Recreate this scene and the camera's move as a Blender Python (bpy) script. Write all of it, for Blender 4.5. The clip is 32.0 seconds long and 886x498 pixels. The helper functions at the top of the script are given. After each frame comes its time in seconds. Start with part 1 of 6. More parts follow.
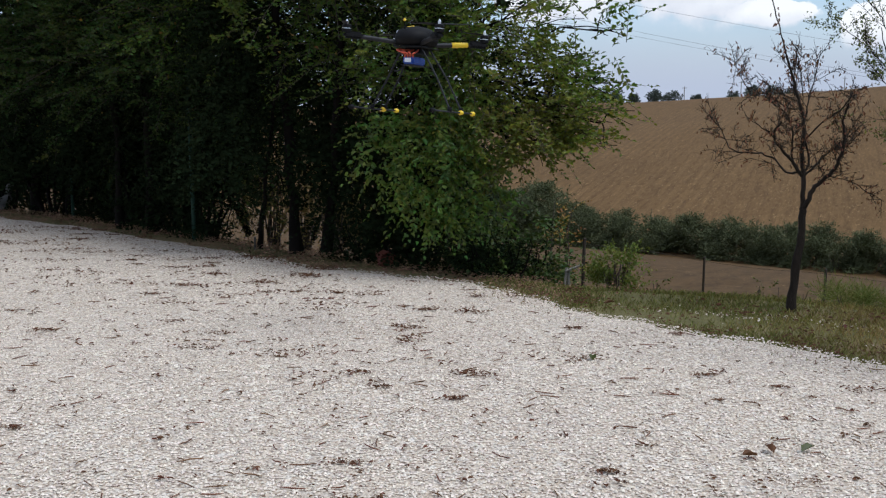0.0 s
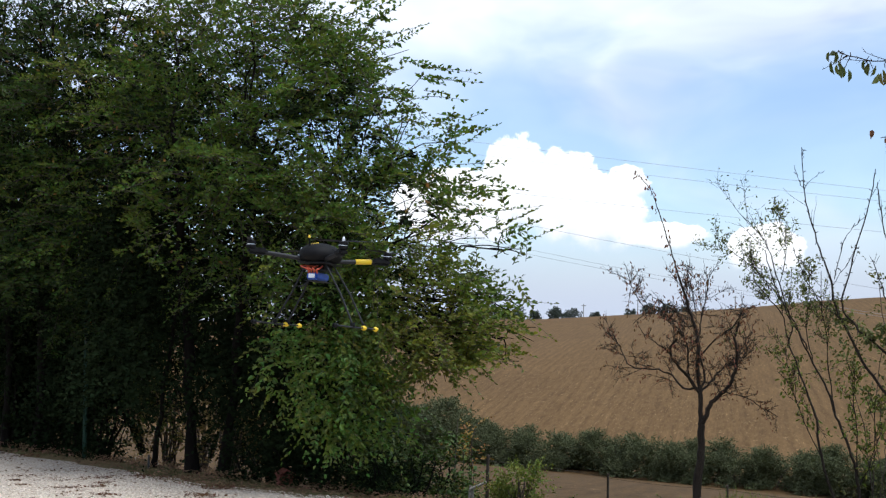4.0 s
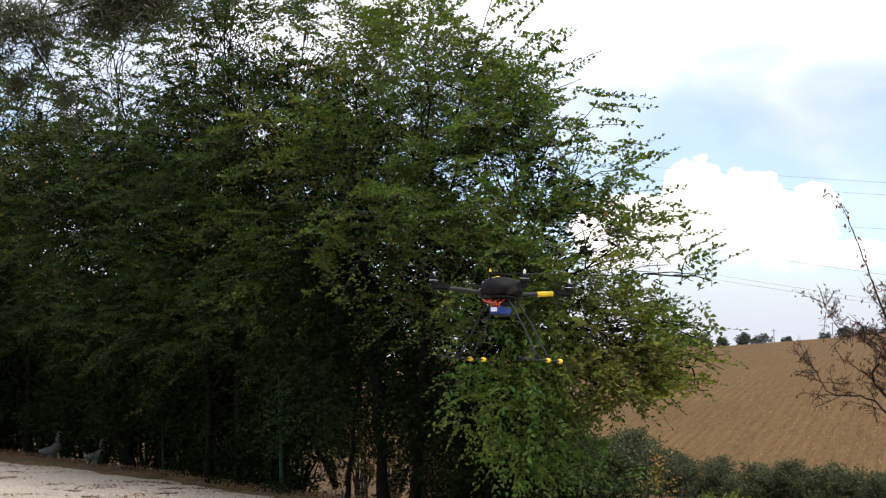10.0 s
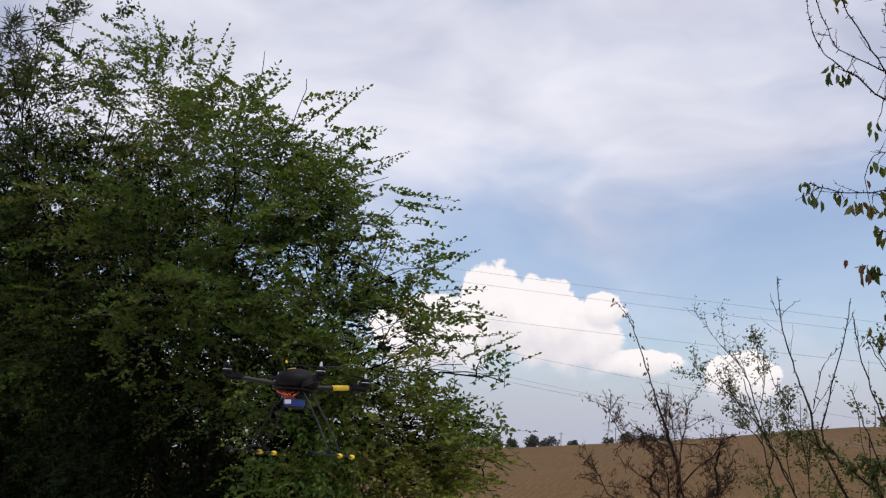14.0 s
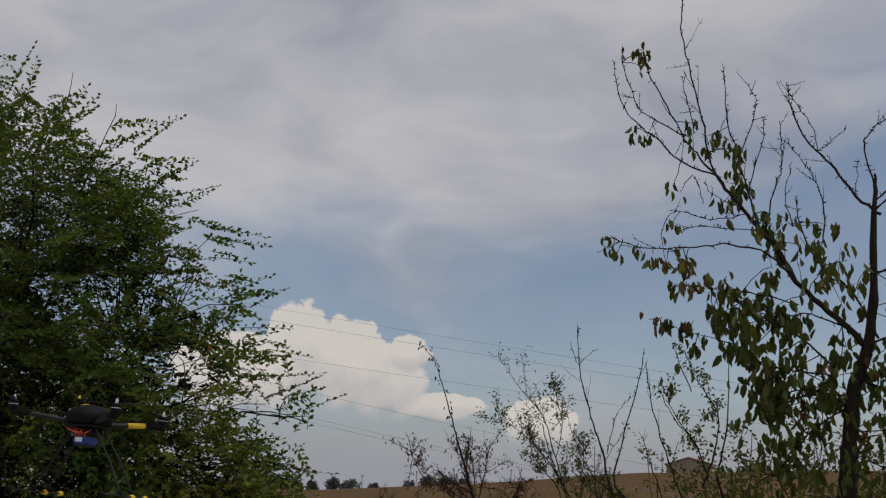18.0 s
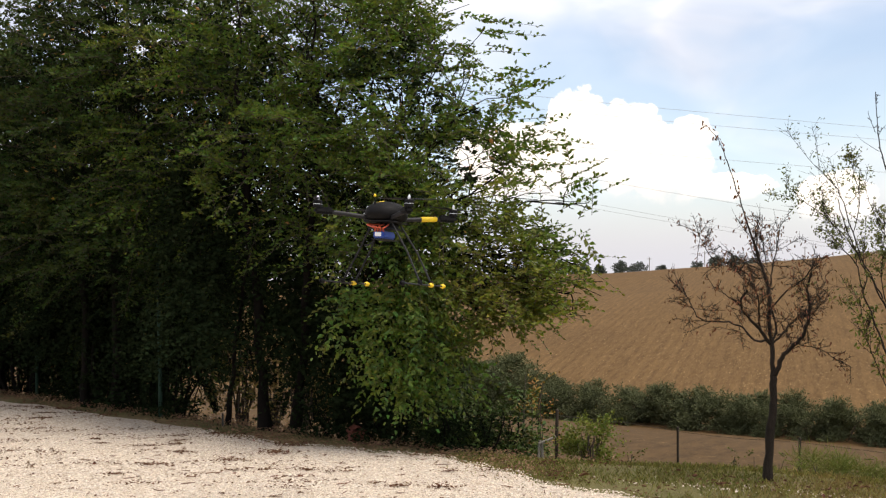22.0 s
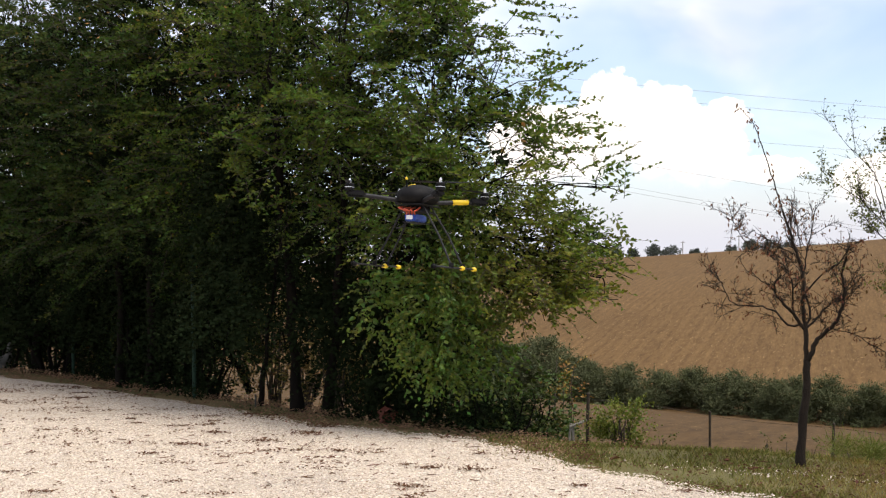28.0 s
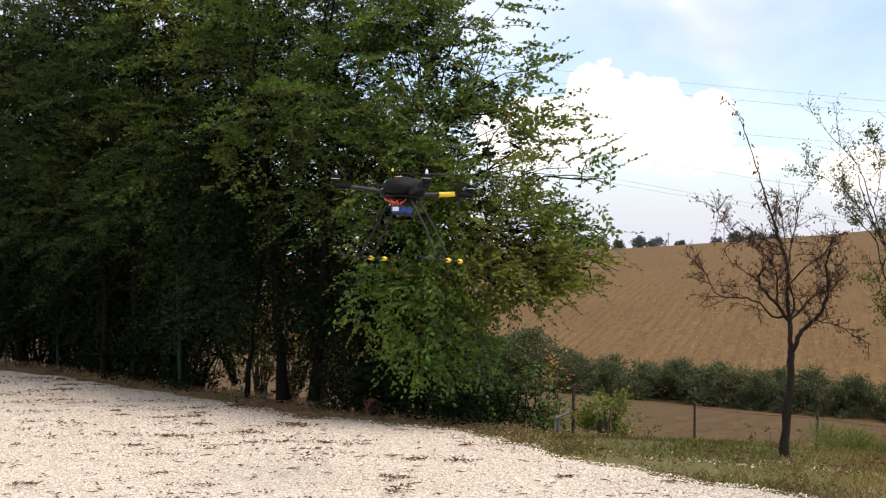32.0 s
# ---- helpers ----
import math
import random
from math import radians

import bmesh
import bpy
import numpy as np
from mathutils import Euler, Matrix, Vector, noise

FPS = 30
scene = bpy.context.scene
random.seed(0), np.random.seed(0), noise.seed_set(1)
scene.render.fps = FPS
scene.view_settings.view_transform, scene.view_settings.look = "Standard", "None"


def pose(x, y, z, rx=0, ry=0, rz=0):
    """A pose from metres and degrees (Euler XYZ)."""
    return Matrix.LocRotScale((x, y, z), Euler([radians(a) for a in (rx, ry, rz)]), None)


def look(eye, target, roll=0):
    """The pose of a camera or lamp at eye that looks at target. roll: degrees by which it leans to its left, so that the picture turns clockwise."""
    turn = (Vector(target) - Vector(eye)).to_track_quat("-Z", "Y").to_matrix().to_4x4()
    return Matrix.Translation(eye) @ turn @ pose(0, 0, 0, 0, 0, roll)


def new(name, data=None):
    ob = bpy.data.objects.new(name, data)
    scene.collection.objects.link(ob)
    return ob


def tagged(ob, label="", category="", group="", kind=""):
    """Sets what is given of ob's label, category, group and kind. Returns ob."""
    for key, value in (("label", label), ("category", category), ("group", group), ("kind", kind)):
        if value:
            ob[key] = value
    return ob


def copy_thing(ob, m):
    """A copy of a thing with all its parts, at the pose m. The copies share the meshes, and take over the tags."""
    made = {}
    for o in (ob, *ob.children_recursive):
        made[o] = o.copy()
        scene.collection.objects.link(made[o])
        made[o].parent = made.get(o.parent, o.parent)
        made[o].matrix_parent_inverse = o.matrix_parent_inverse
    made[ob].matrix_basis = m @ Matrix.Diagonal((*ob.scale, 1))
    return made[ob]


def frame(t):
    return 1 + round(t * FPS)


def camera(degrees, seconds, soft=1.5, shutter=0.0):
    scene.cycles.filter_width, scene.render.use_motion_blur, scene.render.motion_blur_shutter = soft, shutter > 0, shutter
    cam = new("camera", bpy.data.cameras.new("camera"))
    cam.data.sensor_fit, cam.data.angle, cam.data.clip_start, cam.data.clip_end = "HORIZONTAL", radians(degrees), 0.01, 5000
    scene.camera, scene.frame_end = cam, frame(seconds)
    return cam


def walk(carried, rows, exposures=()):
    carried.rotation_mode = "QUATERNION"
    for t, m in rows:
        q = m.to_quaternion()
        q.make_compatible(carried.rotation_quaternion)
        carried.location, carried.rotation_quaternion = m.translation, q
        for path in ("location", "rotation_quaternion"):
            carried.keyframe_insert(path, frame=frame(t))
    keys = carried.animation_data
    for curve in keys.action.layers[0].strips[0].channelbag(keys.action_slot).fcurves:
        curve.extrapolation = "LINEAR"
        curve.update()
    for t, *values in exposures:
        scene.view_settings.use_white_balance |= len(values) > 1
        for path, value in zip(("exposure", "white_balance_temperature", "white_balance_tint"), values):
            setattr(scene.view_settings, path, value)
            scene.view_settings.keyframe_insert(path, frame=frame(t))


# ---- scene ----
# camera: seconds, x, y, z, heading, tilt, lean
ROWS = (
    (0.0, -0.036, -0.030, 1.595, 0.15, -7.77, -0.14),
    (0.5, -0.034, -0.026, 1.596, 2.03, -6.10, 1.55),
    (1.0, -0.031, -0.028, 1.592, 3.98, -3.18, 0.17),
    (1.5, -0.031, -0.029, 1.594, 4.56, 1.03, -0.20),
    (2.0, -0.034, -0.032, 1.600, 4.49, 3.41, 0.05),
    (2.5, -0.032, -0.034, 1.601, 4.15, 5.29, 0.30),
    (4.5, -0.030, -0.037, 1.591, 5.40, 2.64, 0.29),
    (5.0, -0.031, -0.032, 1.589, 3.58, 1.62, -0.24),
    (5.5, -0.035, -0.023, 1.587, 0.24, 0.91, -1.13),
    (6.0, -0.043, -0.035, 1.590, -1.23, 1.27, -0.86),
    (6.5, -0.042, -0.029, 1.588, -4.12, 0.62, -0.89),
    (7.0, -0.044, -0.031, 1.594, -5.86, 1.00, -0.88),
    (7.5, -0.046, -0.033, 1.593, -7.21, 2.06, -1.25),
    (8.0, -0.048, -0.032, 1.598, -7.17, 2.62, -0.95),
    (8.5, -0.048, -0.032, 1.598, -5.12, 4.14, -0.34),
    (9.0, -0.047, -0.032, 1.595, -0.95, 4.20, 0.23),
    (9.5, -0.041, -0.030, 1.595, -1.88, 5.04, -0.70),
    (10.0, -0.042, -0.032, 1.599, -4.23, 5.36, -1.30),
    (10.5, -0.044, -0.031, 1.598, -6.22, 5.52, -0.95),
    (11.0, -0.048, -0.034, 1.602, -6.47, 5.10, -0.51),
    (11.5, -0.048, -0.031, 1.599, -4.74, 5.64, -0.37),
    (12.0, -0.049, -0.031, 1.594, -2.37, 6.34, 0.31),
    (12.5, -0.051, -0.030, 1.596, -0.15, 7.87, 0.46),
    (13.0, -0.041, -0.034, 1.594, 2.68, 9.07, -0.04),
    (13.5, -0.042, -0.028, 1.595, 4.38, 9.50, 0.23),
    (14.0, -0.041, -0.031, 1.594, 6.38, 10.27, 0.58),
    (14.5, -0.041, -0.030, 1.594, 9.15, 11.05, 1.50),
    (15.0, -0.040, -0.035, 1.593, 17.67, 12.92, 1.12),
    (15.5, -0.041, -0.027, 1.597, 23.55, 14.13, 1.86),
    (17.5, -0.039, -0.026, 1.597, 15.61, 14.25, 1.01),
    (18.0, -0.044, -0.019, 1.595, 16.57, 12.57, 1.06),
    (18.5, -0.044, -0.022, 1.597, 16.59, 11.35, 1.94),
    (19.0, -0.044, -0.015, 1.596, 14.90, 9.71, 2.29),
    (19.5, -0.043, -0.022, 1.598, 12.84, 7.90, 1.60),
    (20.0, -0.039, -0.025, 1.594, 10.37, 7.58, -0.24),
    (20.5, -0.038, -0.024, 1.597, 6.56, 5.39, -0.92),
    (21.0, -0.037, -0.028, 1.597, 3.80, 3.13, -1.71),
    (21.5, -0.040, -0.027, 1.597, 0.92, 2.49, -1.77),
    (22.0, -0.044, -0.025, 1.593, 1.83, 1.33, -0.77),
    (22.5, -0.080, 0.050, 1.565, 3.52, -0.25, 0.12),
    (23.0, -0.159, 0.180, 1.503, 8.98, -0.49, 1.00),
    (23.5, -0.078, 0.061, 1.522, 7.33, -1.86, 0.40),
    (24.0, -0.032, -0.027, 1.592, 3.08, -1.68, -0.60),
    (24.5, -0.033, -0.026, 1.594, 3.36, -0.24, -0.37),
    (25.0, -0.031, -0.027, 1.593, 0.74, -0.01, -0.33),
    (25.5, -0.031, -0.037, 1.595, -1.44, -0.39, -1.43),
    (27.5, -0.038, -0.032, 1.595, -0.14, 0.30, -0.57),
    (28.0, -0.039, -0.033, 1.595, 0.12, 0.44, -0.58),
    (28.5, -0.038, -0.036, 1.595, 0.20, 1.03, -0.79),
    (29.0, -0.039, -0.033, 1.594, -0.62, 1.06, 0.27),
    (29.5, -0.041, -0.038, 1.597, -1.15, 1.94, -0.17),
    (30.0, -0.039, -0.037, 1.596, -1.40, 1.33, -0.67),
    (30.5, -0.041, -0.035, 1.594, -0.75, 1.37, -0.77),
    (31.0, -0.038, -0.034, 1.594, -0.36, 0.65, -0.95),
    (31.5, -0.039, -0.037, 1.595, 0.04, 0.41, -0.80),
    (32.0, -0.039, -0.037, 1.597, 0.85, -0.02, -0.54),
)


def aim(x, y, z, heading, tilt, lean):
    a, b = radians(heading), radians(tilt)
    way = Vector((math.sin(a) * math.cos(b), math.cos(a) * math.cos(b), math.sin(b)))
    eye = Vector((x, y, z))
    return look(eye, eye + way, lean)


# seconds, stops, kelvin, tint
EXPOSURES = (
    (0.0, 0.25, 5620, 7), (1.0, 0.4, 5600, 6), (2.0, 0.62, 5640, 5), (3.5, 0.59, 5700, 6), (5.0, 0.61, 6000, 7), (6.0, 0.72, 6300, 9),
    (7.0, 0.94, 6500, 10), (8.0, 0.97, 6760, 10), (9.0, 0.97, 6540, 9), (10.0, 0.84, 6400, 9), (11.0, 0.84, 6500, 9), (12.0, 0.7, 6420, 9), (13.0, 0.38, 6130, 14),
    (14.0, 0.15, 6180, 14), (15.0, -0.07, 6130, 14), (15.5, -0.2, 6150, 14), (17.5, -0.57, 6400, 9), (18.0, -0.62, 6480, 10), (19.0, -0.33, 6620, 10),
    (20.0, -0.17, 6520, 7), (21.0, 0.22, 6720, 9), (22.0, 0.75, 6950, 11), (23.0, 0.74, 6960, 11), (25.0, 0.77, 6780, 11), (28.0, 0.84, 6700, 11),
    (32.0, 0.86, 6580, 11))
cam = camera(44.5, 32.0, soft=1.3)
walk(cam, [(row[0], aim(*row[1:])) for row in ROWS], EXPOSURES)

# ---- world and sun ----
SUN_HEADING, SUN_HEIGHT = 122.0, 58.0


def heading_vec(az, el):
    a, b = radians(az), radians(el)
    return Vector((math.sin(a) * math.cos(b), math.cos(a) * math.cos(b), math.sin(b)))


class Nodes:
    """A small writer of node trees."""

    def __init__(self, tree):
        self.tree = tree
        tree.nodes.clear()

    def add(self, kind):
        return self.tree.nodes.new(kind)

    def put(self, node, slot, value):
        if isinstance(value, bpy.types.NodeSocket):
            self.tree.links.new(value, node.inputs[slot])
        else:
            node.inputs[slot].default_value = value

    def math(self, op, a, b=0.0, c=0.0, clamp=False):
        node = self.add("ShaderNodeMath")
        node.operation, node.use_clamp = op, clamp
        for k, v in enumerate((a, b, c)):
            self.put(node, k, v)
        return node.outputs[0]

    def vmath(self, op, a, b=(0, 0, 0)):
        node = self.add("ShaderNodeVectorMath")
        node.operation = op
        self.put(node, 0, a)
        self.put(node, 1, b)
        return node.outputs["Value" if op in ("DOT_PRODUCT", "LENGTH") else "Vector"]

    def mix(self, f, a, b, blend="MIX"):
        node = self.add("ShaderNodeMix")
        node.data_type, node.blend_type = "RGBA", blend
        self.put(node, 0, f)
        self.put(node, 6, a if isinstance(a, bpy.types.NodeSocket) else (*a, 1)[:4])
        self.put(node, 7, b if isinstance(b, bpy.types.NodeSocket) else (*b, 1)[:4])
        return node.outputs[2]

    def noise(self, vec, scale, detail=4.0, rough=0.55, out="Fac"):
        node = self.add("ShaderNodeTexNoise")
        if vec is not None:
            self.put(node, "Vector", vec)
        self.put(node, "Scale", scale)
        self.put(node, "Detail", detail)
        self.put(node, "Roughness", rough)
        return node.outputs[out]

    def span(self, value, lo, hi, to_lo=0.0, to_hi=1.0, smooth=False):
        node = self.add("ShaderNodeMapRange")
        node.interpolation_type = "SMOOTHSTEP" if smooth else "LINEAR"
        for k, v in zip(("Value", "From Min", "From Max", "To Min", "To Max"), (value, lo, hi, to_lo, to_hi)):
            self.put(node, k, v)
        return node.outputs[0]


def make_world():
    world = bpy.data.worlds.new("sky")
    scene.world = world
    world.use_nodes = True
    n = Nodes(world.node_tree)
    way = n.add("ShaderNodeTexCoord").outputs["Generated"]
    air = n.add("ShaderNodeTexSky")
    air.sky_type, air.sun_disc, air.sun_elevation, air.sun_rotation = "NISHITA", False, radians(SUN_HEIGHT), radians(SUN_HEADING)
    air.altitude, air.air_density, air.dust_density, air.ozone_density = 200, 1.0, 1.2, 1.0
    sky = air.outputs[0]
    up = n.vmath("DOT_PRODUCT", way, (0, 0, 1))
    # veil of high cloud: wide soft sheets with thinner blue lanes between
    stretched = n.vmath("MULTIPLY", way, (1.0, 1.0, 2.2))
    warp = n.noise(stretched, 2.2, 3.0, 0.5, "Color")
    bent = n.vmath("ADD", stretched, n.vmath("MULTIPLY", n.vmath("SUBTRACT", warp, (0.5, 0.5, 0.5)), (0.5, 0.5, 0.35)))
    sheet = n.noise(bent, 2.6, 5.0, 0.48)
    lane = n.span(up, 0.08, 0.34, -0.17, 0.08, True)
    veil = n.span(n.math("ADD", sheet, lane), 0.36, 0.62, 0.24, 0.97, True)
    fine = n.noise(bent, 4.5, 4.0, 0.5)
    veil_colour = n.mix(n.span(fine, 0.35, 0.65), (5.6, 5.75, 6.6), (8.8, 8.7, 9.0))
    colour = n.mix(veil, n.mix(1.0, sky, (1.25, 1.3, 1.35), "MULTIPLY"), veil_colour)
    # pale haze near the horizon
    haze = n.span(up, 0.0, 0.10, 0.95, 0.0, True)
    colour = n.mix(haze, colour, (5.2, 5.3, 6.0))
    # heaped clouds low over the hills, all round: heading, height, half width, half height (degrees)
    puffs = n.noise(way, 40.0, 6.0, 0.55)
    big = n.noise(way, 9.0, 4.0, 0.5)
    for az, el, a, b in ((16.8, 4.25, 2.4, 0.8), (21.9, 3.5, 2.0, 1.35), (13.6, 5.6, 2.6, 2.2), (14.9, 6.9, 1.3, 1.2), (11.6, 6.4, 2.6, 2.6), (9.0, 6.8, 1.9, 2.7), (5.8, 5.6, 3.4, 2.4),
                         (-58, 7, 9, 4), (-100, 6, 7, 3), (80, 6, 8, 3), (130, 7, 9, 4), (175, 6, 8, 3), (-150, 7, 7, 3)):
        c = heading_vec(az, el)
        e1 = Vector((math.cos(radians(az)), -math.sin(radians(az)), 0))
        e2 = e1.cross(c)
        px = n.math("DIVIDE", n.vmath("DOT_PRODUCT", way, e1), math.sin(radians(a)))
        py = n.math("DIVIDE", n.vmath("DOT_PRODUCT", way, e2), math.sin(radians(b)))
        away = n.math("SQRT", n.math("ADD", n.math("MULTIPLY", px, px), n.math("MULTIPLY", py, py)))
        front = n.math("GREATER_THAN", n.vmath("DOT_PRODUCT", way, c), 0.3)
        edge = n.math("ADD", n.math("SUBTRACT", 1.0, away), n.math("ADD", n.math("MULTIPLY_ADD", puffs, 0.9, -0.43), n.math("MULTIPLY_ADD", big, 0.5, -0.25)))
        inside = n.math("MULTIPLY", n.span(edge, 0.0, n.span(py, -0.9, 0.1, 0.5, 0.09), 0.0, 0.97, True), front)
        tone = n.mix(n.span(n.math("MULTIPLY_ADD", puffs, 1.6, py), -0.2, 1.0), (7.2, 6.9, 7.0), (10.4, 9.7, 9.0))
        colour = n.mix(inside, colour, tone)
    ground = n.span(up, -0.02, -0.002, 0.0, 1.0)
    colour = n.mix(ground, (1.2, 0.95, 0.7), colour)
    back = n.add("ShaderNodeBackground")
    n.put(back, "Color", colour)
    n.put(back, "Strength", 0.088)
    n.put(n.add("ShaderNodeOutputWorld"), "Surface", back.outputs[0])


make_world()
sun_lamp = bpy.data.lights.new("sun", "SUN")
sun_lamp.energy, sun_lamp.angle, sun_lamp.color = 2.2, radians(24.0), (1.0, 0.95, 0.88)
sun = new("sun", sun_lamp)
sun.matrix_world = look(heading_vec(SUN_HEADING, SUN_HEIGHT) * 60, (0, 0, 0))


# ---- materials ----
def surface(name, dark, light, scale=6.0, rough=0.8, bump=0.0, bump_scale=40.0, metal=0.0, second=None, vary=0.0, thin=0.0, stretch=None, gloss_spread=0.12, shine=0.5):
    """A surface with colour at two scales, fine relief and uneven gloss; thin: light that passes through, as in leaves; vary: change from island to island."""
    m = bpy.data.materials.new(name)
    m.use_nodes = True
    n = Nodes(m.node_tree)
    where = n.add("ShaderNodeTexCoord").outputs["Object"]
    if stretch:
        where = n.vmath("MULTIPLY", where, stretch)
    big = n.noise(where, scale, 4.0)
    fine = n.noise(where, scale * 7.3, 5.0, 0.65)
    f = n.span(n.math("MULTIPLY_ADD", fine, 0.5, n.math("MULTIPLY", big, 0.5)), 0.33, 0.67)
    colour = n.mix(f, dark, light)
    if second:
        colour = n.mix(n.span(n.noise(where, scale * 0.37, 3.0), 0.5, 0.68), colour, second)
    if vary:
        chance = n.add("ShaderNodeNewGeometry").outputs["Random Per Island"]
        hue = n.add("ShaderNodeHueSaturation")
        n.put(hue, "Hue", n.span(chance, 0, 1, 0.5 - 0.06 * vary, 0.5 + 0.035 * vary))
        n.put(hue, "Value", n.span(n.math("FRACT", n.math("MULTIPLY", chance, 17.31)), 0, 1, 1 - 0.45 * vary, 1 + 0.45 * vary))
        n.put(hue, "Color", colour)
        colour = hue.outputs[0]
    shader = n.add("ShaderNodeBsdfPrincipled")
    n.put(shader, "Base Color", colour)
    n.put(shader, "Metallic", metal)
    n.put(shader, "Specular IOR Level", shine)
    n.put(shader, "Roughness", n.span(fine, 0.3, 0.7, max(0.03, rough - gloss_spread), min(1.0, rough + gloss_spread)))
    if bump:
        relief = n.add("ShaderNodeBump")
        n.put(relief, "Strength", bump)
        n.put(relief, "Distance", 0.02)
        n.put(relief, "Height", n.noise(where, bump_scale, 6.0, 0.65))
        n.put(shader, "Normal", relief.outputs[0])
    final = shader.outputs[0]
    if thin:
        glow = n.add("ShaderNodeBsdfTranslucent")
        n.put(glow, "Color", n.mix(1.0, colour, (1.25, 1.35, 0.55), "MULTIPLY"))
        both = n.add("ShaderNodeMixShader")
        n.put(both, 0, thin)
        n.put(both, 1, final)
        n.put(both, 2, glow.outputs[0])
        final = both.outputs[0]
    n.put(n.add("ShaderNodeOutputMaterial"), "Surface", final)
    return m


# Row trees take a darker leaf colour than the front elm
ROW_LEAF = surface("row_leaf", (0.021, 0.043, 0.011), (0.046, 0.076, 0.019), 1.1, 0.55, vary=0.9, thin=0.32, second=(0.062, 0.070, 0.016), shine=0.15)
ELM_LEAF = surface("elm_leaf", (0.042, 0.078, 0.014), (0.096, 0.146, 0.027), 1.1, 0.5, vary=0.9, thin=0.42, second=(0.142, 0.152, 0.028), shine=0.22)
# Brighter green leaves for the low hanging bough
BRIGHT_LEAF = surface("bright_green_leaf", (0.046, 0.106, 0.018), (0.100, 0.182, 0.032), 1.3, 0.42, vary=0.95, thin=0.35, second=(0.125, 0.180, 0.03), shine=0.45)
# Leaves under the crowns: shade is put into the colour, nearly black
SHADE_LEAF = surface("shade_dark_leaf", (0.010, 0.0165, 0.0075), (0.017, 0.026, 0.0105), 0.8, 0.8, vary=0.4, thin=0.05, shine=0.02)
UNDER_LEAF = surface("undergrowth_leaf", (0.034, 0.062, 0.016), (0.078, 0.112, 0.028), 0.8, 0.55, vary=0.9, thin=0.2, shine=0.2)
CHERRY_LEAF = surface("cherry_leaf", (0.040, 0.064, 0.015), (0.088, 0.104, 0.024), 2.0, 0.45, vary=0.7, thin=0.35, second=(0.15, 0.12, 0.030), shine=0.2)
DRY_LEAF = surface("dry_leaf", (0.085, 0.040, 0.022), (0.19, 0.094, 0.05), 5.0, 0.7, vary=0.45, thin=0.2, shine=0.2)
SAP_LEAF = surface("sapling_leaf", (0.070, 0.094, 0.026), (0.135, 0.146, 0.044), 2.0, 0.5, vary=0.9, thin=0.35)
OLIVE_LEAF = surface("shrub_leaf", (0.056, 0.066, 0.036), (0.106, 0.116, 0.062), 0.3, 0.7, vary=0.35, thin=0.15, shine=0.05)
# Hilltop leaves greyed and paled: distance haze is put into the colour
FAR_LEAF = surface("hazed_far_leaf", (0.062, 0.078, 0.062), (0.10, 0.115, 0.092), 0.15, 0.8, vary=0.5, shine=0.1)
PINE_LEAF = surface("pine_needles", (0.026, 0.034, 0.011), (0.052, 0.060, 0.019), 2.0, 0.5, vary=0.7, thin=0.1)
# Bark near black: the shade under the crowns is put into the colour
BARK = surface("shade_dark_elm_bark", (0.004, 0.0035, 0.003), (0.014, 0.011, 0.009), 5.0, 0.9, 0.8, 30.0, stretch=(1, 1, 0.35), shine=0.08)
BARK_DARK = surface("young_bark", (0.013, 0.010, 0.008), (0.036, 0.028, 0.022), 9.0, 0.85, 0.7, 50.0, stretch=(1, 1, 0.4), shine=0.12)
GRASS_BLADE = surface("tall_grass_blade", (0.085, 0.105, 0.026), (0.15, 0.165, 0.045), 2.0, 0.6, vary=0.6, thin=0.3, shine=0.15)
YELLOW_LEAF = surface("yellowish_leaf", (0.075, 0.108, 0.022), (0.150, 0.170, 0.04), 2.0, 0.5, vary=0.7, thin=0.35, shine=0.2)
# Ochre leaves made pale: the sunlit field beyond is put into their colour
LIT_OCHRE = surface("lit_ochre_leaf", (0.20, 0.150, 0.06), (0.40, 0.31, 0.15), 3.0, 0.8, vary=0.7, thin=0.25, shine=0.1)
WEED_LEAF = surface("weed_leaf", (0.058, 0.070, 0.022), (0.120, 0.118, 0.042), 2.0, 0.6, vary=0.9, thin=0.3, shine=0.15)
AUTUMN_LEAF = surface("autumn_leaf", (0.17, 0.10, 0.02), (0.29, 0.18, 0.04), 3.0, 0.6, vary=0.5, thin=0.3)
TWIG = surface("twig_bark", (0.030, 0.022, 0.017), (0.07, 0.05, 0.038), 14.0, 0.8)


# ---- shapes ----
def flat_mesh(name, verts, faces, materials, smooth=False, slots=None):
    """A mesh from arrays: verts (n, 3) and faces (m, k), all of one size."""
    verts, faces = np.asarray(verts, dtype=np.float32), np.asarray(faces, dtype=np.int32)
    mesh = bpy.data.meshes.new(name)
    mesh.vertices.add(len(verts))
    mesh.vertices.foreach_set("co", verts.ravel())
    k = faces.shape[1]
    mesh.loops.add(faces.size)
    mesh.loops.foreach_set("vertex_index", faces.ravel())
    mesh.polygons.add(len(faces))
    mesh.polygons.foreach_set("loop_start", np.arange(0, faces.size, k, dtype=np.int32))
    mesh.polygons.foreach_set("loop_total", np.full(len(faces), k, dtype=np.int32))
    for m in materials if isinstance(materials, (list, tuple)) else (materials,):
        mesh.materials.append(m)
    if slots is not None:
        mesh.polygons.foreach_set("material_index", np.asarray(slots, dtype=np.int32))
    mesh.polygons.foreach_set("use_smooth", np.full(len(faces), smooth))
    mesh.update(calc_edges=True)
    return mesh


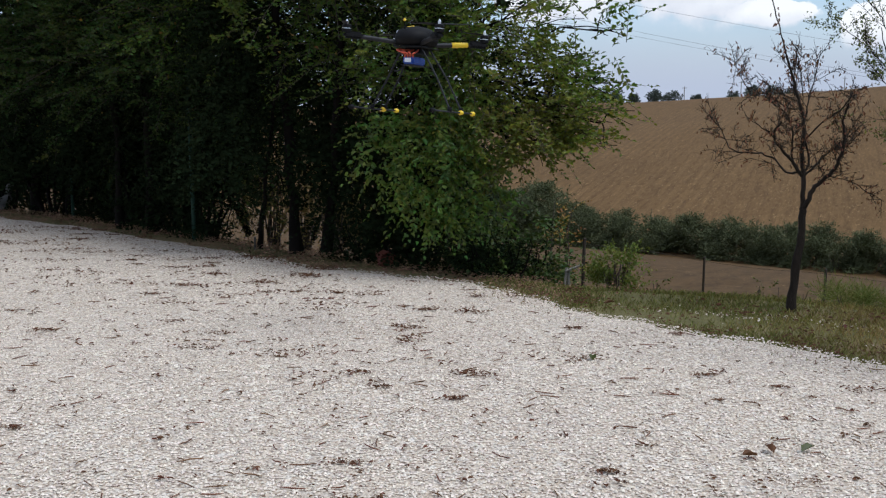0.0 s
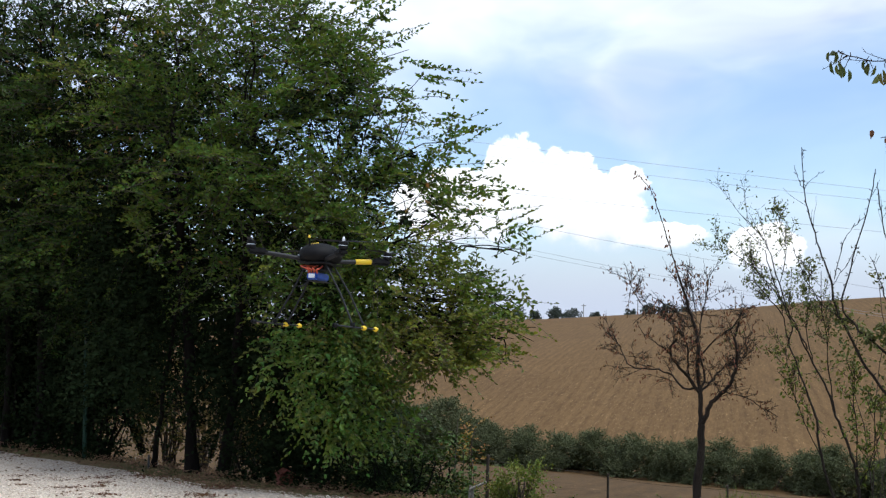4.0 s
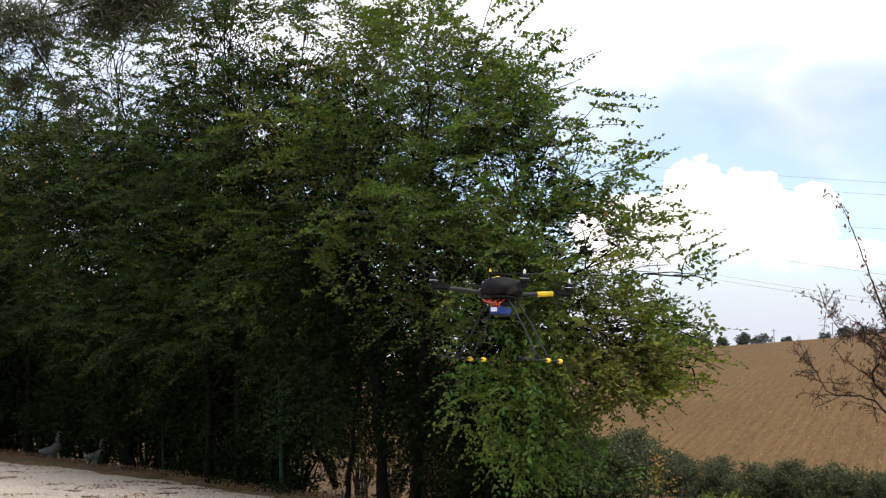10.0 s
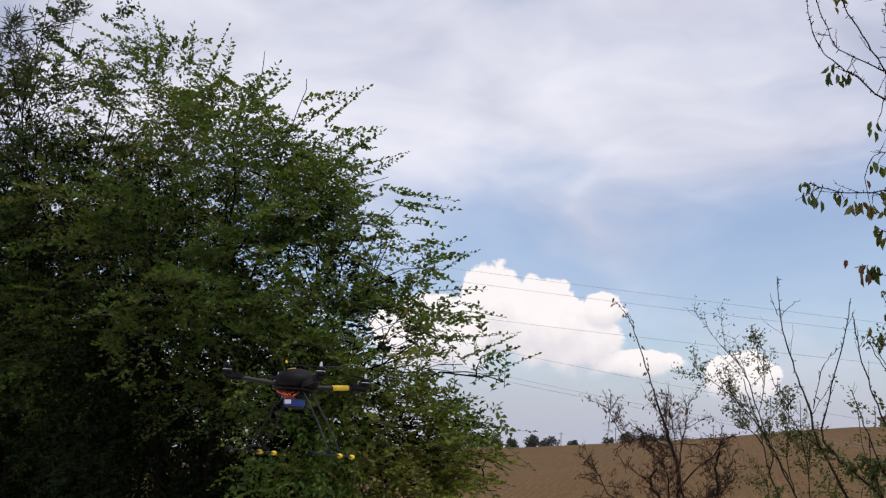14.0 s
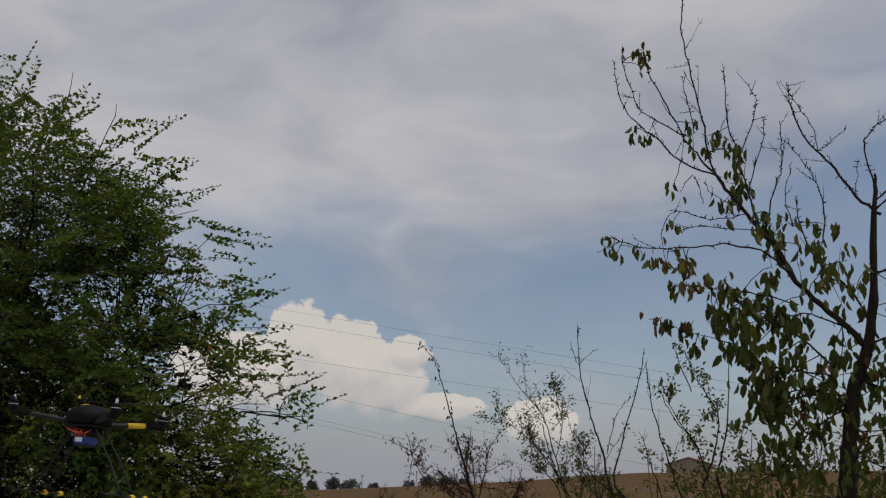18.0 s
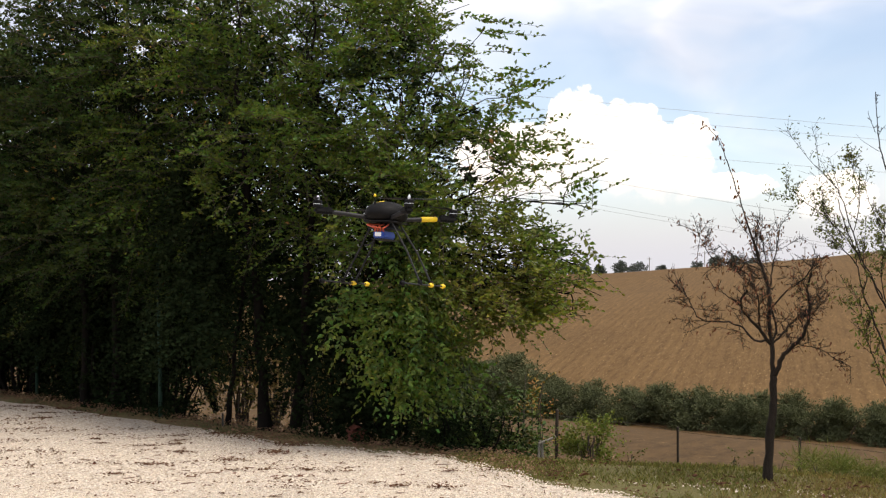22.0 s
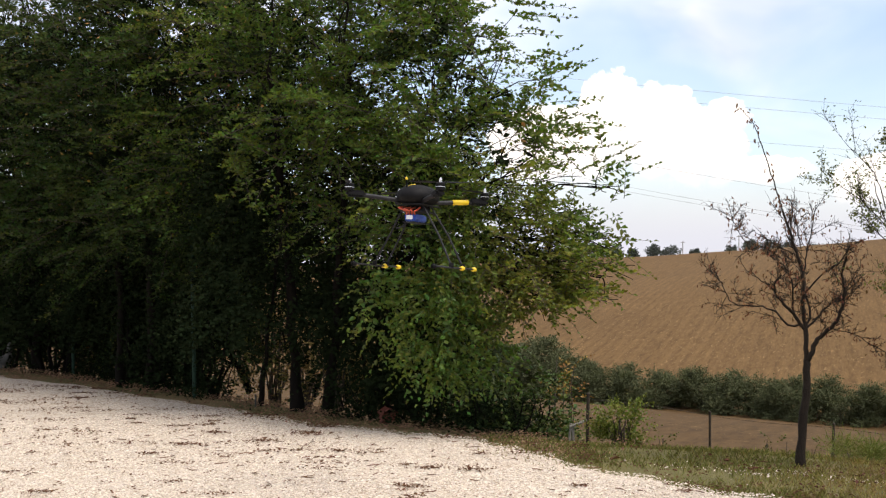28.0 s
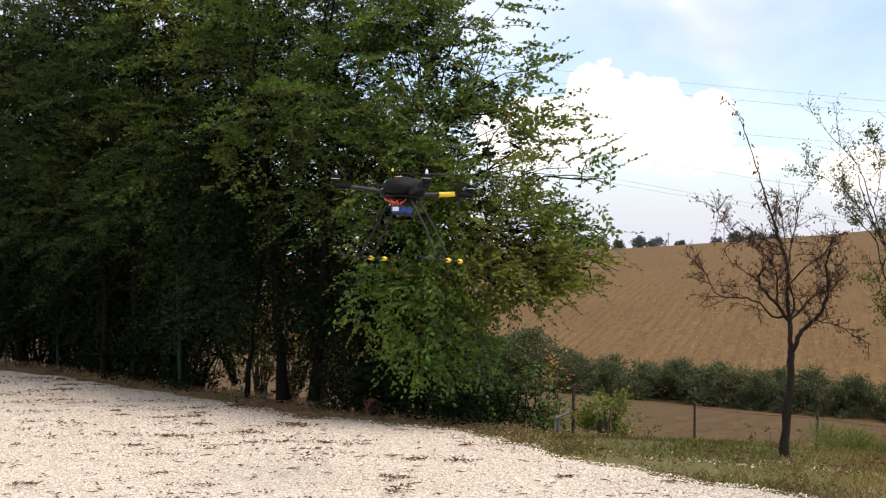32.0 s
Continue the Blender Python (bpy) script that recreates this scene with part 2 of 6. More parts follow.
def part(name, bm, material, parent=None, label="", smooth=False):
    """Links a bmesh or a mesh as one object under its parent."""
    if isinstance(bm, bmesh.types.BMesh):
        mesh = bpy.data.meshes.new(name)
        bm.to_mesh(mesh)
        bm.free()
        mesh.materials.append(material)
        if smooth:
            mesh.polygons.foreach_set("use_smooth", np.full(len(mesh.polygons), True))
    else:
        mesh = bm
    ob = new(name, mesh)
    ob.parent = parent
    if label:
        ob["label"] = label
    return ob


def thing(name, place, label, category, group="", turn=0.0):
    ob = new(name)
    ob.empty_display_size = 0.1
    ob.matrix_world = pose(*place, 0, 0, turn)
    return tagged(ob, label, category, group)


class Tubes:
    """Gathers tapered round rods into one mesh of quads."""

    def __init__(self, sides=6):
        self.sides, self.verts, self.faces, self.count = sides, [], [], 0

    def rod(self, path, radii):
        path = np.asarray(path, dtype=float)
        radii = np.broadcast_to(np.asarray(radii, dtype=float), (len(path),))
        run = np.gradient(path, axis=0)
        run /= np.linalg.norm(run, axis=1)[:, None] + 1e-9
        helper = np.array((0.0, 0.0, 1.0)) if abs(run[0][2]) < 0.8 else np.array((1.0, 0.0, 0.0))
        a = np.cross(run, helper)
        a /= np.linalg.norm(a, axis=1)[:, None] + 1e-9
        b = np.cross(run, a)
        turn = np.arange(self.sides) * 2 * np.pi / self.sides
        ring = path[:, None] + radii[:, None, None] * (np.cos(turn)[None, :, None] * a[:, None] + np.sin(turn)[None, :, None] * b[:, None])
        s, k = self.sides, len(path)
        i, j = np.meshgrid(np.arange(k - 1), np.arange(s), indexing="ij")
        base, side = i * s, (j + 1) % s
        quads = np.stack([base + j, base + side, base + s + side, base + s + j], -1).reshape(-1, 4) + self.count
        self.verts.append(ring.reshape(-1, 3))
        self.faces.append(quads)
        self.count += s * k

    def mesh(self, name, material):
        return flat_mesh(name, np.concatenate(self.verts), np.concatenate(self.faces), material, True)


def unit(v):
    return v / (np.linalg.norm(v, axis=-1, keepdims=True) + 1e-9)


def leaf_arrays(base, axis, normal, length, width, fold=0.25):
    """Pointed oval leaves, folded along the midrib: six corners and two quads each."""
    axis = unit(axis)
    side = unit(np.cross(axis, normal))
    normal = np.cross(side, axis)
    length, width = length[:, None], width[:, None]
    lift = normal * width * fold
    corners = [base,
               base + axis * length * 0.30 - side * width * 0.46 + lift,
               base + axis * length * 0.70 - side * width * 0.38 + lift,
               base + axis * length - normal * length * 0.10,
               base + axis * length * 0.70 + side * width * 0.38 + lift,
               base + axis * length * 0.30 + side * width * 0.46 + lift]
    verts = np.stack(corners, 1).reshape(-1, 3)
    start = (np.arange(len(base)) * 6)[:, None]
    faces = np.concatenate([start + np.array([[0, 3, 2, 1]]), start + np.array([[0, 5, 4, 3]])], 1).reshape(-1, 4)
    return verts, faces


def small_leaves(base, axis, normal, length, width, fold=0.3):
    """Small pointed leaves, creased across: four corners and one bent quad each."""
    axis = unit(axis)
    side = unit(np.cross(axis, normal))
    normal = np.cross(side, axis)
    length, width = length[:, None], width[:, None]
    mid = base + axis * length * 0.48 + normal * width * fold
    verts = np.stack([base, mid - side * width * 0.55, base + axis * length, mid + side * width * 0.55], 1).reshape(-1, 3)
    faces = (np.arange(len(base)) * 4)[:, None] + np.array([[0, 1, 2, 3]])
    return verts, faces


def bend(a, b, rng, sag=0.12, steps=6, wiggle=0.02):
    """A crooked way from a to b."""
    a, b = np.asarray(a, float), np.asarray(b, float)
    t = np.linspace(0, 1, steps)[:, None]
    size = np.linalg.norm(b - a)
    mid = rng.normal(0, sag * size, 3) + np.array((0, 0, 0.10 * size))
    path = a + (b - a) * t + mid * (t * (1 - t)) * 2
    path[1:-1] += rng.normal(0, wiggle * size, (steps - 2, 3))
    return path


def shoots_in_lobes(lobes, count, rng, axis_xy, long=(0.35, 0.8), rise=0.35, airy=False):
    """Starts, ways and lengths of leafy shoots spread through the lobes of a crown, thicker near their outsides."""
    lobes = np.asarray(lobes, float)
    weight = lobes[:, 3] ** 2.2
    if airy:
        out = np.hypot(lobes[:, 0] - axis_xy[0], lobes[:, 1] - axis_xy[1])
        weight = weight * np.interp(lobes[:, 2], (1.4, 2.5, 3.6, 5.2), (1.7, 1.35, 0.95, 0.7)) * np.interp(out, (1.2, 2.8), (1.0, 0.58))
    pick = rng.choice(len(lobes), count, p=weight / weight.sum())
    out = unit(rng.normal(0, 1, (count, 3)))
    radius = lobes[pick, 3] * rng.random(count) ** 0.42
    start = lobes[pick, :3] + out * radius[:, None] * 0.9
    away = np.concatenate([start[:, :2] - np.asarray(axis_xy), np.zeros((count, 1))], 1)
    way = unit(out * (0.6, 0.6, 0.35) + unit(away) * 0.35 + np.array((0, 0, rise * 0.6)) + rng.normal(0, 0.42, (count, 3)))
    return start, way, rng.uniform(*long, count), pick


def sprays(lobes, count, rng, axis_xy, long=(0.45, 0.95), rise=0.3, sides=9):
    """Flat leafy sprays through the lobes of a crown: a main twig each with side shoots on both hands. Starts, ways and lengths of all shoots."""
    start, way, length, pick = shoots_in_lobes(lobes, count, rng, axis_xy, long, rise, True)
    up = unit(np.array((0, 0, 1.0)) + rng.normal(0, 0.3, (count, 3)))
    side = unit(np.cross(way, up))
    t = (np.arange(sides) + 0.7) / (sides + 0.6)
    sign = np.where(np.arange(sides) % 2, 1.0, -1.0)
    droop = np.zeros((count, sides, 3))
    droop[..., 2] = -0.22 * length[:, None] * t ** 2
    at = start[:, None] + way[:, None] * (length[:, None] * t)[..., None] + droop
    turn = way[:, None] * 0.75 + side[:, None] * sign[None, :, None] * rng.uniform(0.45, 0.95, (count, sides, 1)) + rng.normal(0, 0.16, (count, sides, 3))
    size = length[:, None] * (0.42 - 0.24 * t[None]) * rng.uniform(0.6, 1.3, (count, sides))
    keep = rng.random((count, sides)) < 0.86
    return (start, way, length), (at[keep], unit(turn[keep]), size[keep])


def leafy(start, way, length, rng, per=16, leaf=(0.045, 0.075), slim=0.52, hang=0.0, droop=0.25, spread=0.85, shape=small_leaves, tilt=0.9):
    """Leaves set alternately along shoots, and the shoots' own thin twigs."""
    n = len(start)
    t = (np.arange(per) + 0.6) / per
    flat = np.repeat(way[:, None], per, 1)
    along = start[:, None] + way[:, None] * (length[:, None] * t)[..., None]
    along[..., 2] -= droop * length[:, None] * t ** 2
    side = unit(np.cross(way, unit(np.array((0, 0, 1.0)) + rng.normal(0, 0.35, (n, 3)))))
    sign = np.where(np.arange(per) % 2, 1.0, -1.0)
    axis = flat * 0.55 + side[:, None] * sign[None, :, None] * spread + rng.normal(0, 0.22, (n, per, 3))
    axis[..., 2] -= hang
    axis[:, -1] = way * 1.0
    normal = np.array((0, 0, 1.0)) + rng.normal(0, tilt, (n, per, 3))
    size = rng.uniform(*leaf, (n, per)) * (1.0 - 0.35 * t[None] ** 3)
    keep = rng.random((n, per)) < 0.93
    return shape(along[keep], axis[keep], normal[keep], size[keep], size[keep] * slim)


def shoot_twigs(tubes, start, way, length, droop=0.25, thick=0.004, every=1):
    for k in range(0, len(start), every):
        t = np.array((0.0, 0.5, 1.0))[:, None]
        path = start[k] + way[k] * length[k] * t
        path[:, 2:] -= droop * length[k] * t ** 2
        tubes.rod(path, (thick, thick * 0.75, thick * 0.3))


# ---- ground ----
SLOPE = np.array((0.678, 0.735))     # way out of the yard, across its edge
ALONG = np.array((0.735, -0.678))    # way along the edge


def uv_of(x, y):
    return x * ALONG[0] + y * ALONG[1], x * SLOPE[0] + y * SLOPE[1]


def xy_of(u, v):
    return u * ALONG[0] + v * SLOPE[0], u * ALONG[1] + v * SLOPE[1]


def height(x, y):
    """The lie of the land: level yard, bank, field down to the valley, ploughed hill beyond."""
    u, v = uv_of(np.asarray(x, float), np.asarray(y, float))
    shift = np.interp(u, (-5.5, -3.8), (0.0, 0.8)) * np.clip((14 - v) / 5, 0, 1)
    near = np.interp(v - shift, (-4000, 7.4, 8.6, 12.0, 22.0, 36.0, 75.0, 80.0), (0, 0, -0.32, -1.5, -3.1, -5.0, -10.6, -10.6))
    steep = np.interp(u, (-400, -160, -76, 200), (0.07, 0.0746, 0.09, 0.088))
    crest = np.interp(u, (-700, -162, 60, 700), (190.0, 252.0, 310.0, 420.0))
    up = np.clip(v, 80, crest) - 80
    # a gently rounded brow
    over = np.clip(v - crest, 0, 400)
    hill = up * steep - over * 0.035
    # the brow dips towards one end
    dip = np.interp(u, (-400, -170, -153, -121, -105, -91, -72, 40), (-1.3, -1.3, -1.4, -1.0, -0.5, 0.4, 0.4, 0.0))
    hill = hill + dip * np.clip((v - 80) / 170, 0, 1)
    swell = 0.35 * np.sin(u * 0.035 + 1.0) * np.sin(v * 0.03) * np.clip((v - 30) / 60, 0, 1)
    return near + hill + swell


def steps(*spans):
    out = []
    for a, b, step in spans:
        out.extend(np.arange(a, b, step))
    return np.array(out + [spans[-1][1]])


def soil_material(name, tone):
    """Ploughed clay: furrow lines, clods and specks of straw; tone: how pale overall."""
    m = bpy.data.materials.new(name)
    m.use_nodes = True
    n = Nodes(m.node_tree)
    where = n.add("ShaderNodeTexCoord").outputs["Object"]
    wide = n.noise(where, 0.02, 4.0)
    spin = n.add("ShaderNodeMapping")
    n.put(spin, "Vector", where)
    n.put(spin, "Rotation", (0, 0, radians(20)))
    wave = n.add("ShaderNodeTexWave")
    wave.wave_type, wave.bands_direction = "BANDS", "X"
    n.put(wave, "Vector", n.vmath("MULTIPLY", spin.outputs[0], (1.0, 0.25, 0.25)))
    n.put(wave, "Scale", 0.24)
    n.put(wave, "Distortion", 0.7)
    n.put(wave, "Detail", 3.0)
    n.put(wave, "Detail Scale", 2.2)
    broken = n.vmath("MULTIPLY", spin.outputs[0], (1.0, 0.075, 0.3))
    clods = n.noise(broken, 1.7, 6.0, 0.75)
    lumps = n.noise(n.vmath("MULTIPLY", spin.outputs[0], (1.0, 0.16, 0.5)), 3.0, 5.0, 0.78)
    specks = n.noise(n.vmath("MULTIPLY", spin.outputs[0], (1.0, 0.22, 0.5)), 3.6, 5.0, 0.8)
    row = n.math("MULTIPLY", wave.outputs["Fac"], n.span(n.noise(where, 0.09, 3.0), 0.35, 0.65, 0.35, 1.0))
    mixed = n.math("MULTIPLY_ADD", row, 0.065, n.math("MULTIPLY_ADD", lumps, 0.5, n.math("MULTIPLY", clods, 0.4)))
    pale = n.mix(n.span(wide, 0.4, 0.65), (0.184, 0.110, 0.045), (0.164, 0.098, 0.041))
    colour = n.mix(n.span(mixed, 0.38, 0.66), (0.082, 0.047, 0.018), pale)
    colour = n.mix(n.span(specks, 0.585, 0.65, 0.0, 0.7), colour, (0.30, 0.20, 0.095))
    colour = n.mix(1.0, colour, (tone, tone, tone), "MULTIPLY")
    shader = n.add("ShaderNodeBsdfPrincipled")
    n.put(shader, "Base Color", colour)
    n.put(shader, "Roughness", 0.95)
    n.put(shader, "Specular IOR Level", 0.1)
    relief = n.add("ShaderNodeBump")
    n.put(relief, "Strength", 0.2)
    n.put(relief, "Distance", 0.05)
    n.put(relief, "Height", mixed)
    n.put(shader, "Normal", relief.outputs[0])
    n.put(n.add("ShaderNodeOutputMaterial"), "Surface", shader.outputs[0])
    return m


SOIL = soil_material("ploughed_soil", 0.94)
# Near field toned darker: the duller light on its slope is put into colour
DIM_SOIL = soil_material("dim_slope_soil", 0.62)
LAWN = surface("worn_lawn", (0.095, 0.088, 0.035), (0.185, 0.16, 0.07), 2.5, 0.95, 0.8, 60.0, second=(0.24, 0.175, 0.095), shine=0.1)
us = steps((-3000, -400, 130), (-400, -90, 10), (-90, -26, 2), (-26, 14, 0.5), (14, 90, 2), (90, 400, 10), (400, 3000, 130))
vs = steps((-3000, -60, 140), (-60, 4, 4), (4, 14, 0.4), (14, 40, 1.0), (40, 130, 2.5), (130, 330, 4), (330, 3000, 89))
uu, vv = np.meshgrid(us, vs, indexing="ij")
gx, gy = xy_of(uu, vv)
gz = height(gx, gy)
rough_ground = np.random.default_rng(3)
gz += np.where((vv > 14) & (vv < 60), rough_ground.normal(0, 0.015, gz.shape), 0)
ids = np.arange(uu.size).reshape(uu.shape)
quads = np.stack([ids[:-1, :-1], ids[1:, :-1], ids[1:, 1:], ids[:-1, 1:]], -1).reshape(-1, 4)
mid_v = ((vv[:-1, :-1] + vv[1:, 1:]) / 2).ravel()
ground = new("ground", flat_mesh("ground", np.stack([gx, gy, gz], -1).reshape(-1, 3), quads, [LAWN, SOIL, DIM_SOIL], True, np.where(mid_v > 77, 1, np.where(mid_v > 13.5, 2, 0))))
tagged(ground, "worn lawn bank and brown ploughed fields across a valley", "ground", kind="structure")


def gravel_material():
    m = bpy.data.materials.new("white_gravel")
    m.use_nodes = True
    n = Nodes(m.node_tree)
    where = n.add("ShaderNodeTexCoord").outputs["Object"]
    cells = n.add("ShaderNodeTexVoronoi")
    n.put(cells, "Vector", where)
    n.put(cells, "Scale", 75.0)
    n.put(cells, "Randomness", 1.0)
    tint = n.add("ShaderNodeSeparateColor")
    n.put(tint, 0, cells.outputs["Color"])
    colour = n.mix(tint.outputs[0], (0.44, 0.34, 0.245), (0.85, 0.745, 0.61))
    larger = n.add("ShaderNodeTexVoronoi")
    n.put(larger, "Vector", where)
    n.put(larger, "Scale", 31.0)
    share = n.add("ShaderNodeSeparateColor")
    n.put(share, 0, larger.outputs["Color"])
    colour = n.mix(n.math("GREATER_THAN", share.outputs[0], 0.72), colour, n.mix(share.outputs[1], (0.50, 0.42, 0.34), (0.88, 0.81, 0.71)))
    colour = n.mix(n.math("GREATER_THAN", tint.outputs[1], 0.90), colour, (0.22, 0.155, 0.11))
    gaps = n.span(cells.outputs["Distance"], 0.3, 0.75, 0.0, 0.7)
    colour = n.mix(gaps, colour, (0.27, 0.22, 0.175))
    trodden = n.span(n.noise(where, 0.55, 4.0, 0.6), 0.45, 0.7, 0.0, 0.3)
    colour = n.mix(trodden, colour, (0.52, 0.44, 0.365))
    dust = n.span(n.noise(where, 4.5, 5.0, 0.7), 0.52, 0.75, 0.0, 0.3)
    colour = n.mix(dust, colour, (0.36, 0.30, 0.24))
    shader = n.add("ShaderNodeBsdfPrincipled")
    n.put(shader, "Base Color", colour)
    n.put(shader, "Roughness", 0.9)
    relief = n.add("ShaderNodeBump")
    n.put(relief, "Strength", 0.8)
    n.put(relief, "Distance", 0.012)
    lump = n.math("MULTIPLY_ADD", n.math("SUBTRACT", 1.0, cells.outputs["Distance"]), 0.6, n.math("MULTIPLY", n.noise(where, 20.0, 4.0), 0.8))
    n.put(relief, "Height", lump)
    n.put(shader, "Normal", relief.outputs[0])
    n.put(n.add("ShaderNodeOutputMaterial"), "Surface", shader.outputs[0])
    return m


GRAVEL = gravel_material()


def edge_at(u):
    """Where the gravel ends, across the yard, at the place u along its edge."""
    u = np.asarray(u, float)
    base = np.interp(u, (-60, -24, -17.5, -15.5, -12.5, -11.0, -9.5, -8.7, -7.8, -7.1, -6.2, -5.8, -5.35, -4.9, -4.4, -2.6, -2.0, 6, 40), (6.5, 6.62, 6.66, 6.86, 6.99, 6.98, 6.91, 6.82, 6.78, 6.92, 7.10, 7.06, 6.90, 6.72, 6.64, 6.56, 6.47, 6.42, 6.4))
    return base + 0.035 * np.sin(u * 2.3) + 0.035 * np.sin(u * 5.9 + 1) + 0.03 * np.sin(u * 13.1)


gu = steps((-60, -26, 1.0), (-26, 10, 0.15), (10, 40, 1.0))
gk = np.concatenate([np.linspace(0, 0.9, 60), np.linspace(0.905, 1, 22)])
ga, gb = np.meshgrid(gu, gk, indexing="ij")
gv = -30 + (edge_at(ga) + 30) * gb
yx, yy = xy_of(ga, gv)
yz = 0.03 + 0.012 * np.sin(yx * 1.7) * np.sin(yy * 1.3 + 0.6) + np.where(gb > 0.999, -0.034, 0.0)
ids = np.arange(ga.size).reshape(ga.shape)
quads = np.stack([ids[:-1, :-1], ids[1:, :-1], ids[1:, 1:], ids[:-1, 1:]], -1).reshape(-1, 4)
yard = new("pavement", flat_mesh("gravel_yard", np.stack([yx, yy, yz], -1).reshape(-1, 3), quads, GRAVEL, True))
tagged(yard, "level yard of pale crushed limestone gravel with scattered dry leaves", "gravel", kind="structure")


# ---- broadleaf trees of the row ----
def inside(start, way, length, profile):
    """Which shoots end within a crown's outline: profile gives its outer edge, as x over y, by height over y."""
    if profile is None:
        return np.full(len(start), True)
    end = start + way * length[:, None] * 0.9
    room = np.interp((end[:, 2] - 1.6) / end[:, 1], *profile) - end[:, 0] / end[:, 1]
    # the leaves thin out towards the edge
    return room > 0.05 * np.random.default_rng(7).random(len(room))


def clumped(points, gaps):
    """Which shoots belong to a bough's clump of leaves, with dark hollows between."""
    return np.array([noise.noise((x * 1.15, y * 1.15, z * 1.9)) > gaps - (0.3 if z < 2.3 else 0.0) for x, y, z in points])


def broadleaf(name, place, trunks, lobes, rng, shoots, label, leaf_material=ELM_LEAF, bright=None, shade=None, reach=None, long=(0.4, 0.95), per=(14, 8), leaf=(0.042, 0.07), profile=None, twigs=3, core=130, gaps=-0.1):
    """A tree from its foot: trunks as (foot, top, thickness), crown lobes as (x, y, z, radius)."""
    tree = thing(name, place, label, "tree", "row of trees along the yard")
    place = np.asarray(place, float)
    tops = []
    for foot, top, thick in trunks:
        wood = Tubes(10)
        path = bend(foot, top, rng, 0.04, 16, 0.005)
        radii = np.linspace(thick * 0.86, thick * 0.45, 16) * rng.uniform(0.86, 1.14, 16)
        radii[0] *= 1.45
        radii[1] *= 1.15
        wood.rod(path, radii)
        tops.append((path, radii))
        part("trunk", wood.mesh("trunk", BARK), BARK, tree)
    fine = Tubes(3)
    lobes = np.asarray(lobes, float)
    for lobe in lobes:
        centre = lobe[:3]
        path, radii = min(tops, key=lambda p: np.linalg.norm(p[0][-1] - centre))
        k = int(np.argmin(np.abs(path[:, 2] - max(1.5, centre[2] - 1.3))))
        limb_way = bend(path[k], centre, rng, 0.10, 7)
        limbs = Tubes(5)
        limbs.rod(limb_way, np.linspace(min(radii[k] * 0.5, 0.034), 0.007, 7))
        for _ in range(9):
            end = centre + unit(rng.normal(0, 1, 3)) * lobe[3] * rng.uniform(0.6, 1.0)
            limbs.rod(bend(limb_way[rng.integers(3, 7)], end, rng, 0.12, 5), np.linspace(0.007, 0.003, 5))
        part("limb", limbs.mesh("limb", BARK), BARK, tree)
    main, side = sprays(lobes, shoots, rng, trunks[0][1][:2], long)
    ok = inside(main[0] + place, main[1], main[2], profile) & clumped(main[0] + place, gaps)
    main = tuple(a[ok] for a in main)
    ok = inside(side[0] + place, side[1], side[2], profile) & clumped(side[0] + place, gaps)
    side = tuple(a[ok] for a in side)
    pieces = [leafy(*main, rng, per[0], leaf), leafy(*side, rng, per[1], leaf)]
    if reach is not None:
        # long single shoots that stand out from the crown: where they end, their way and length
        for tip, way, size in reach:
            ends = np.repeat(np.asarray(tip, float)[None] - place, 3, 0)
            back = np.arange(3)
            out = unit(np.asarray(way, float) + rng.normal(0, 0.10, (3, 3)) * (1 + back[:, None]))
            ends = ends - out * (back * 0.17)[:, None] + rng.normal(0, 0.05, (3, 3)) * (back > 0)[:, None]
            run = size * np.array((1.0, 0.6, 0.5))
            pieces.append(leafy(ends - out * run[:, None], out, run, rng, int(18 * size / 0.6), (0.055, 0.08), 0.55, 0.0, 0.06, 0.85))
            shoot_twigs(fine, ends - out * run[:, None], out, run, 0.06, 0.0035)
    count, verts, faces = 0, [], []
    for v, f in pieces:
        verts.append(v)
        faces.append(f + count)
        count += len(v)
    part("crown", flat_mesh("crown", np.concatenate(verts), np.concatenate(faces), leaf_material), None, tree)
    own = np.random.default_rng(len(lobes))
    start, way, length, pick = shoots_in_lobes(lobes, 520, own, trunks[0][1][:2], long, 0.0)
    ok = inside(start + place, way, length, profile)
    start, way = start[ok], way[ok]
    size = own.uniform(0.04, 0.065, len(start))
    turning = flat_mesh("turning_foliage", *small_leaves(start + way * 0.3, way + own.normal(0, 0.5, way.shape), own.normal(0, 1, way.shape), size, size * 0.55), AUTUMN_LEAF)
    tagged(part("turning_foliage", turning, None, tree, "scattered yellow autumn leaves"), kind="stuff")
    shoot_twigs(fine, *main, thick=0.005)
    shoot_twigs(fine, *side, thick=0.0025, every=twigs)
    tagged(part("twig_mass", fine.mesh("twig_mass", TWIG), TWIG, tree), kind="stuff")
    # leaves deep within the crown, with the shade there painted into their colour
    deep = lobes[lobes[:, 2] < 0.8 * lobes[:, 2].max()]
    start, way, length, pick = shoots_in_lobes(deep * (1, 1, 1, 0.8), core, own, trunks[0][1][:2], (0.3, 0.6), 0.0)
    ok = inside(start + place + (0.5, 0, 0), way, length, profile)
    part("inner_foliage", flat_mesh("inner_foliage", *leafy(start[ok], way[ok], length[ok], own, 14, (0.05, 0.08), 0.6, 0.1), SHADE_LEAF), None, tree, "leaves deep within the crown, shade put into their colour")
    # low boughs round the trunks, shade painted into their leaves
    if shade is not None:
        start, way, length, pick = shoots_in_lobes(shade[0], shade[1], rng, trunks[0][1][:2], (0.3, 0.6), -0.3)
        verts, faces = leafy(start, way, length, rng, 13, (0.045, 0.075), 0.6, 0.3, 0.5)
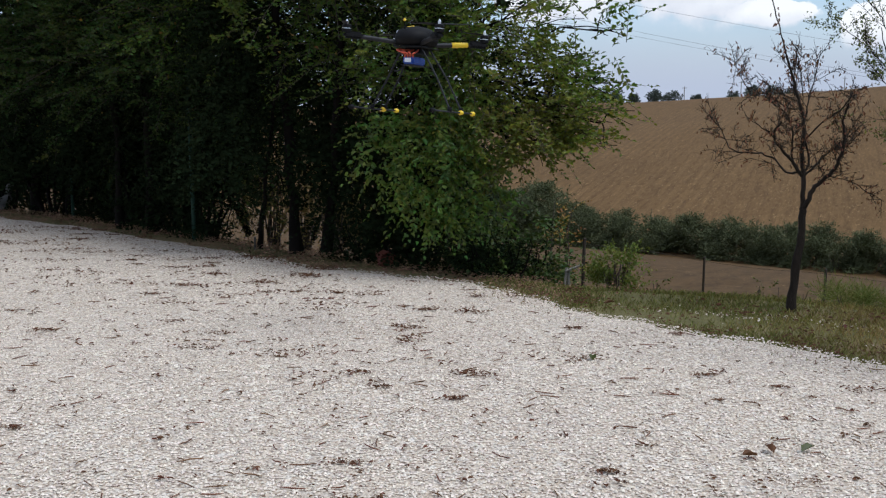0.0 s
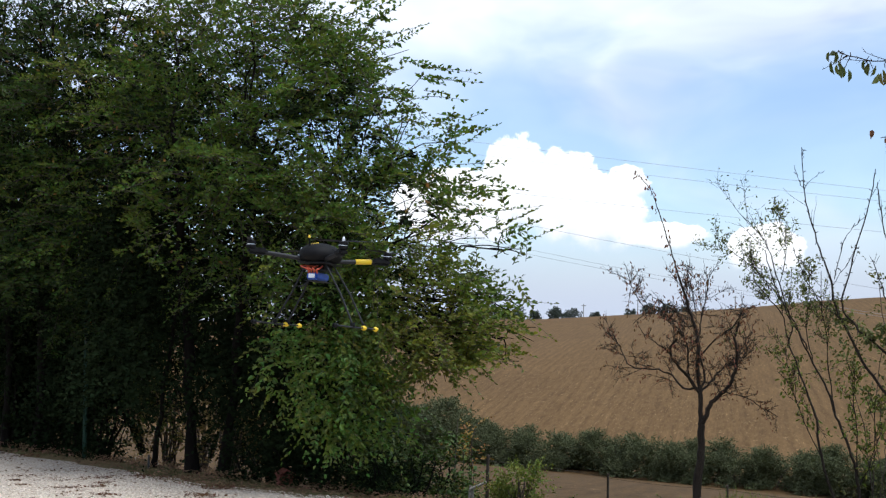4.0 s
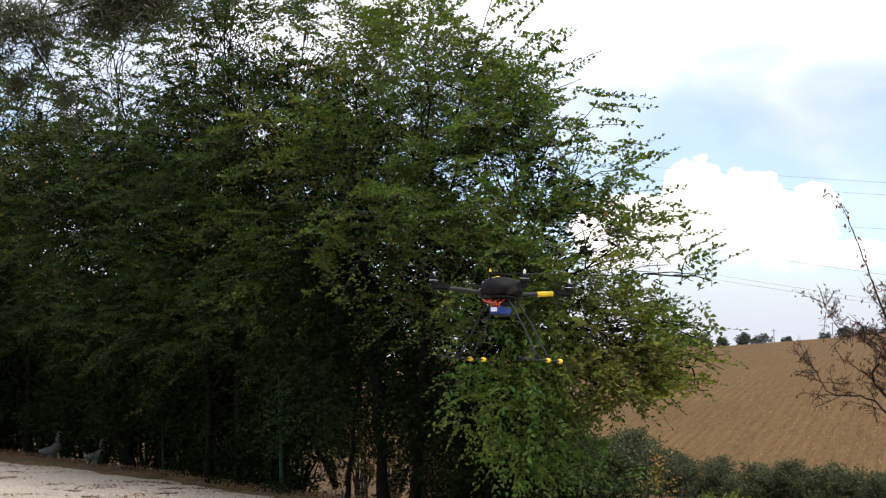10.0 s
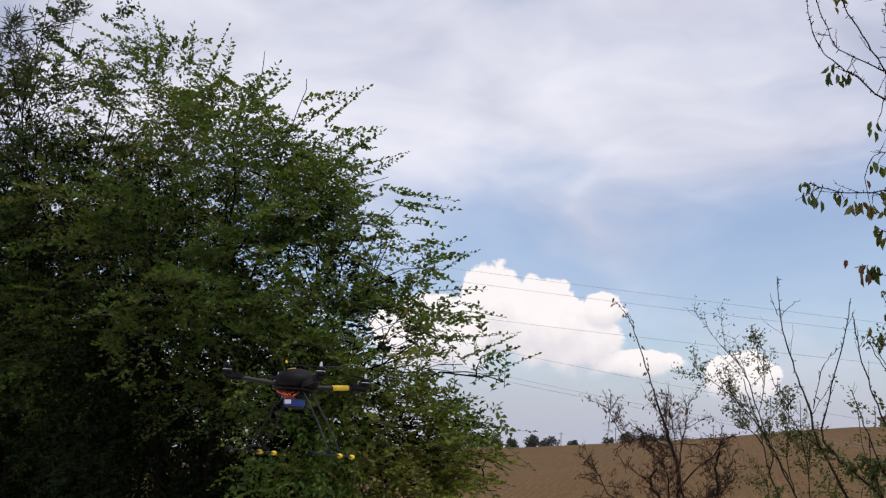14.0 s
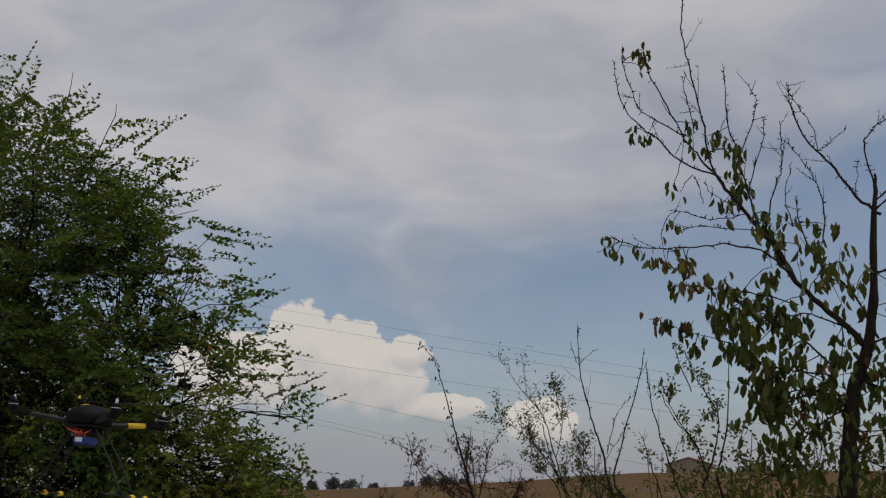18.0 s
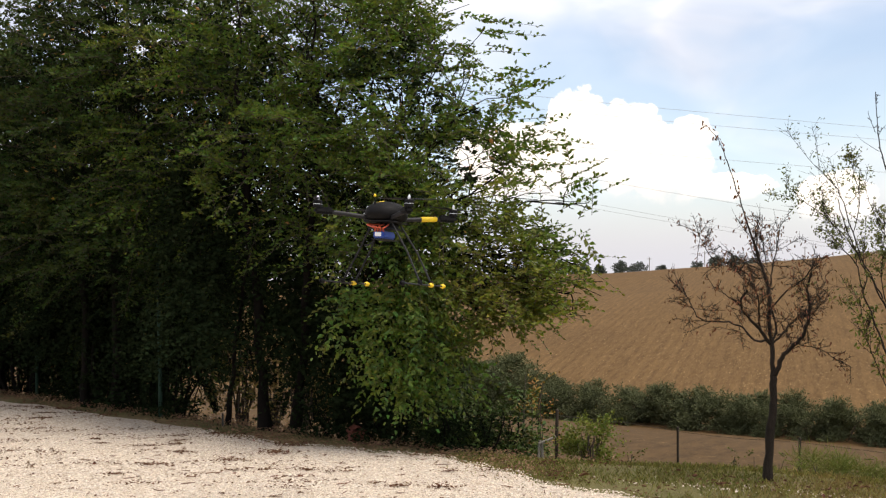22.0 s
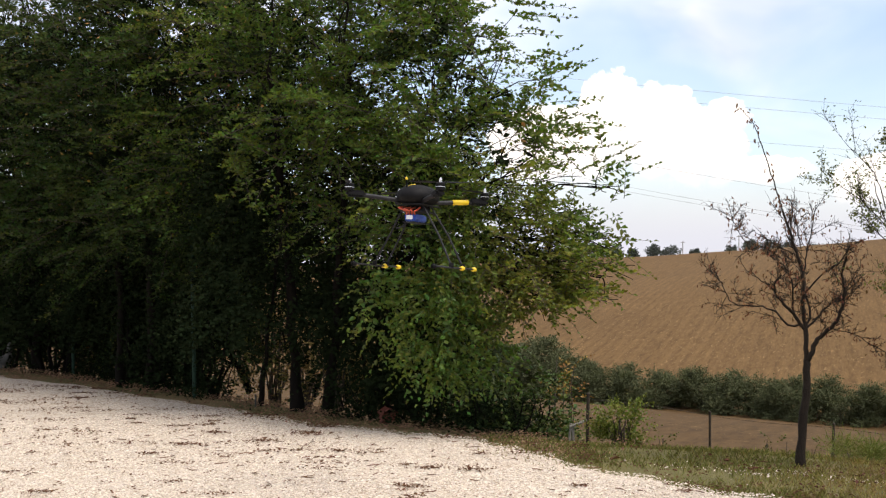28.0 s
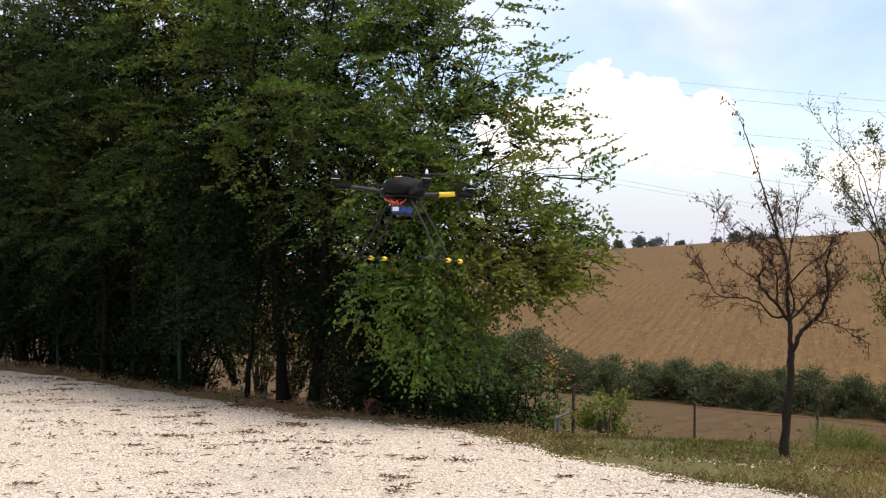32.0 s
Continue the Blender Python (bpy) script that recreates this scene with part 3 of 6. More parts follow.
        part("shaded_bough", flat_mesh("shaded_bough", verts, faces, SHADE_LEAF), None, tree, "boughs low round the trunks, coloured dark for shade")
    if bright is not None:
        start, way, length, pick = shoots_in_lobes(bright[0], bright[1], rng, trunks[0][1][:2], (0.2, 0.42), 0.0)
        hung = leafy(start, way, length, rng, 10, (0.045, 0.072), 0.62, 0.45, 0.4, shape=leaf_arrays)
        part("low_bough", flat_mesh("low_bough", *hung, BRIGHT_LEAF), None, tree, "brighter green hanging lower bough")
    return tree


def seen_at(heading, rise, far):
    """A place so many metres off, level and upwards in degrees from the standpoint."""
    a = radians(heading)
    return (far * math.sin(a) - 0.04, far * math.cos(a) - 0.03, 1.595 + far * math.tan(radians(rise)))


rng = np.random.default_rng(11)
ORIGIN = np.array((-1.43, 11.2, 0.0, 0.0))
MAIN_LOBES = np.array((
    (-0.9, 10.8, 5.15, 0.75), (-0.45, 10.6, 4.6, 0.7), (-1.8, 11.2, 5.1, 0.85), (-0.05, 10.3, 4.1, 0.65), (-0.9, 10.2, 4.2, 0.9),
    (0.3, 10.0, 3.6, 0.6), (-0.1, 9.8, 3.3, 0.8), (0.6, 9.8, 3.1, 0.55), (0.8, 9.7, 2.5, 0.5), (0.45, 9.6, 2.4, 0.6), (0.85, 9.6, 1.75, 0.45),
    (0.2, 9.5, 2.4, 0.75), (0.9, 9.5, 1.6, 0.42), (1.15, 9.6, 1.5, 0.4), (1.4, 9.6, 1.4, 0.35), (1.3, 9.6, 1.75, 0.3), (1.35, 9.6, 2.2, 0.25), (1.0, 9.7, 1.3, 0.3), (0.8, 9.7, 1.25, 0.3),
    (0.75, 9.6, 1.22, 0.28), (1.0, 9.6, 1.25, 0.26), (1.25, 9.6, 1.33, 0.26), (-0.8, 9.9, 2.9, 0.9), (-1.4, 10.3, 3.6, 0.95), (-2.3, 11.0, 4.1, 0.95), (-2.4, 11.0, 2.9, 0.85), (-1.6, 10.4, 2.7, 0.7), (-0.3, 9.7, 2.0, 0.65)))
# the boughs end where the gravel begins
MAIN_LOBES *= np.maximum(1.0, 7.45 / uv_of(MAIN_LOBES[:, 0], MAIN_LOBES[:, 1])[1])[:, None] * np.array((1, 1, 0, 1)) + np.array((0, 0, 1, 0))
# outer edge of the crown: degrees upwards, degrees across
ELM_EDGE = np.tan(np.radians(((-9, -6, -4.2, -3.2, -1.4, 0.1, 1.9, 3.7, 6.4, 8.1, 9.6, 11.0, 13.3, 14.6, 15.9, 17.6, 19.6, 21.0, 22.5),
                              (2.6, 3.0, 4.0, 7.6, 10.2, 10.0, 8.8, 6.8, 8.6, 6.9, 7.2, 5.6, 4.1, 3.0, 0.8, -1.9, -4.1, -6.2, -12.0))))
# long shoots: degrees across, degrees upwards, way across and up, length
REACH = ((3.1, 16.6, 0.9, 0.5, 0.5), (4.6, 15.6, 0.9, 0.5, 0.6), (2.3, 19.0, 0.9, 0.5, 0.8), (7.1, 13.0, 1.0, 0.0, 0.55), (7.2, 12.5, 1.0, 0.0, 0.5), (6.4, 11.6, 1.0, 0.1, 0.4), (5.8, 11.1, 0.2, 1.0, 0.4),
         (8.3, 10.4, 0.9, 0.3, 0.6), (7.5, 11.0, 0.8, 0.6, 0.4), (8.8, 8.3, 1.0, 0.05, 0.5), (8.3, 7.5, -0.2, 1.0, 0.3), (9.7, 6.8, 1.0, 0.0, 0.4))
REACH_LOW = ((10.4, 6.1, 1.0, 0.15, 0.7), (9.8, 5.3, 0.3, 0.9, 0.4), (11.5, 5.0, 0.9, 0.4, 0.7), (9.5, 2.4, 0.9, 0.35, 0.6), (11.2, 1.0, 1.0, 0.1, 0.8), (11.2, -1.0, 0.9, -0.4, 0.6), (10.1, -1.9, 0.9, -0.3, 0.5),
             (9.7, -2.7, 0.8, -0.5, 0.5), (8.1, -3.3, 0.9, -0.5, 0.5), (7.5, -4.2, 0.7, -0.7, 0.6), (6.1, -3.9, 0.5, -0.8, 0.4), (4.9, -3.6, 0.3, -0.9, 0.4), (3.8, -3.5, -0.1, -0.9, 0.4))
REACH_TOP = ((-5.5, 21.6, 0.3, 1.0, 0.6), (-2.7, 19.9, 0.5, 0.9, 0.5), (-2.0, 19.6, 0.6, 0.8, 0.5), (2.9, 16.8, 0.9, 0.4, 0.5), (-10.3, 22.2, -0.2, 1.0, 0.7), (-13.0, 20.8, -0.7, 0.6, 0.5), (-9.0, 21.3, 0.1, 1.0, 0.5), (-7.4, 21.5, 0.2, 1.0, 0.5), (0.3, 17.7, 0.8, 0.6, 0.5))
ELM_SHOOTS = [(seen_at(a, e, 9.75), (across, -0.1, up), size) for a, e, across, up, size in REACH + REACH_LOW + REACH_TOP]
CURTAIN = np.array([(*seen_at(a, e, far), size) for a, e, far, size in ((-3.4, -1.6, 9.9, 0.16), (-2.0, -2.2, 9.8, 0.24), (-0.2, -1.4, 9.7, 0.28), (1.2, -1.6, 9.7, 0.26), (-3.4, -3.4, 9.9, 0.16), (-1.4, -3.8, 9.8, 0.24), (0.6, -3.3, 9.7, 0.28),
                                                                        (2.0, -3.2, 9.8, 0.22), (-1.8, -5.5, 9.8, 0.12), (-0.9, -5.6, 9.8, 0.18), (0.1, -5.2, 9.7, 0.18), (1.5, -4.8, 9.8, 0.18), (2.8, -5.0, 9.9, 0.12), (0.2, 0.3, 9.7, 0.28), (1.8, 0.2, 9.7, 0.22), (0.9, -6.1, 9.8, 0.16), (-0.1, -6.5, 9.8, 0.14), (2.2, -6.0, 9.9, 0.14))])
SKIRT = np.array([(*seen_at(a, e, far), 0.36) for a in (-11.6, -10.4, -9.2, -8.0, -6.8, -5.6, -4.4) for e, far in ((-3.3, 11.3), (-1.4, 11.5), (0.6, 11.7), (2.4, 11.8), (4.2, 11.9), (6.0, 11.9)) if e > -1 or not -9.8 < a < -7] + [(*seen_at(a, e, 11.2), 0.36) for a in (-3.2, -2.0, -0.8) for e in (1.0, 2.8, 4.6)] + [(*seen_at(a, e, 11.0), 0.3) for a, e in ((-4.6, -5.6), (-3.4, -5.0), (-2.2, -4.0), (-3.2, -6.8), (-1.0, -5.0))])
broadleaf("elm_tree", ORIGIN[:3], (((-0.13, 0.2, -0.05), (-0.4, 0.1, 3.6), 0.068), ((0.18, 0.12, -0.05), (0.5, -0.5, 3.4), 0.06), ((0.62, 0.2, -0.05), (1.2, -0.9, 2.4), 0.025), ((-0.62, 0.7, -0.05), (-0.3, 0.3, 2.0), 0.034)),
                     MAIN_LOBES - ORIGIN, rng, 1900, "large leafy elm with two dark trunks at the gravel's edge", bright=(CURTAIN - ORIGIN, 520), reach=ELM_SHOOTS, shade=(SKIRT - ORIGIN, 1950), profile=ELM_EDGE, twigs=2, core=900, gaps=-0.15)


def row_lobes(rng, spread, tall):
    out = [(spread * 0.6 * np.cos(a), spread * 0.6 * np.sin(a), 1.9 + 0.3 * np.sin(3 * a), 0.8) for a in np.arange(6) * 0.42 - 0.3]
    for k in range(27):
        t = rng.random()
        a = rng.random() * 2 * np.pi
        r = spread * (0.25 + 0.75 * rng.random()) * (1.0 - 0.55 * abs(t - 0.4))
        out.append((r * np.cos(a), r * np.sin(a), 1.7 + t * (tall - 2.4), rng.uniform(0.65, 1.05)))
    out.append((0, 0, tall - 0.9, 0.9))
    out.extend((0.8 * side, -0.7 * side, z, 1.1) for side in (-1, 0, 1) for z in (2.4, 3.3, 4.2))
    out = np.array(out)
    # the crown leans away from the open yard, and is clear beneath on that side
    over = np.clip(-(out[:, 0] * SLOPE[0] + out[:, 1] * SLOPE[1]) - np.interp(out[:, 2], (2.2, 4.5), (-0.3, 0.7)), 0, None)
    out[:, 0] += over * SLOPE[0]
    out[:, 1] += over * SLOPE[1]
    return out


rng = np.random.default_rng(16)
LOW_RING = np.array([(u * ALONG[0] + v * SLOPE[0], u * ALONG[1] + v * SLOPE[1], z, 0.45) for u in (-1.6, -0.95, -0.3, 0.35, 1.0, 1.6) for v, z in ((0.12, 0.95), (0.0, 1.5), (-0.1, 2.1))])
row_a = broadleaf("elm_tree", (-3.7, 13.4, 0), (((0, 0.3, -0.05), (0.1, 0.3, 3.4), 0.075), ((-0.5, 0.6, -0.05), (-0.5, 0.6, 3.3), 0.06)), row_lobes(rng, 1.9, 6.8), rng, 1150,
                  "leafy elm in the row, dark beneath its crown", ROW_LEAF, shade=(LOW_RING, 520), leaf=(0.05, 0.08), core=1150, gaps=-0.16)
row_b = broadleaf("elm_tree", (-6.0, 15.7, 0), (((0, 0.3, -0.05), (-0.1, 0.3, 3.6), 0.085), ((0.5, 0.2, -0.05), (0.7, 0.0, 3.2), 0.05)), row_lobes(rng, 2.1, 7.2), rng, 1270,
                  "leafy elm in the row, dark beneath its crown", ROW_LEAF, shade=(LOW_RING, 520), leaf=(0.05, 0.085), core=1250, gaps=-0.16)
copy_thing(row_a, pose(-8.6, 18.2, 0, 0, 0, 24) @ Matrix.Scale(1.08, 4))
copy_thing(row_b, pose(-11.4, 20.9, 0, 0, 0, -22) @ Matrix.Scale(1.12, 4))
copy_thing(row_a, pose(-14.4, 23.6, 0, 0, 0, -14) @ Matrix.Scale(1.15, 4))
copy_thing(row_a, pose(-5.0, 17.4, -1.2, 0, 0, 310))


# ---- undergrowth, shrubs and far trees ----
def bush(name, place, size, shoots, material, label, category, group, rng, leaf=(0.05, 0.08), per=12, long=(0.25, 0.5), stems=9, low=0.08, slim=0.55, rise=0.5, wood_material=TWIG):
    """A shrub: several stems from one foot and leafy shoots in a rough mound."""
    ob = thing(name, place, label, category, group)
    wide, deep, tall = size
    apart = name not in ("hedge_shrub", "valley_shrub")
    wood = Tubes(5)
    for _ in range(stems):
        a = rng.random() * 2 * np.pi
        end = np.array((np.cos(a) * wide * rng.uniform(0.2, 0.8), np.sin(a) * deep * rng.uniform(0.2, 0.8), tall * rng.uniform(0.55, 0.92)))
        if apart:
            wood = Tubes(5)
        wood.rod(bend((end[0] * 0.15, end[1] * 0.15, -0.05), end, rng, 0.08, 6), np.linspace((0.03 if not apart else 0.006 if name == "weed" else min(0.012 + 0.008 * tall, 0.015)), 0.003, 6))
        if apart:
            part("stem", wood.mesh("stem", wood_material), None, ob)
    if not apart:
        tagged(part("stem_mass", wood.mesh("stem_mass", wood_material), None, ob), kind="stuff")
    lobes = []
    for _ in range(12):
        a, r, h = rng.random() * 2 * np.pi, rng.random() ** 0.5, rng.uniform(low, 0.85)
        lobes.append((np.cos(a) * wide * r * 0.75, np.sin(a) * deep * r * 0.75, tall * h, min(wide, deep, tall) * rng.uniform(0.25, 0.42)))
    start, way, length, pick = shoots_in_lobes(lobes, shoots, rng, (0, 0), long, rise)
    ok = start[:, 2] > 0.04
    verts, faces = leafy(start[ok], way[ok], length[ok], rng, per, leaf, slim)
    part("foliage", flat_mesh("foliage", verts, faces, material), None, ob)
    return ob


rng = np.random.default_rng(21)
# hedge behind the trunks; shade is put into its leaf and stem colour
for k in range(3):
    proto = bush("hedge_shrub", (-2.2 + 0.3 * k, 13.0 - 0.6 * k, -0.45), (0.95, 0.75, 2.3), 360, SHADE_LEAF, "green hedge shrub behind the trees, coloured dark for their shade", "shrub", "shaded hedge behind the trees", rng,
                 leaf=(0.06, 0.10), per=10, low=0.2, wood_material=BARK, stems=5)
    if k == 0:
        hedge = [proto]
        proto.location = (*xy_of(-10.0, 9.1), -0.15)
    else:
        hedge.append(proto)
        proto.location = (*xy_of(-10.0 - 1.1 * k, 9.3), -0.2)
k = 0
for u in np.arange(-31.0, -6.5, 0.95):
    for v in (8.0, 9.5):
        x, y = xy_of(u + rng.uniform(-0.25, 0.25), v + rng.uniform(-0.25, 0.25))
        if math.degrees(math.atan2(x, y)) > 1.0 or -12.2 < math.degrees(math.atan2(x, y)) < -5.0:
            continue
        copy_thing(hedge[k % 3], pose(x, y, float(height(x, y)) - 0.05, 0, 0, rng.uniform(0, 360)) @ Matrix.Scale(rng.uniform(0.8, 1.15), 4))
        k += 1

copy_thing(hedge[1], pose(*seen_at(-12.0, 0, 13.3)[:2], -0.05, 0, 0, 40) @ Matrix.Scale(0.7, 4))

# thin ochre undergrowth in the gap behind the trunks, coloured bright for sunlight beyond
thin_bush = bush("shrub", (-2.25, 14.3, float(height(-2.25, 14.3))), (0.6, 0.4, 1.7), 130, LIT_OCHRE, "thin ochre undergrowth behind the elm trunks, coloured as if sunlit", "shrub", "thin undergrowth", rng, leaf=(0.04, 0.07), per=8, long=(0.2, 0.5), stems=14)
for x, y, a, size in ((-1.75, 13.4, 60, 0.85), (-1.3, 12.7, 140, 0.85), (-0.95, 11.75, 250, 0.4), (-0.2, 11.2, 110, 0.36)):
    copy_thing(thin_bush, pose(x, y, float(height(x, y)), 0, 0, a) @ Matrix.Scale(size, 4))
# low shrubs under the elm and by the brace
wild = bush("weed", (4.75, 7.0, -0.1), (0.55, 0.5, 2.5), 110, WEED_LEAF, "tall thin weeds with small leaves beyond the grass", "weed", "tall weeds on the bank", rng, leaf=(0.035, 0.06), per=9, long=(0.2, 0.5), stems=7, rise=1.2)
for x, y, a in ((5.3, 6.5, 80), (5.0, 7.6, 150), (4.35, 7.9, 220), (5.9, 6.3, 300), (4.6, 7.5, 20), (4.15, 8.2, 100), (5.3, 7.1, 190), (4.9, 8.3, 260), (5.6, 7.6, 330)):
    copy_thing(wild, pose(x, y, float(height(x, y)) - 0.05, 0, 0, a) @ Matrix.Scale(rng.uniform(0.75, 1.1), 4))
low = bush("shrub", (*seen_at(4.4, 0, 10.3)[:2], -0.4), (0.46, 0.34, 1.1), 230, UNDER_LEAF, "dark green shrub beneath the elm's boughs", "shrub", "", rng, leaf=(0.04, 0.07), per=10, long=(0.2, 0.55), low=0.0, stems=4, rise=-0.5, wood_material=BARK)
copy_thing(low, pose(*seen_at(5.3, 0, 10.5)[:2], -0.5, 0, 0, 70) @ Matrix.Scale(0.85, 4))
copy_thing(low, pose(*seen_at(3.0, 0, 10.8)[:2], -0.4, 0, 0, 200) @ Matrix.Scale(0.95, 4))
copy_thing(low, pose(*seen_at(1.6, 0, 10.9)[:2], -0.3, 0, 0, 290) @ Matrix.Scale(0.75, 4))
copy_thing(low, pose(*seen_at(4.3, 0, 12.6)[:2], -1.2, 0, 0, 130) @ Matrix.Scale(1.25, 4))
# thin bare stems under the hanging boughs; shade is put into their colour
scrub = bush("undergrowth", (*seen_at(-1.2, 0, 10.6)[:2], -0.05), (0.6, 0.35, 0.55), 190, SHADE_LEAF, "thin undergrowth at the foot of the elm, coloured dark for shade", "undergrowth", "thin undergrowth under the elm", rng, leaf=(0.035, 0.06), per=8, long=(0.15, 0.4), stems=5, low=0.02, rise=0.0, wood_material=BARK)
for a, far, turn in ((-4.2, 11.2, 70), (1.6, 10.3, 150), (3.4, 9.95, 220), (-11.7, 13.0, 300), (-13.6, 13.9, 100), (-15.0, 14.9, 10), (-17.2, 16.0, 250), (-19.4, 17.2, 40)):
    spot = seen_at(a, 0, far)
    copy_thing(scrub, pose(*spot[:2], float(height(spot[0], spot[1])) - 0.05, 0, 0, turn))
bush("shrub", (1.55, 9.6, -0.24), (0.2, 0.18, 0.5), 210, YELLOW_LEAF, "small light green shrub beside the fence stakes", "shrub", "", rng, leaf=(0.028, 0.05), per=9, long=(0.15, 0.34), rise=1.3, stems=14)
bush("shrub", (1.22, 11.1, -1.1), (0.22, 0.25, 1.9), 34, AUTUMN_LEAF, "thin shrub with orange-brown autumn leaves", "shrub", "", rng, leaf=(0.035, 0.06), per=7, long=(0.15, 0.35), rise=0.8, low=0.5)
weed = bush("weed", (2.05, 10.3, -0.75), (0.16, 0.16, 0.72), 30, WEED_LEAF, "thin dry weed by the fence", "weed", "weeds along the fence", rng, leaf=(0.03, 0.05), per=7, long=(0.1, 0.25), stems=7, rise=1.0)
copy_thing(weed, pose(2.95, 9.7, -0.7, 0, 0, 50))
copy_thing(weed, pose(3.3, 9.5, -0.7, 0, 0, 110))
bush("shrub", (3.68, 9.3, -0.65), (0.28, 0.25, 0.5), 120, SAP_LEAF, "clump of tall light green grass and stems", "shrub", "", rng, leaf=(0.07, 0.14), per=7, long=(0.12, 0.3), slim=0.14, rise=1.4)

tall = bush("tall_grass", (3.5, 9.15, float(height(3.5, 9.15)) - 0.03), (0.32, 0.28, 0.22), 150, GRASS_BLADE, "tuft of tall green grass on the bank", "grass", "tufts of tall grass", rng, leaf=(0.07, 0.15), per=6, long=(0.08, 0.2), slim=0.045, rise=1.8, stems=6)
for x, y, a in ((3.75, 9.0, 40), (4.1, 8.75, 100), (4.5, 8.6, 200), (3.6, 9.5, 250), (4.2, 9.2, 300)):
    copy_thing(tall, pose(x, y, float(height(x, y)) - 0.03, 0, 0, a) @ Matrix.Scale(rng.uniform(0.8, 1.15), 4))

# row of grey-green shrubs along the valley, and trees on the brow of the hill
far_rng = np.random.default_rng(31)
valley = [bush("valley_shrub", (0, 0, 0), (3.4, 2.2, 3.1 + 0.3 * k), 800, OLIVE_LEAF, "grey-green shrub in the valley hedge", "shrub", "hedge along the valley", far_rng,
               leaf=(0.13, 0.22), per=9, long=(0.35, 0.9), slim=0.5, low=0.0, rise=1.0, stems=4) for k in range(3)]
k = 0
for u in np.arange(-76.0, 6.0, 1.2):
    v = 77.5 + far_rng.uniform(-1.0, 1.0)
    x, y = xy_of(u, v)
    m = pose(x, y, float(height(x, y)) - 0.2, 0, 0, far_rng.uniform(0, 360)) @ Matrix.Scale(far_rng.uniform(0.78, 1.1), 4)
    if k < 3:
        valley[k].matrix_world = m
    else:
        copy_thing(valley[k % 3], m)
    k += 1
# taller growth at the hedge's end
for az, size in ((2.6, 1.5), (3.8, 1.65), (4.9, 1.6), (5.9, 1.3)):
    way = heading_vec(az, 0)
    p = way * (77.0 / (way.x * SLOPE[0] + way.y * SLOPE[1]))
    copy_thing(valley[1], pose(p.x, p.y, float(height(p.x, p.y)) - 0.2, 0, 0, 70 * az) @ Matrix.Scale(size, 4))


def far_tree(place, wide, tall, rng, label="dark green tree on the brow of the hill"):
    tree = thing("hill_tree", place, label, "tree", "trees on the brow of the hill")
    wood = Tubes(6)
    wood.rod(bend((0, 0, -0.3), (0.1, 0, tall * 0.6), rng, 0.03, 5), np.linspace(0.25, 0.1, 5))
    part("trunk", wood.mesh("trunk", BARK_DARK), BARK_DARK, tree)
    lobes = [(rng.uniform(-0.62, 0.62) * wide, rng.uniform(-0.5, 0.5) * wide, tall * rng.uniform(0.3, 0.78), wide * rng.uniform(0.25, 0.42)) for _ in range(9)]
    start, way, length, pick = shoots_in_lobes(lobes, 380, rng, (0, 0), (0.4, 0.9))
    verts, faces = leafy(start, way, length, rng, 6, (0.35, 0.6), 0.7)
    part("crown", flat_mesh("crown", verts, faces, FAR_LEAF), None, tree)
    return tree


hills = [far_tree((0, 0, 0), w, h, far_rng) for w, h in ((3.8, 5.6), (5.2, 5.2), (2.6, 4.4))]
for k, (az, kind, size) in enumerate(((8.2, 1, 0.8), (9.2, 0, 0.75), (10.1, 2, 0.8), (11.2, 1, 1.05), (12.0, 1, 0.95), (13.2, 2, 0.85), (15.0, 0, 0.8), (15.9, 1, 1.1), (16.9, 1, 1.05), (17.8, 0, 0.8),
                                      (19.1, 2, 0.7), (30.75, 0, 1.0), (28.4, 1, 0.6), (32.5, 1, 1.2), (33.8, 0, 1.1), (6.8, 2, 0.9), (5.5, 1, 0.9), (3.5, 0, 0.9))):
    p = heading_vec(az, 0) * (312 if az < 25 else 330)
    m = pose(p.x, p.y, float(height(p.x, p.y)) - 0.4, 0, 0, 40 * k) @ Matrix.Scale(size, 4)
    if k in (0, 1, 2):
        hills[kind].matrix_world = m
    else:
        copy_thing(hills[kind], m)


# ---- thin young trees ----
def rod_mesh(name, path, radii, material, sides=10):
    tubes = Tubes(sides)
    path = np.asarray(path, float)
    tubes.rod(path, radii)
    return tubes.mesh(name, material)


def grow(tubes, path, thick, rng, level, tips, wander=0.55, count=6, ratio=0.5, up=0.5):
    """Side twigs off a limb, and theirs in turn; tips gathers where leaves may hang."""
    path = np.asarray(path, float)
    size = np.linalg.norm(np.diff(path, axis=0), axis=1).sum()
    for _ in range(count):
        f = rng.uniform(0.22, 0.97) * (len(path) - 1)
        i = min(int(f), len(path) - 2)
        at = path[i] + (path[i + 1] - path[i]) * (f - i)
        run = unit(path[i + 1] - path[i])
        way = unit(run * 0.7 + rng.normal(0, wander, 3) + np.array((0, 0, up)))
        long = size * ratio * rng.uniform(0.45, 1.0)
        t = np.linspace(0, 1, 5)[:, None]
        twig = at + way * long * t + np.array((0, 0, up * 0.35)) * long * t ** 2 + rng.normal(0, 0.02 * long, (5, 3)) * t
        tubes.rod(twig, np.linspace(thick, thick * 0.45, 5))
        if level > 1:
            grow(tubes, twig, thick * 0.6, rng, level - 1, tips, wander, max(3, count - 4), ratio * 1.25, up)
        else:
            tips.extend(twig[1:])


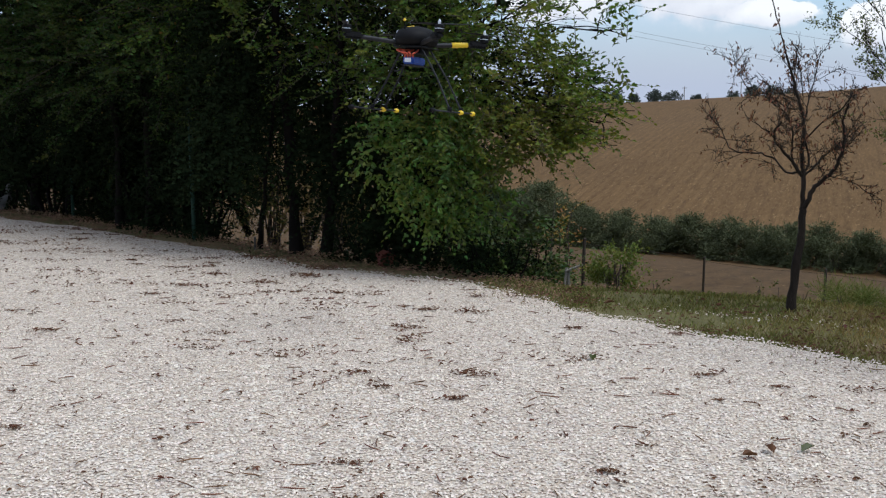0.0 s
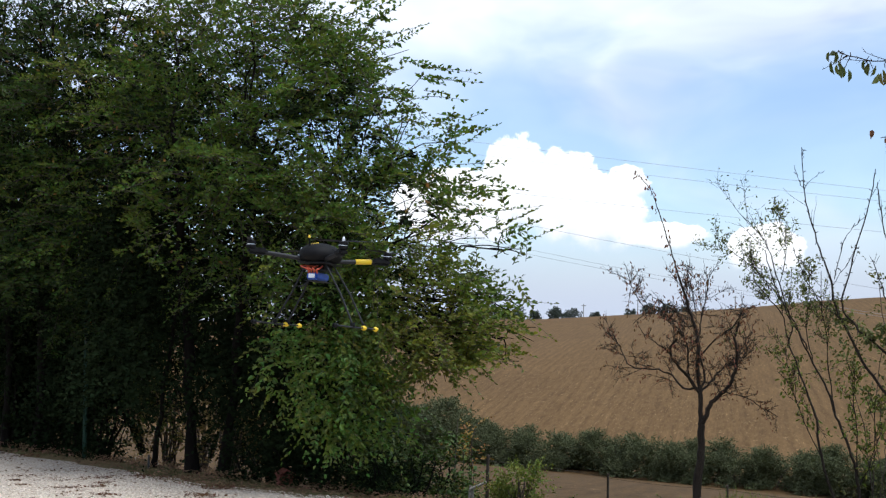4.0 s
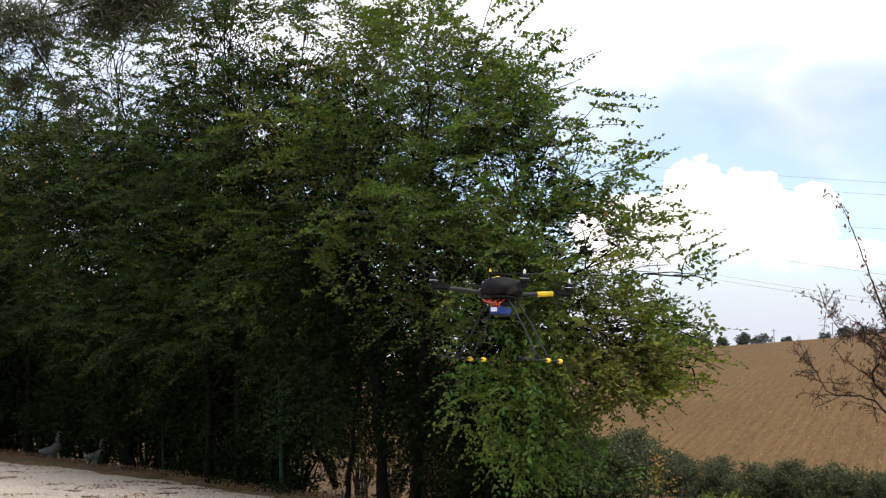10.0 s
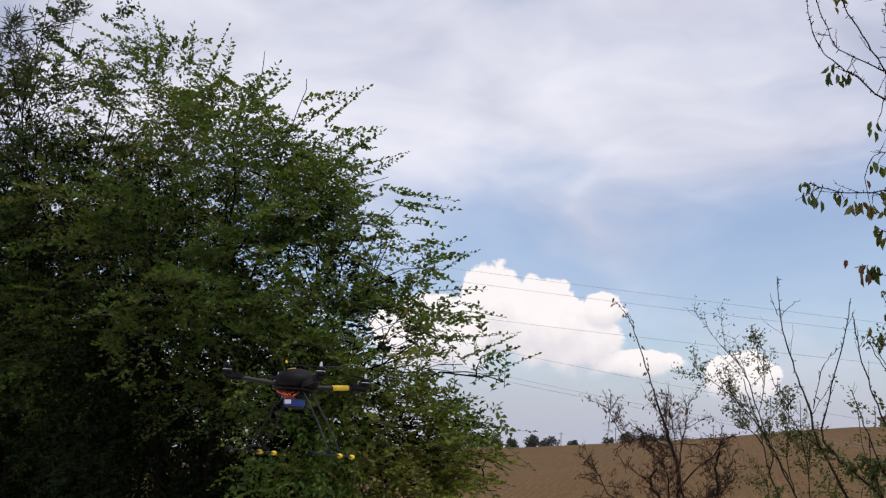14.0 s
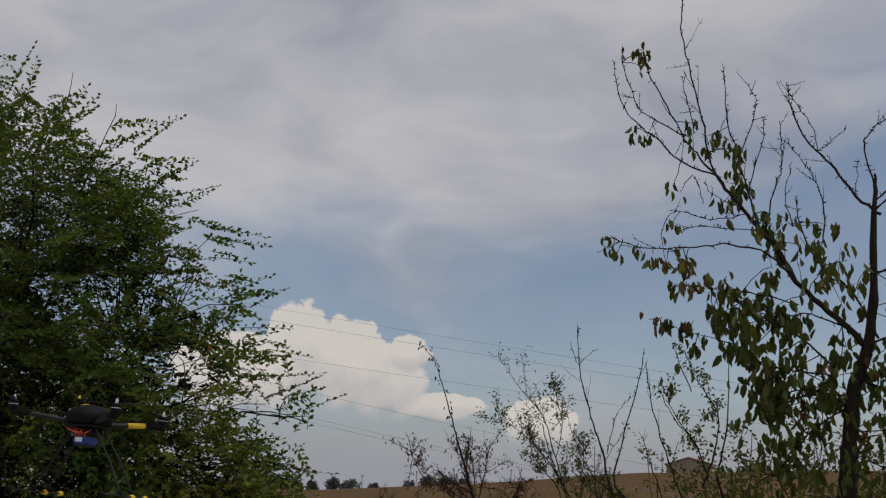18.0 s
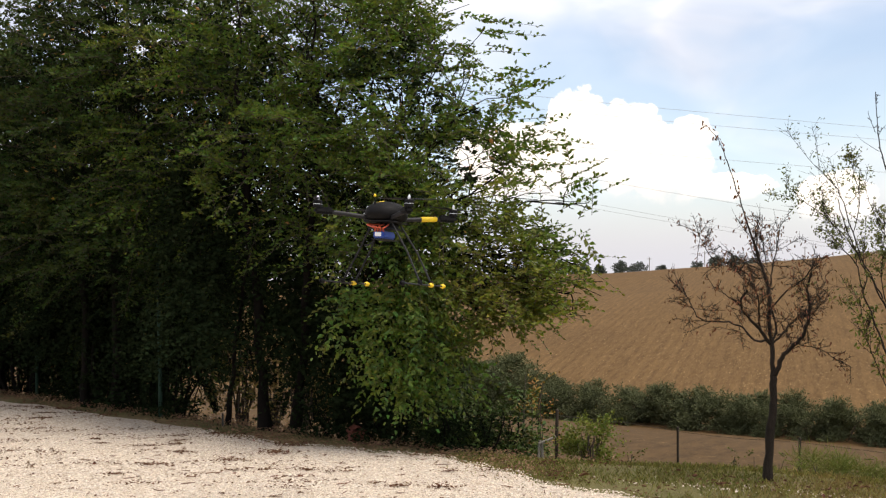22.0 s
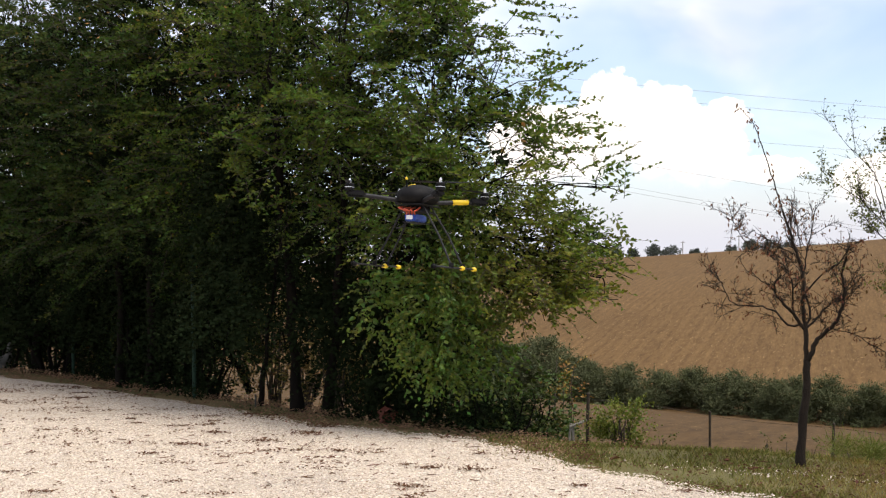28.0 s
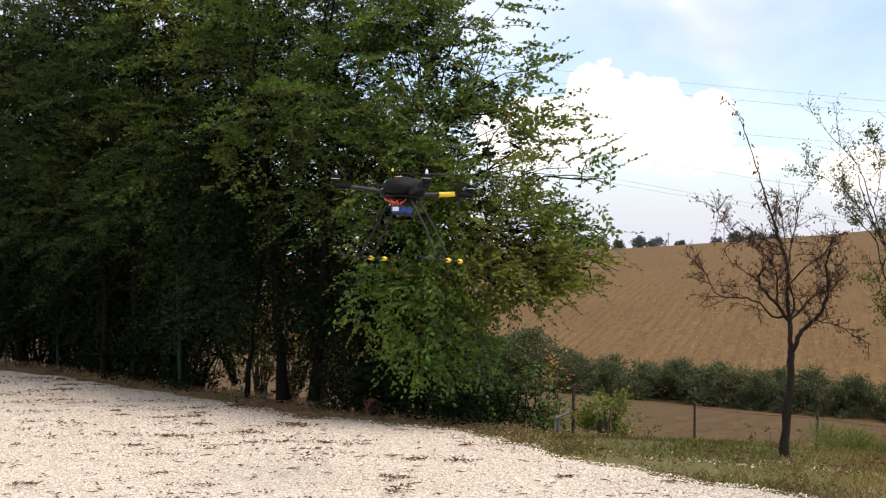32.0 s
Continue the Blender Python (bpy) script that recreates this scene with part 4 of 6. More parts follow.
def limb_path(points, rng):
    """Points joined by a rounded way."""
    p = np.asarray(points, float)
    t = np.linspace(0, len(p) - 1, (len(p) - 1) * 4 + 1)
    i = np.clip(t.astype(int), 0, len(p) - 2)
    f = (t - i)[:, None]
    before, after = np.clip(i - 1, 0, len(p) - 1), np.clip(i + 2, 0, len(p) - 1)
    a, b, c, d = p[before], p[i], p[i + 1], p[after]
    return 0.5 * (2 * b + (c - a) * f + (2 * a - 5 * b + 4 * c - d) * f ** 2 + (3 * b - a - 3 * c + d) * f ** 3)


def hung_leaves(name, tips, count, rng, tree, material, leaf=(0.05, 0.09), slim=0.45, hang=1.0, label=""):
    tips = np.asarray(tips)
    base = tips[rng.integers(0, len(tips), count)] + rng.normal(0, 0.02, (count, 3))
    axis = rng.normal(0, 0.45, (count, 3)) - np.array((0, 0, hang))
    size = rng.uniform(*leaf, count)
    verts, faces = leaf_arrays(base, axis, rng.normal(0, 1, (count, 3)), size, size * slim, 0.3)
    return tagged(part(name, flat_mesh(name, verts, faces, material), None, tree, label), kind="stuff")


class Sapling:
    """A thin tree, built limb by limb; tips gathers where leaves may hang."""

    def __init__(self, name, foot, label, levels=2, count=6, twig=0.003, wander=0.6, ratio=0.3, up=0.3, spurs=0, category="tree"):
        self.thing, self.foot = thing(name, foot, label, category), np.asarray(foot, float)
        self.levels, self.count, self.twig, self.wander, self.ratio, self.up, self.spurs = levels, count, twig, wander, ratio, up, spurs
        self.tips, self.ways, self.limbs = [], [], 0


def limb(tree, points, thick, thin):
    """Adds a limb through these places; the first is the trunk."""
    tubes = Tubes(6)
    path = limb_path(np.asarray(points, float) - tree.foot, rng)
    radii = np.linspace(thick, thin, len(path)) * rng.uniform(0.9, 1.12, len(path))
    first = tree.limbs == 0
    if first:
        path[0, 2] -= 0.25
        radii[0] *= 1.4
    path[1:-1] += rng.normal(0, 0.004, (len(path) - 2, 3))
    tubes.rod(path, radii)
    size = np.linalg.norm(np.diff(path, axis=0), axis=1).sum()
    if not first and tree.count:
        grow(tubes, path, min(tree.twig, thin * 1.2), rng, tree.levels, tree.tips, tree.wander, max(2, int(tree.count * min(1.0, size / 0.7))), tree.ratio, tree.up)
    for _ in range(int(tree.spurs * size) if not first else 0):
        k = rng.integers(1, len(path))
        at = path[k] + (path[k - 1] - path[k]) * rng.random()
        tubes.rod((at, at + unit(rng.normal(0, 1, 3) + (0, 0, 0.6)) * rng.uniform(0.012, 0.035)), (0.0032, 0.0022))
    tree.ways.append(path)
    tree.limbs += 1
    return part("trunk" if first else "limb", tubes.mesh("trunk" if first else "limb", BARK_DARK), BARK_DARK, tree.thing)


rng = np.random.default_rng(41)
young = Sapling("young_tree", (2.65, 8.14, 0.0), "young nearly bare tree with forked trunk and brown leaves", count=20, ratio=0.32, wander=0.75, up=0.05, twig=0.0026)
limb(young, ((2.64, 8.10, 0.04), (2.67, 8.09, 0.40), (2.69, 8.08, 0.62), (2.69, 8.08, 0.80)), 0.034, 0.024)
limb(young, ((2.69, 8.08, 0.80), (2.69, 8.08, 0.99), (2.68, 8.09, 1.15), (2.68, 8.09, 1.32), (2.67, 8.09, 1.50), (2.63, 8.10, 1.61), (2.59, 8.12, 1.76), (2.54, 8.13, 1.93)), 0.0187, 0.008)
limb(young, ((2.69, 8.08, 0.78), (2.72, 8.05, 0.85), (2.76, 8.01, 0.96), (2.84, 7.96, 1.05), (2.89, 7.92, 1.16), (2.91, 7.89, 1.34), (2.89, 7.88, 1.46), (2.91, 7.84, 1.57)), 0.0204, 0.007)
limb(young, ((2.68, 8.09, 1.03), (2.60, 8.05, 1.13), (2.53, 8.01, 1.20), (2.44, 7.97, 1.29), (2.41, 7.92, 1.37), (2.44, 7.85, 1.44)), 0.0136, 0.006)
limb(young, ((2.66, 8.09, 1.06), (2.58, 8.16, 1.06), (2.49, 8.24, 1.17), (2.36, 8.32, 1.20), (2.24, 8.39, 1.21), (2.17, 8.46, 1.34), (2.13, 8.51, 1.44)), 0.00935, 0.003)
limb(young, ((2.68, 8.08, 1.02), (2.74, 8.13, 1.15), (2.72, 8.20, 1.36), (2.75, 8.25, 1.54), (2.81, 8.30, 1.72), (2.87, 8.34, 1.97)), 0.00935, 0.003)
limb(young, ((2.70, 8.08, 1.04), (2.81, 8.13, 1.13), (2.90, 8.20, 1.20), (3.00, 8.25, 1.24), (3.12, 8.30, 1.37)), 0.0085, 0.003)
limb(young, ((2.62, 8.11, 1.12), (2.58, 8.05, 1.24), (2.56, 7.98, 1.37), (2.49, 7.93, 1.50), (2.41, 7.88, 1.56), (2.30, 7.84, 1.61)), 0.0085, 0.003)
limb(young, ((2.84, 8.03, 1.03), (3.01, 8.01, 1.00), (3.14, 7.99, 0.92), (3.26, 7.98, 0.85)), 0.00425, 0.002)
limb(young, ((2.69, 8.08, 1.31), (2.80, 7.94, 1.46), (2.86, 7.81, 1.54), (2.91, 7.69, 1.69)), 0.0068, 0.003)
limb(young, ((2.64, 8.10, 1.53), (2.54, 8.11, 1.55), (2.42, 8.13, 1.64), (2.29, 8.14, 1.68), (2.21, 8.15, 1.78), (2.16, 8.14, 1.89)), 0.0051, 0.002)
limb(young, ((2.63, 8.10, 1.59), (2.57, 8.18, 1.63), (2.49, 8.25, 1.69), (2.44, 8.32, 1.73), (2.38, 8.39, 1.79)), 0.00425, 0.002)
limb(young, ((2.66, 8.09, 1.63), (2.66, 8.17, 1.85), (2.64, 8.26, 2.02)), 0.00425, 0.002)
limb(young, ((2.89, 7.91, 1.18), (2.96, 7.99, 1.29), (3.06, 8.06, 1.41), (3.13, 8.14, 1.55)), 0.0051, 0.002)
limb(young, ((2.47, 8.05, 1.29), (2.39, 8.00, 1.36), (2.28, 7.97, 1.43), (2.19, 7.92, 1.49)), 0.0051, 0.002)
hung_leaves("dry_foliage", young.tips, 1000, rng, young.thing, DRY_LEAF, (0.02, 0.038), 0.4)
young.count = 0
limb(young, ((2.54, 8.13, 1.93), (2.48, 8.15, 2.15), (2.42, 8.17, 2.37), (2.36, 8.19, 2.55), (2.30, 8.20, 2.66), (2.25, 8.22, 2.72)), 0.0055, 0.0015)
hung_leaves("leaf_spray", young.ways[-1], 40, rng, young.thing, DRY_LEAF, (0.025, 0.045), 0.45)

thicket = Sapling("sapling", (3.58, 7.65, 0.0), "clump of tall thin saplings with small green leaves", count=18, ratio=0.22, wander=0.7, up=0.35, twig=0.002)
limb(thicket, ((3.70, 7.58, 0.10), (3.69, 7.59, 0.44), (3.64, 7.61, 0.65), (3.56, 7.65, 0.89), (3.51, 7.67, 1.08), (3.42, 7.71, 1.27), (3.35, 7.74, 1.44), (3.24, 7.79, 1.69), (3.16, 7.82, 1.92), (3.12, 7.84, 2.11)), 0.0112, 0.003)
limb(thicket, ((3.54, 7.66, 0.02), (3.56, 7.67, 0.22), (3.48, 7.73, 0.59), (3.46, 7.75, 0.84), (3.42, 7.79, 1.01), (3.38, 7.83, 1.17), (3.32, 7.88, 1.39), (3.34, 7.89, 1.56), (3.27, 7.94, 1.86), (3.20, 7.98, 2.15), (3.12, 8.03, 2.28), (3.02, 8.09, 2.41)), 0.0104, 0.002)
limb(thicket, ((3.69, 7.59, 0.44), (3.66, 7.53, 0.78), (3.61, 7.48, 1.03), (3.60, 7.41, 1.18)), 0.0048, 0.002)
limb(thicket, ((3.56, 7.65, 0.89), (3.50, 7.62, 1.19), (3.47, 7.58, 1.48), (3.42, 7.55, 1.69), (3.40, 7.50, 1.94)), 0.0048, 0.002)
limb(thicket, ((3.43, 7.82, 1.37), (3.37, 7.90, 1.56), (3.29, 7.99, 1.75), (3.13, 8.10, 1.98), (3.00, 8.21, 2.11), (2.85, 8.31, 2.18)), 0.0056, 0.002)
limb(thicket, ((3.31, 7.87, 1.39), (3.29, 7.93, 1.60), (3.20, 8.02, 1.77), (3.14, 8.10, 1.90), (3.13, 8.16, 2.13)), 0.0048, 0.002)
limb(thicket, ((3.25, 7.89, 1.86), (3.30, 7.87, 2.12), (3.26, 7.89, 2.28), (3.25, 7.89, 2.44)), 0.0032, 0.002)
limb(thicket, ((3.42, 7.71, 1.27), (3.37, 7.70, 1.52), (3.37, 7.66, 1.77), (3.38, 7.62, 1.98)), 0.004, 0.002)
limb(thicket, ((3.46, 7.69, 0.59), (3.39, 7.80, 0.83), (3.33, 7.89, 1.08), (3.32, 7.97, 1.38)), 0.004, 0.002)
limb(thicket, ((3.68, 7.59, 0.36), (3.73, 7.49, 0.54), (3.74, 7.41, 0.80), (3.69, 7.36, 1.05)), 0.004, 0.002)
tips = np.asarray(thicket.tips)
hung_leaves("foliage", tips[tips[:, 2] > 1.25], 2300, rng, thicket.thing, SAP_LEAF, (0.016, 0.031), 0.5, 0.15)
hung_leaves("lower_foliage", tips[tips[:, 2] < 1.4], 520, rng, thicket.thing, YELLOW_LEAF, (0.022, 0.045), 0.5, 0.4, "sparse yellowish lower leaves")

second = Sapling("young_tree", (4.03, 7.11, 0.0), "young tree with long bare shoots and low red-brown leaves", levels=1, count=5, ratio=0.12, up=0.5, twig=0.002, spurs=22)
limb(second, ((4.03, 7.11, -0.03), (4.01, 7.12, 0.44), (4.00, 7.13, 0.72), (3.98, 7.14, 0.87)), 0.032, 0.026)
limb(second, ((3.97, 7.15, 0.86), (3.81, 7.26, 1.00), (3.66, 7.36, 1.25), (3.57, 7.43, 1.49), (3.50, 7.49, 1.68), (3.47, 7.53, 1.92), (3.42, 7.57, 2.10), (3.38, 7.62, 2.35), (3.35, 7.65, 2.57), (3.35, 7.68, 2.87)), 0.012, 0.0025)
limb(second, ((3.96, 7.15, 0.90), (3.90, 7.19, 1.13), (3.85, 7.24, 1.26), (3.68, 7.34, 1.45), (3.58, 7.40, 1.57), (3.52, 7.44, 1.69), (3.57, 7.43, 1.90), (3.65, 7.40, 2.20), (3.73, 7.38, 2.49), (3.76, 7.37, 2.67)), 0.0105, 0.0025)
limb(second, ((3.36, 7.67, 2.56), (3.33, 7.69, 2.61), (3.30, 7.70, 2.74)), 0.00225, 0.0015)
limb(second, ((3.36, 7.67, 2.56), (3.42, 7.65, 2.63), (3.49, 7.61, 2.69)), 0.00225, 0.0015)
limb(second, ((3.84, 7.22, 1.26), (3.79, 7.24, 1.42), (3.77, 7.25, 1.54), (3.78, 7.25, 1.70)), 0.00525, 0.003)
limb(second, ((3.99, 7.13, 1.26), (3.84, 7.16, 1.42), (3.74, 7.16, 1.65), (3.66, 7.14, 1.85), (3.60, 7.12, 2.00)), 0.006, 0.0025)
limb(second, ((4.03, 7.11, 1.31), (3.91, 7.16, 1.62), (3.82, 7.18, 1.90), (3.75, 7.20, 2.13), (3.70, 7.20, 2.40), (3.68, 7.19, 2.55)), 0.00675, 0.0025)
limb(second, ((3.98, 7.02, 1.94), (3.86, 7.05, 2.09), (3.77, 7.07, 2.24), (3.70, 7.06, 2.35)), 0.0045, 0.002)
limb(second, ((3.96, 7.04, 2.33), (3.87, 7.03, 2.52), (3.80, 7.01, 2.67)), 0.0045, 0.002)
limb(second, ((3.50, 7.50, 1.88), (3.57, 7.50, 2.14), (3.65, 7.50, 2.26), (3.74, 7.49, 2.34)), 0.003, 0.0015)
limb(second, ((3.48, 7.51, 1.82), (3.62, 7.50, 2.03), (3.69, 7.52, 2.11)), 0.00225, 0.0015)
limb(second, ((3.58, 7.40, 1.56), (3.43, 7.53, 1.69), (3.33, 7.63, 1.92), (3.29, 7.70, 2.11)), 0.00375, 0.002)
tips = np.asarray(second.tips)
hung_leaves("foliage", tips[tips[:, 2] < 1.7], 420, rng, second.thing, SAP_LEAF, (0.03, 0.055), 0.5, 0.4)
low_tips = np.array([(rng.uniform(-0.45, 0.1), rng.uniform(-0.25, 0.1), rng.uniform(0.2, 0.75)) for _ in range(16)])
hung_leaves("dry_spray", low_tips, 80, rng, second.thing, DRY_LEAF, (0.06, 0.1), 0.4, 1.0, "hanging red-brown dead leaves")
stub = Tubes(4)
for tip in low_tips:
    stub.rod(bend((0, 0, tip[2] + 0.05), tip, rng, 0.1, 4), np.linspace(0.006, 0.002, 4))
part("side_twig", stub.mesh("side_twig", TWIG), TWIG, second.thing)

far_sapling = Sapling("sapling", (4.4, 6.6, float(height(4.4, 6.6))), "thin dark saplings with a few small leaves", count=7, ratio=0.25, up=0.4, twig=0.002, spurs=10)
limb(far_sapling, ((4.04, 6.73, 1.51), (3.99, 6.77, 1.70), (4.02, 6.75, 1.89), (4.06, 6.72, 2.13), (4.08, 6.71, 2.52)), 0.01, 0.003)
limb(far_sapling, ((4.00, 6.99, 1.66), (4.08, 6.95, 1.90), (4.11, 6.93, 2.14), (4.03, 6.97, 2.33), (3.96, 7.01, 2.47), (3.92, 7.04, 2.62)), 0.007, 0.002)
limb(far_sapling, ((4.03, 6.97, 1.70), (3.97, 7.01, 1.94), (3.85, 7.07, 2.14), (3.80, 7.10, 2.30)), 0.006, 0.002)
hung_leaves("foliage", far_sapling.tips, 420, rng, far_sapling.thing, SAP_LEAF, (0.02, 0.04), 0.5, 0.2)

cherry = Sapling("cherry_tree", (4.1, 5.6, 0.0), "young cherry tree with bare top shoots and drooping green leaves", levels=2, count=6, ratio=0.2, up=0.2, twig=0.0024, spurs=30)
cherry_foot = ((4.1, 5.6, 0.0), (4.1, 5.6, 0.8))
limb(cherry, (*cherry_foot, (4.12, 5.52, 1.76), (4.14, 5.51, 1.92), (4.16, 5.49, 2.20), (4.25, 5.43, 2.51), (4.28, 5.40, 2.76), (4.30, 5.39, 3.12), (4.32, 5.37, 3.44), (4.33, 5.37, 3.55)), 0.066, 0.007)
limb(cherry, ((4.25, 5.43, 2.45), (4.16, 5.48, 2.59), (4.03, 5.56, 2.74), (3.91, 5.63, 2.89), (3.84, 5.67, 3.06), (3.74, 5.72, 3.21), (3.66, 5.75, 3.32), (3.57, 5.79, 3.46), (3.50, 5.82, 3.58)), 0.0208, 0.01)
limb(cherry, ((3.50, 5.82, 3.58), (3.42, 5.86, 3.68), (3.36, 5.89, 3.78), (3.31, 5.90, 3.85), (3.23, 5.94, 4.05), (3.14, 5.98, 4.25), (3.08, 6.00, 4.42)), 0.0072, 0.003)
limb(cherry, ((3.50, 5.82, 3.58), (3.38, 5.86, 3.62), (3.26, 5.90, 3.69), (3.16, 5.92, 3.80), (3.05, 5.94, 3.88), (2.96, 5.96, 3.98), (2.88, 5.96, 4.13), (2.86, 5.94, 4.31)), 0.0064, 0.0025)
limb(cherry, ((3.30, 5.88, 3.85), (3.20, 5.99, 3.95), (3.11, 6.10, 4.07), (3.09, 6.17, 4.23), (3.06, 6.24, 4.45)), 0.0048, 0.0025)
limb(cherry, ((3.49, 5.83, 3.61), (3.47, 5.87, 3.75), (3.46, 5.91, 3.99), (3.43, 5.95, 4.22), (3.41, 5.99, 4.45), (3.40, 6.03, 4.66), (3.43, 6.04, 4.88), (3.43, 6.07, 5.07), (3.51, 6.05, 5.15)), 0.0064, 0.0025)
limb(cherry, ((3.41, 5.93, 3.88), (3.39, 5.93, 4.03), (3.35, 5.93, 4.16), (3.35, 5.91, 4.27)), 0.0032, 0.002)
limb(cherry, ((3.77, 5.77, 3.23), (3.73, 5.84, 3.50), (3.70, 5.89, 3.78), (3.67, 5.94, 3.98), (3.68, 5.97, 4.19), (3.69, 6.00, 4.39)), 0.0064, 0.0025)
limb(cherry, ((3.72, 5.92, 3.73), (3.82, 5.90, 3.98), (3.87, 5.91, 4.17), (3.83, 5.97, 4.31)), 0.004, 0.002)
limb(cherry, ((3.72, 5.81, 3.49), (3.79, 5.79, 3.72), (3.85, 5.80, 3.91), (3.86, 5.83, 4.01)), 0.004, 0.002)
limb(cherry, ((3.79, 5.76, 3.22), (3.82, 5.68, 3.47), (3.83, 5.61, 3.60), (3.81, 5.56, 3.77), (3.78, 5.53, 3.88)), 0.0048, 0.002)
limb(cherry, ((4.07, 5.56, 3.14), (4.10, 5.57, 3.32), (4.09, 5.61, 3.51), (4.04, 5.67, 3.68), (3.97, 5.76, 3.85)), 0.0048, 0.002)
limb(cherry, ((3.93, 5.66, 3.25), (3.93, 5.73, 3.45), (3.99, 5.74, 3.65)), 0.0032, 0.002)
limb(cherry, ((4.34, 5.35, 3.29), (4.22, 5.43, 3.42), (4.13, 5.48, 3.59), (4.04, 5.52, 3.71), (3.96, 5.56, 3.82), (3.90, 5.58, 4.04), (3.88, 5.58, 4.16)), 0.0096, 0.0025)
limb(cherry, ((4.04, 5.52, 3.71), (4.01, 5.54, 3.89), (3.94, 5.60, 4.06), (3.91, 5.62, 4.14)), 0.0032, 0.002)
limb(cherry, ((4.04, 5.52, 3.71), (4.16, 5.53, 3.80), (4.27, 5.54, 3.89)), 0.0032, 0.002)
limb(cherry, ((4.24, 5.44, 3.42), (4.25, 5.43, 3.59), (4.26, 5.42, 3.65)), 0.0024, 0.002)
limb(cherry, ((4.29, 5.39, 2.53), (4.23, 5.52, 2.82), (4.10, 5.69, 3.06), (4.07, 5.79, 3.30), (4.09, 5.85, 3.50)), 0.008, 0.003)
limb(cherry, ((3.90, 5.62, 2.88), (3.76, 5.68, 3.06), (3.55, 5.77, 3.12), (3.35, 5.85, 3.11), (3.19, 5.91, 3.10), (2.99, 5.97, 3.11), (2.85, 6.00, 3.16)), 0.0064, 0.0025)
limb(cherry, ((4.17, 5.49, 2.59), (4.03, 5.68, 2.70), (3.93, 5.83, 2.70), (3.85, 5.96, 2.74)), 0.0056, 0.003)
limb(cherry, ((4.09, 5.55, 2.36), (3.92, 5.61, 2.53), (3.79, 5.64, 2.61), (3.67, 5.66, 2.72), (3.52, 5.69, 2.76)), 0.0072, 0.003)
limb(cherry, ((4.08, 5.56, 2.31), (3.91, 5.71, 2.35), (3.76, 5.84, 2.41), (3.66, 5.93, 2.51), (3.58, 6.01, 2.56)), 0.0064, 0.003)
limb(cherry, ((3.94, 5.66, 2.75), (3.73, 5.77, 2.82), (3.54, 5.85, 2.85), (3.41, 5.90, 2.87), (3.29, 5.94, 2.88)), 0.0048, 0.002)
limb(cherry, ((3.58, 6.01, 2.56), (3.42, 6.06, 2.60), (3.30, 6.09, 2.64), (3.20, 6.11, 2.68)), 0.0024, 0.0015)
limb(cherry, ((4.12, 5.52, 2.19), (3.93, 5.58, 2.22), (3.76, 5.62, 2.19), (3.64, 5.62, 2.08)), 0.0064, 0.003)
limb(cherry, ((4.14, 5.51, 2.13), (4.02, 5.68, 2.00), (3.95, 5.81, 1.86), (3.90, 5.93, 1.73)), 0.0056, 0.003)
limb(cherry, ((3.42, 5.87, 3.40), (3.40, 5.88, 3.52), (3.37, 5.90, 3.59)), 0.0024, 0.002)
limb(cherry, ((3.68, 5.77, 3.33), (3.51, 5.93, 3.32), (3.37, 6.07, 3.39), (3.33, 6.15, 3.38)), 0.0032, 0.002)
limb(cherry, ((3.77, 5.77, 3.23), (3.55, 5.83, 3.24), (3.38, 5.85, 3.25), (3.26, 5.85, 3.21)), 0.0032, 0.002)
limb(cherry, ((3.66, 5.84, 3.40), (3.55, 5.97, 3.50), (3.54, 6.03, 3.61)), 0.0032, 0.002)
limb(cherry, ((4.32, 5.37, 3.49), (4.28, 5.38, 3.67), (4.28, 5.35, 3.78), (4.37, 5.25, 3.89), (4.51, 5.10, 3.91), (4.53, 5.06, 3.96)), 0.0056, 0.002)
limb(cherry, ((4.32, 5.37, 3.38), (4.50, 5.27, 3.56), (4.65, 5.19, 3.71), (4.77, 5.14, 3.81), (4.85, 5.11, 3.89), (4.86, 5.16, 4.08)), 0.0056, 0.002)
limb(cherry, ((4.31, 5.37, 3.31), (4.43, 5.22, 3.47), (4.55, 5.06, 3.64), (4.65, 4.92, 3.63), (4.68, 4.84, 3.74), (4.59, 4.87, 3.94)), 0.0056, 0.002)
limb(cherry, ((4.39, 5.31, 3.34), (4.57, 5.19, 3.41), (4.69, 5.11, 3.52), (4.81, 5.04, 3.63), (4.86, 5.03, 3.73)), 0.0048, 0.002)
limb(cherry, ((4.69, 5.12, 3.49), (4.77, 5.11, 3.76), (4.80, 5.15, 3.97), (4.81, 5.21, 4.10)), 0.004, 0.002)
limb(cherry, ((4.18, 5.48, 2.27), (4.53, 5.22, 2.45), (4.68, 5.11, 2.62), (4.82, 5.01, 2.79), (4.95, 4.90, 3.04), (5.08, 4.80, 3.32)), 0.0208, 0.012)
limb(cherry, ((4.81, 5.00, 2.79), (4.95, 4.97, 2.77), (5.10, 4.92, 2.92)), 0.0064, 0.003)
limb(cherry, ((4.73, 5.01, 3.03), (4.80, 4.88, 3.16), (4.81, 4.79, 3.28), (4.79, 4.74, 3.45), (4.69, 4.77, 3.60)), 0.004, 0.002)
limb(cherry, ((4.28, 5.40, 2.91), (4.50, 5.35, 2.99), (4.72, 5.30, 2.93), (4.91, 5.25, 2.91)), 0.008, 0.004)
limb(cherry, ((4.23, 5.44, 2.48), (4.37, 5.22, 2.57), (4.46, 5.03, 2.52), (4.52, 4.87, 2.41)), 0.008, 0.004)
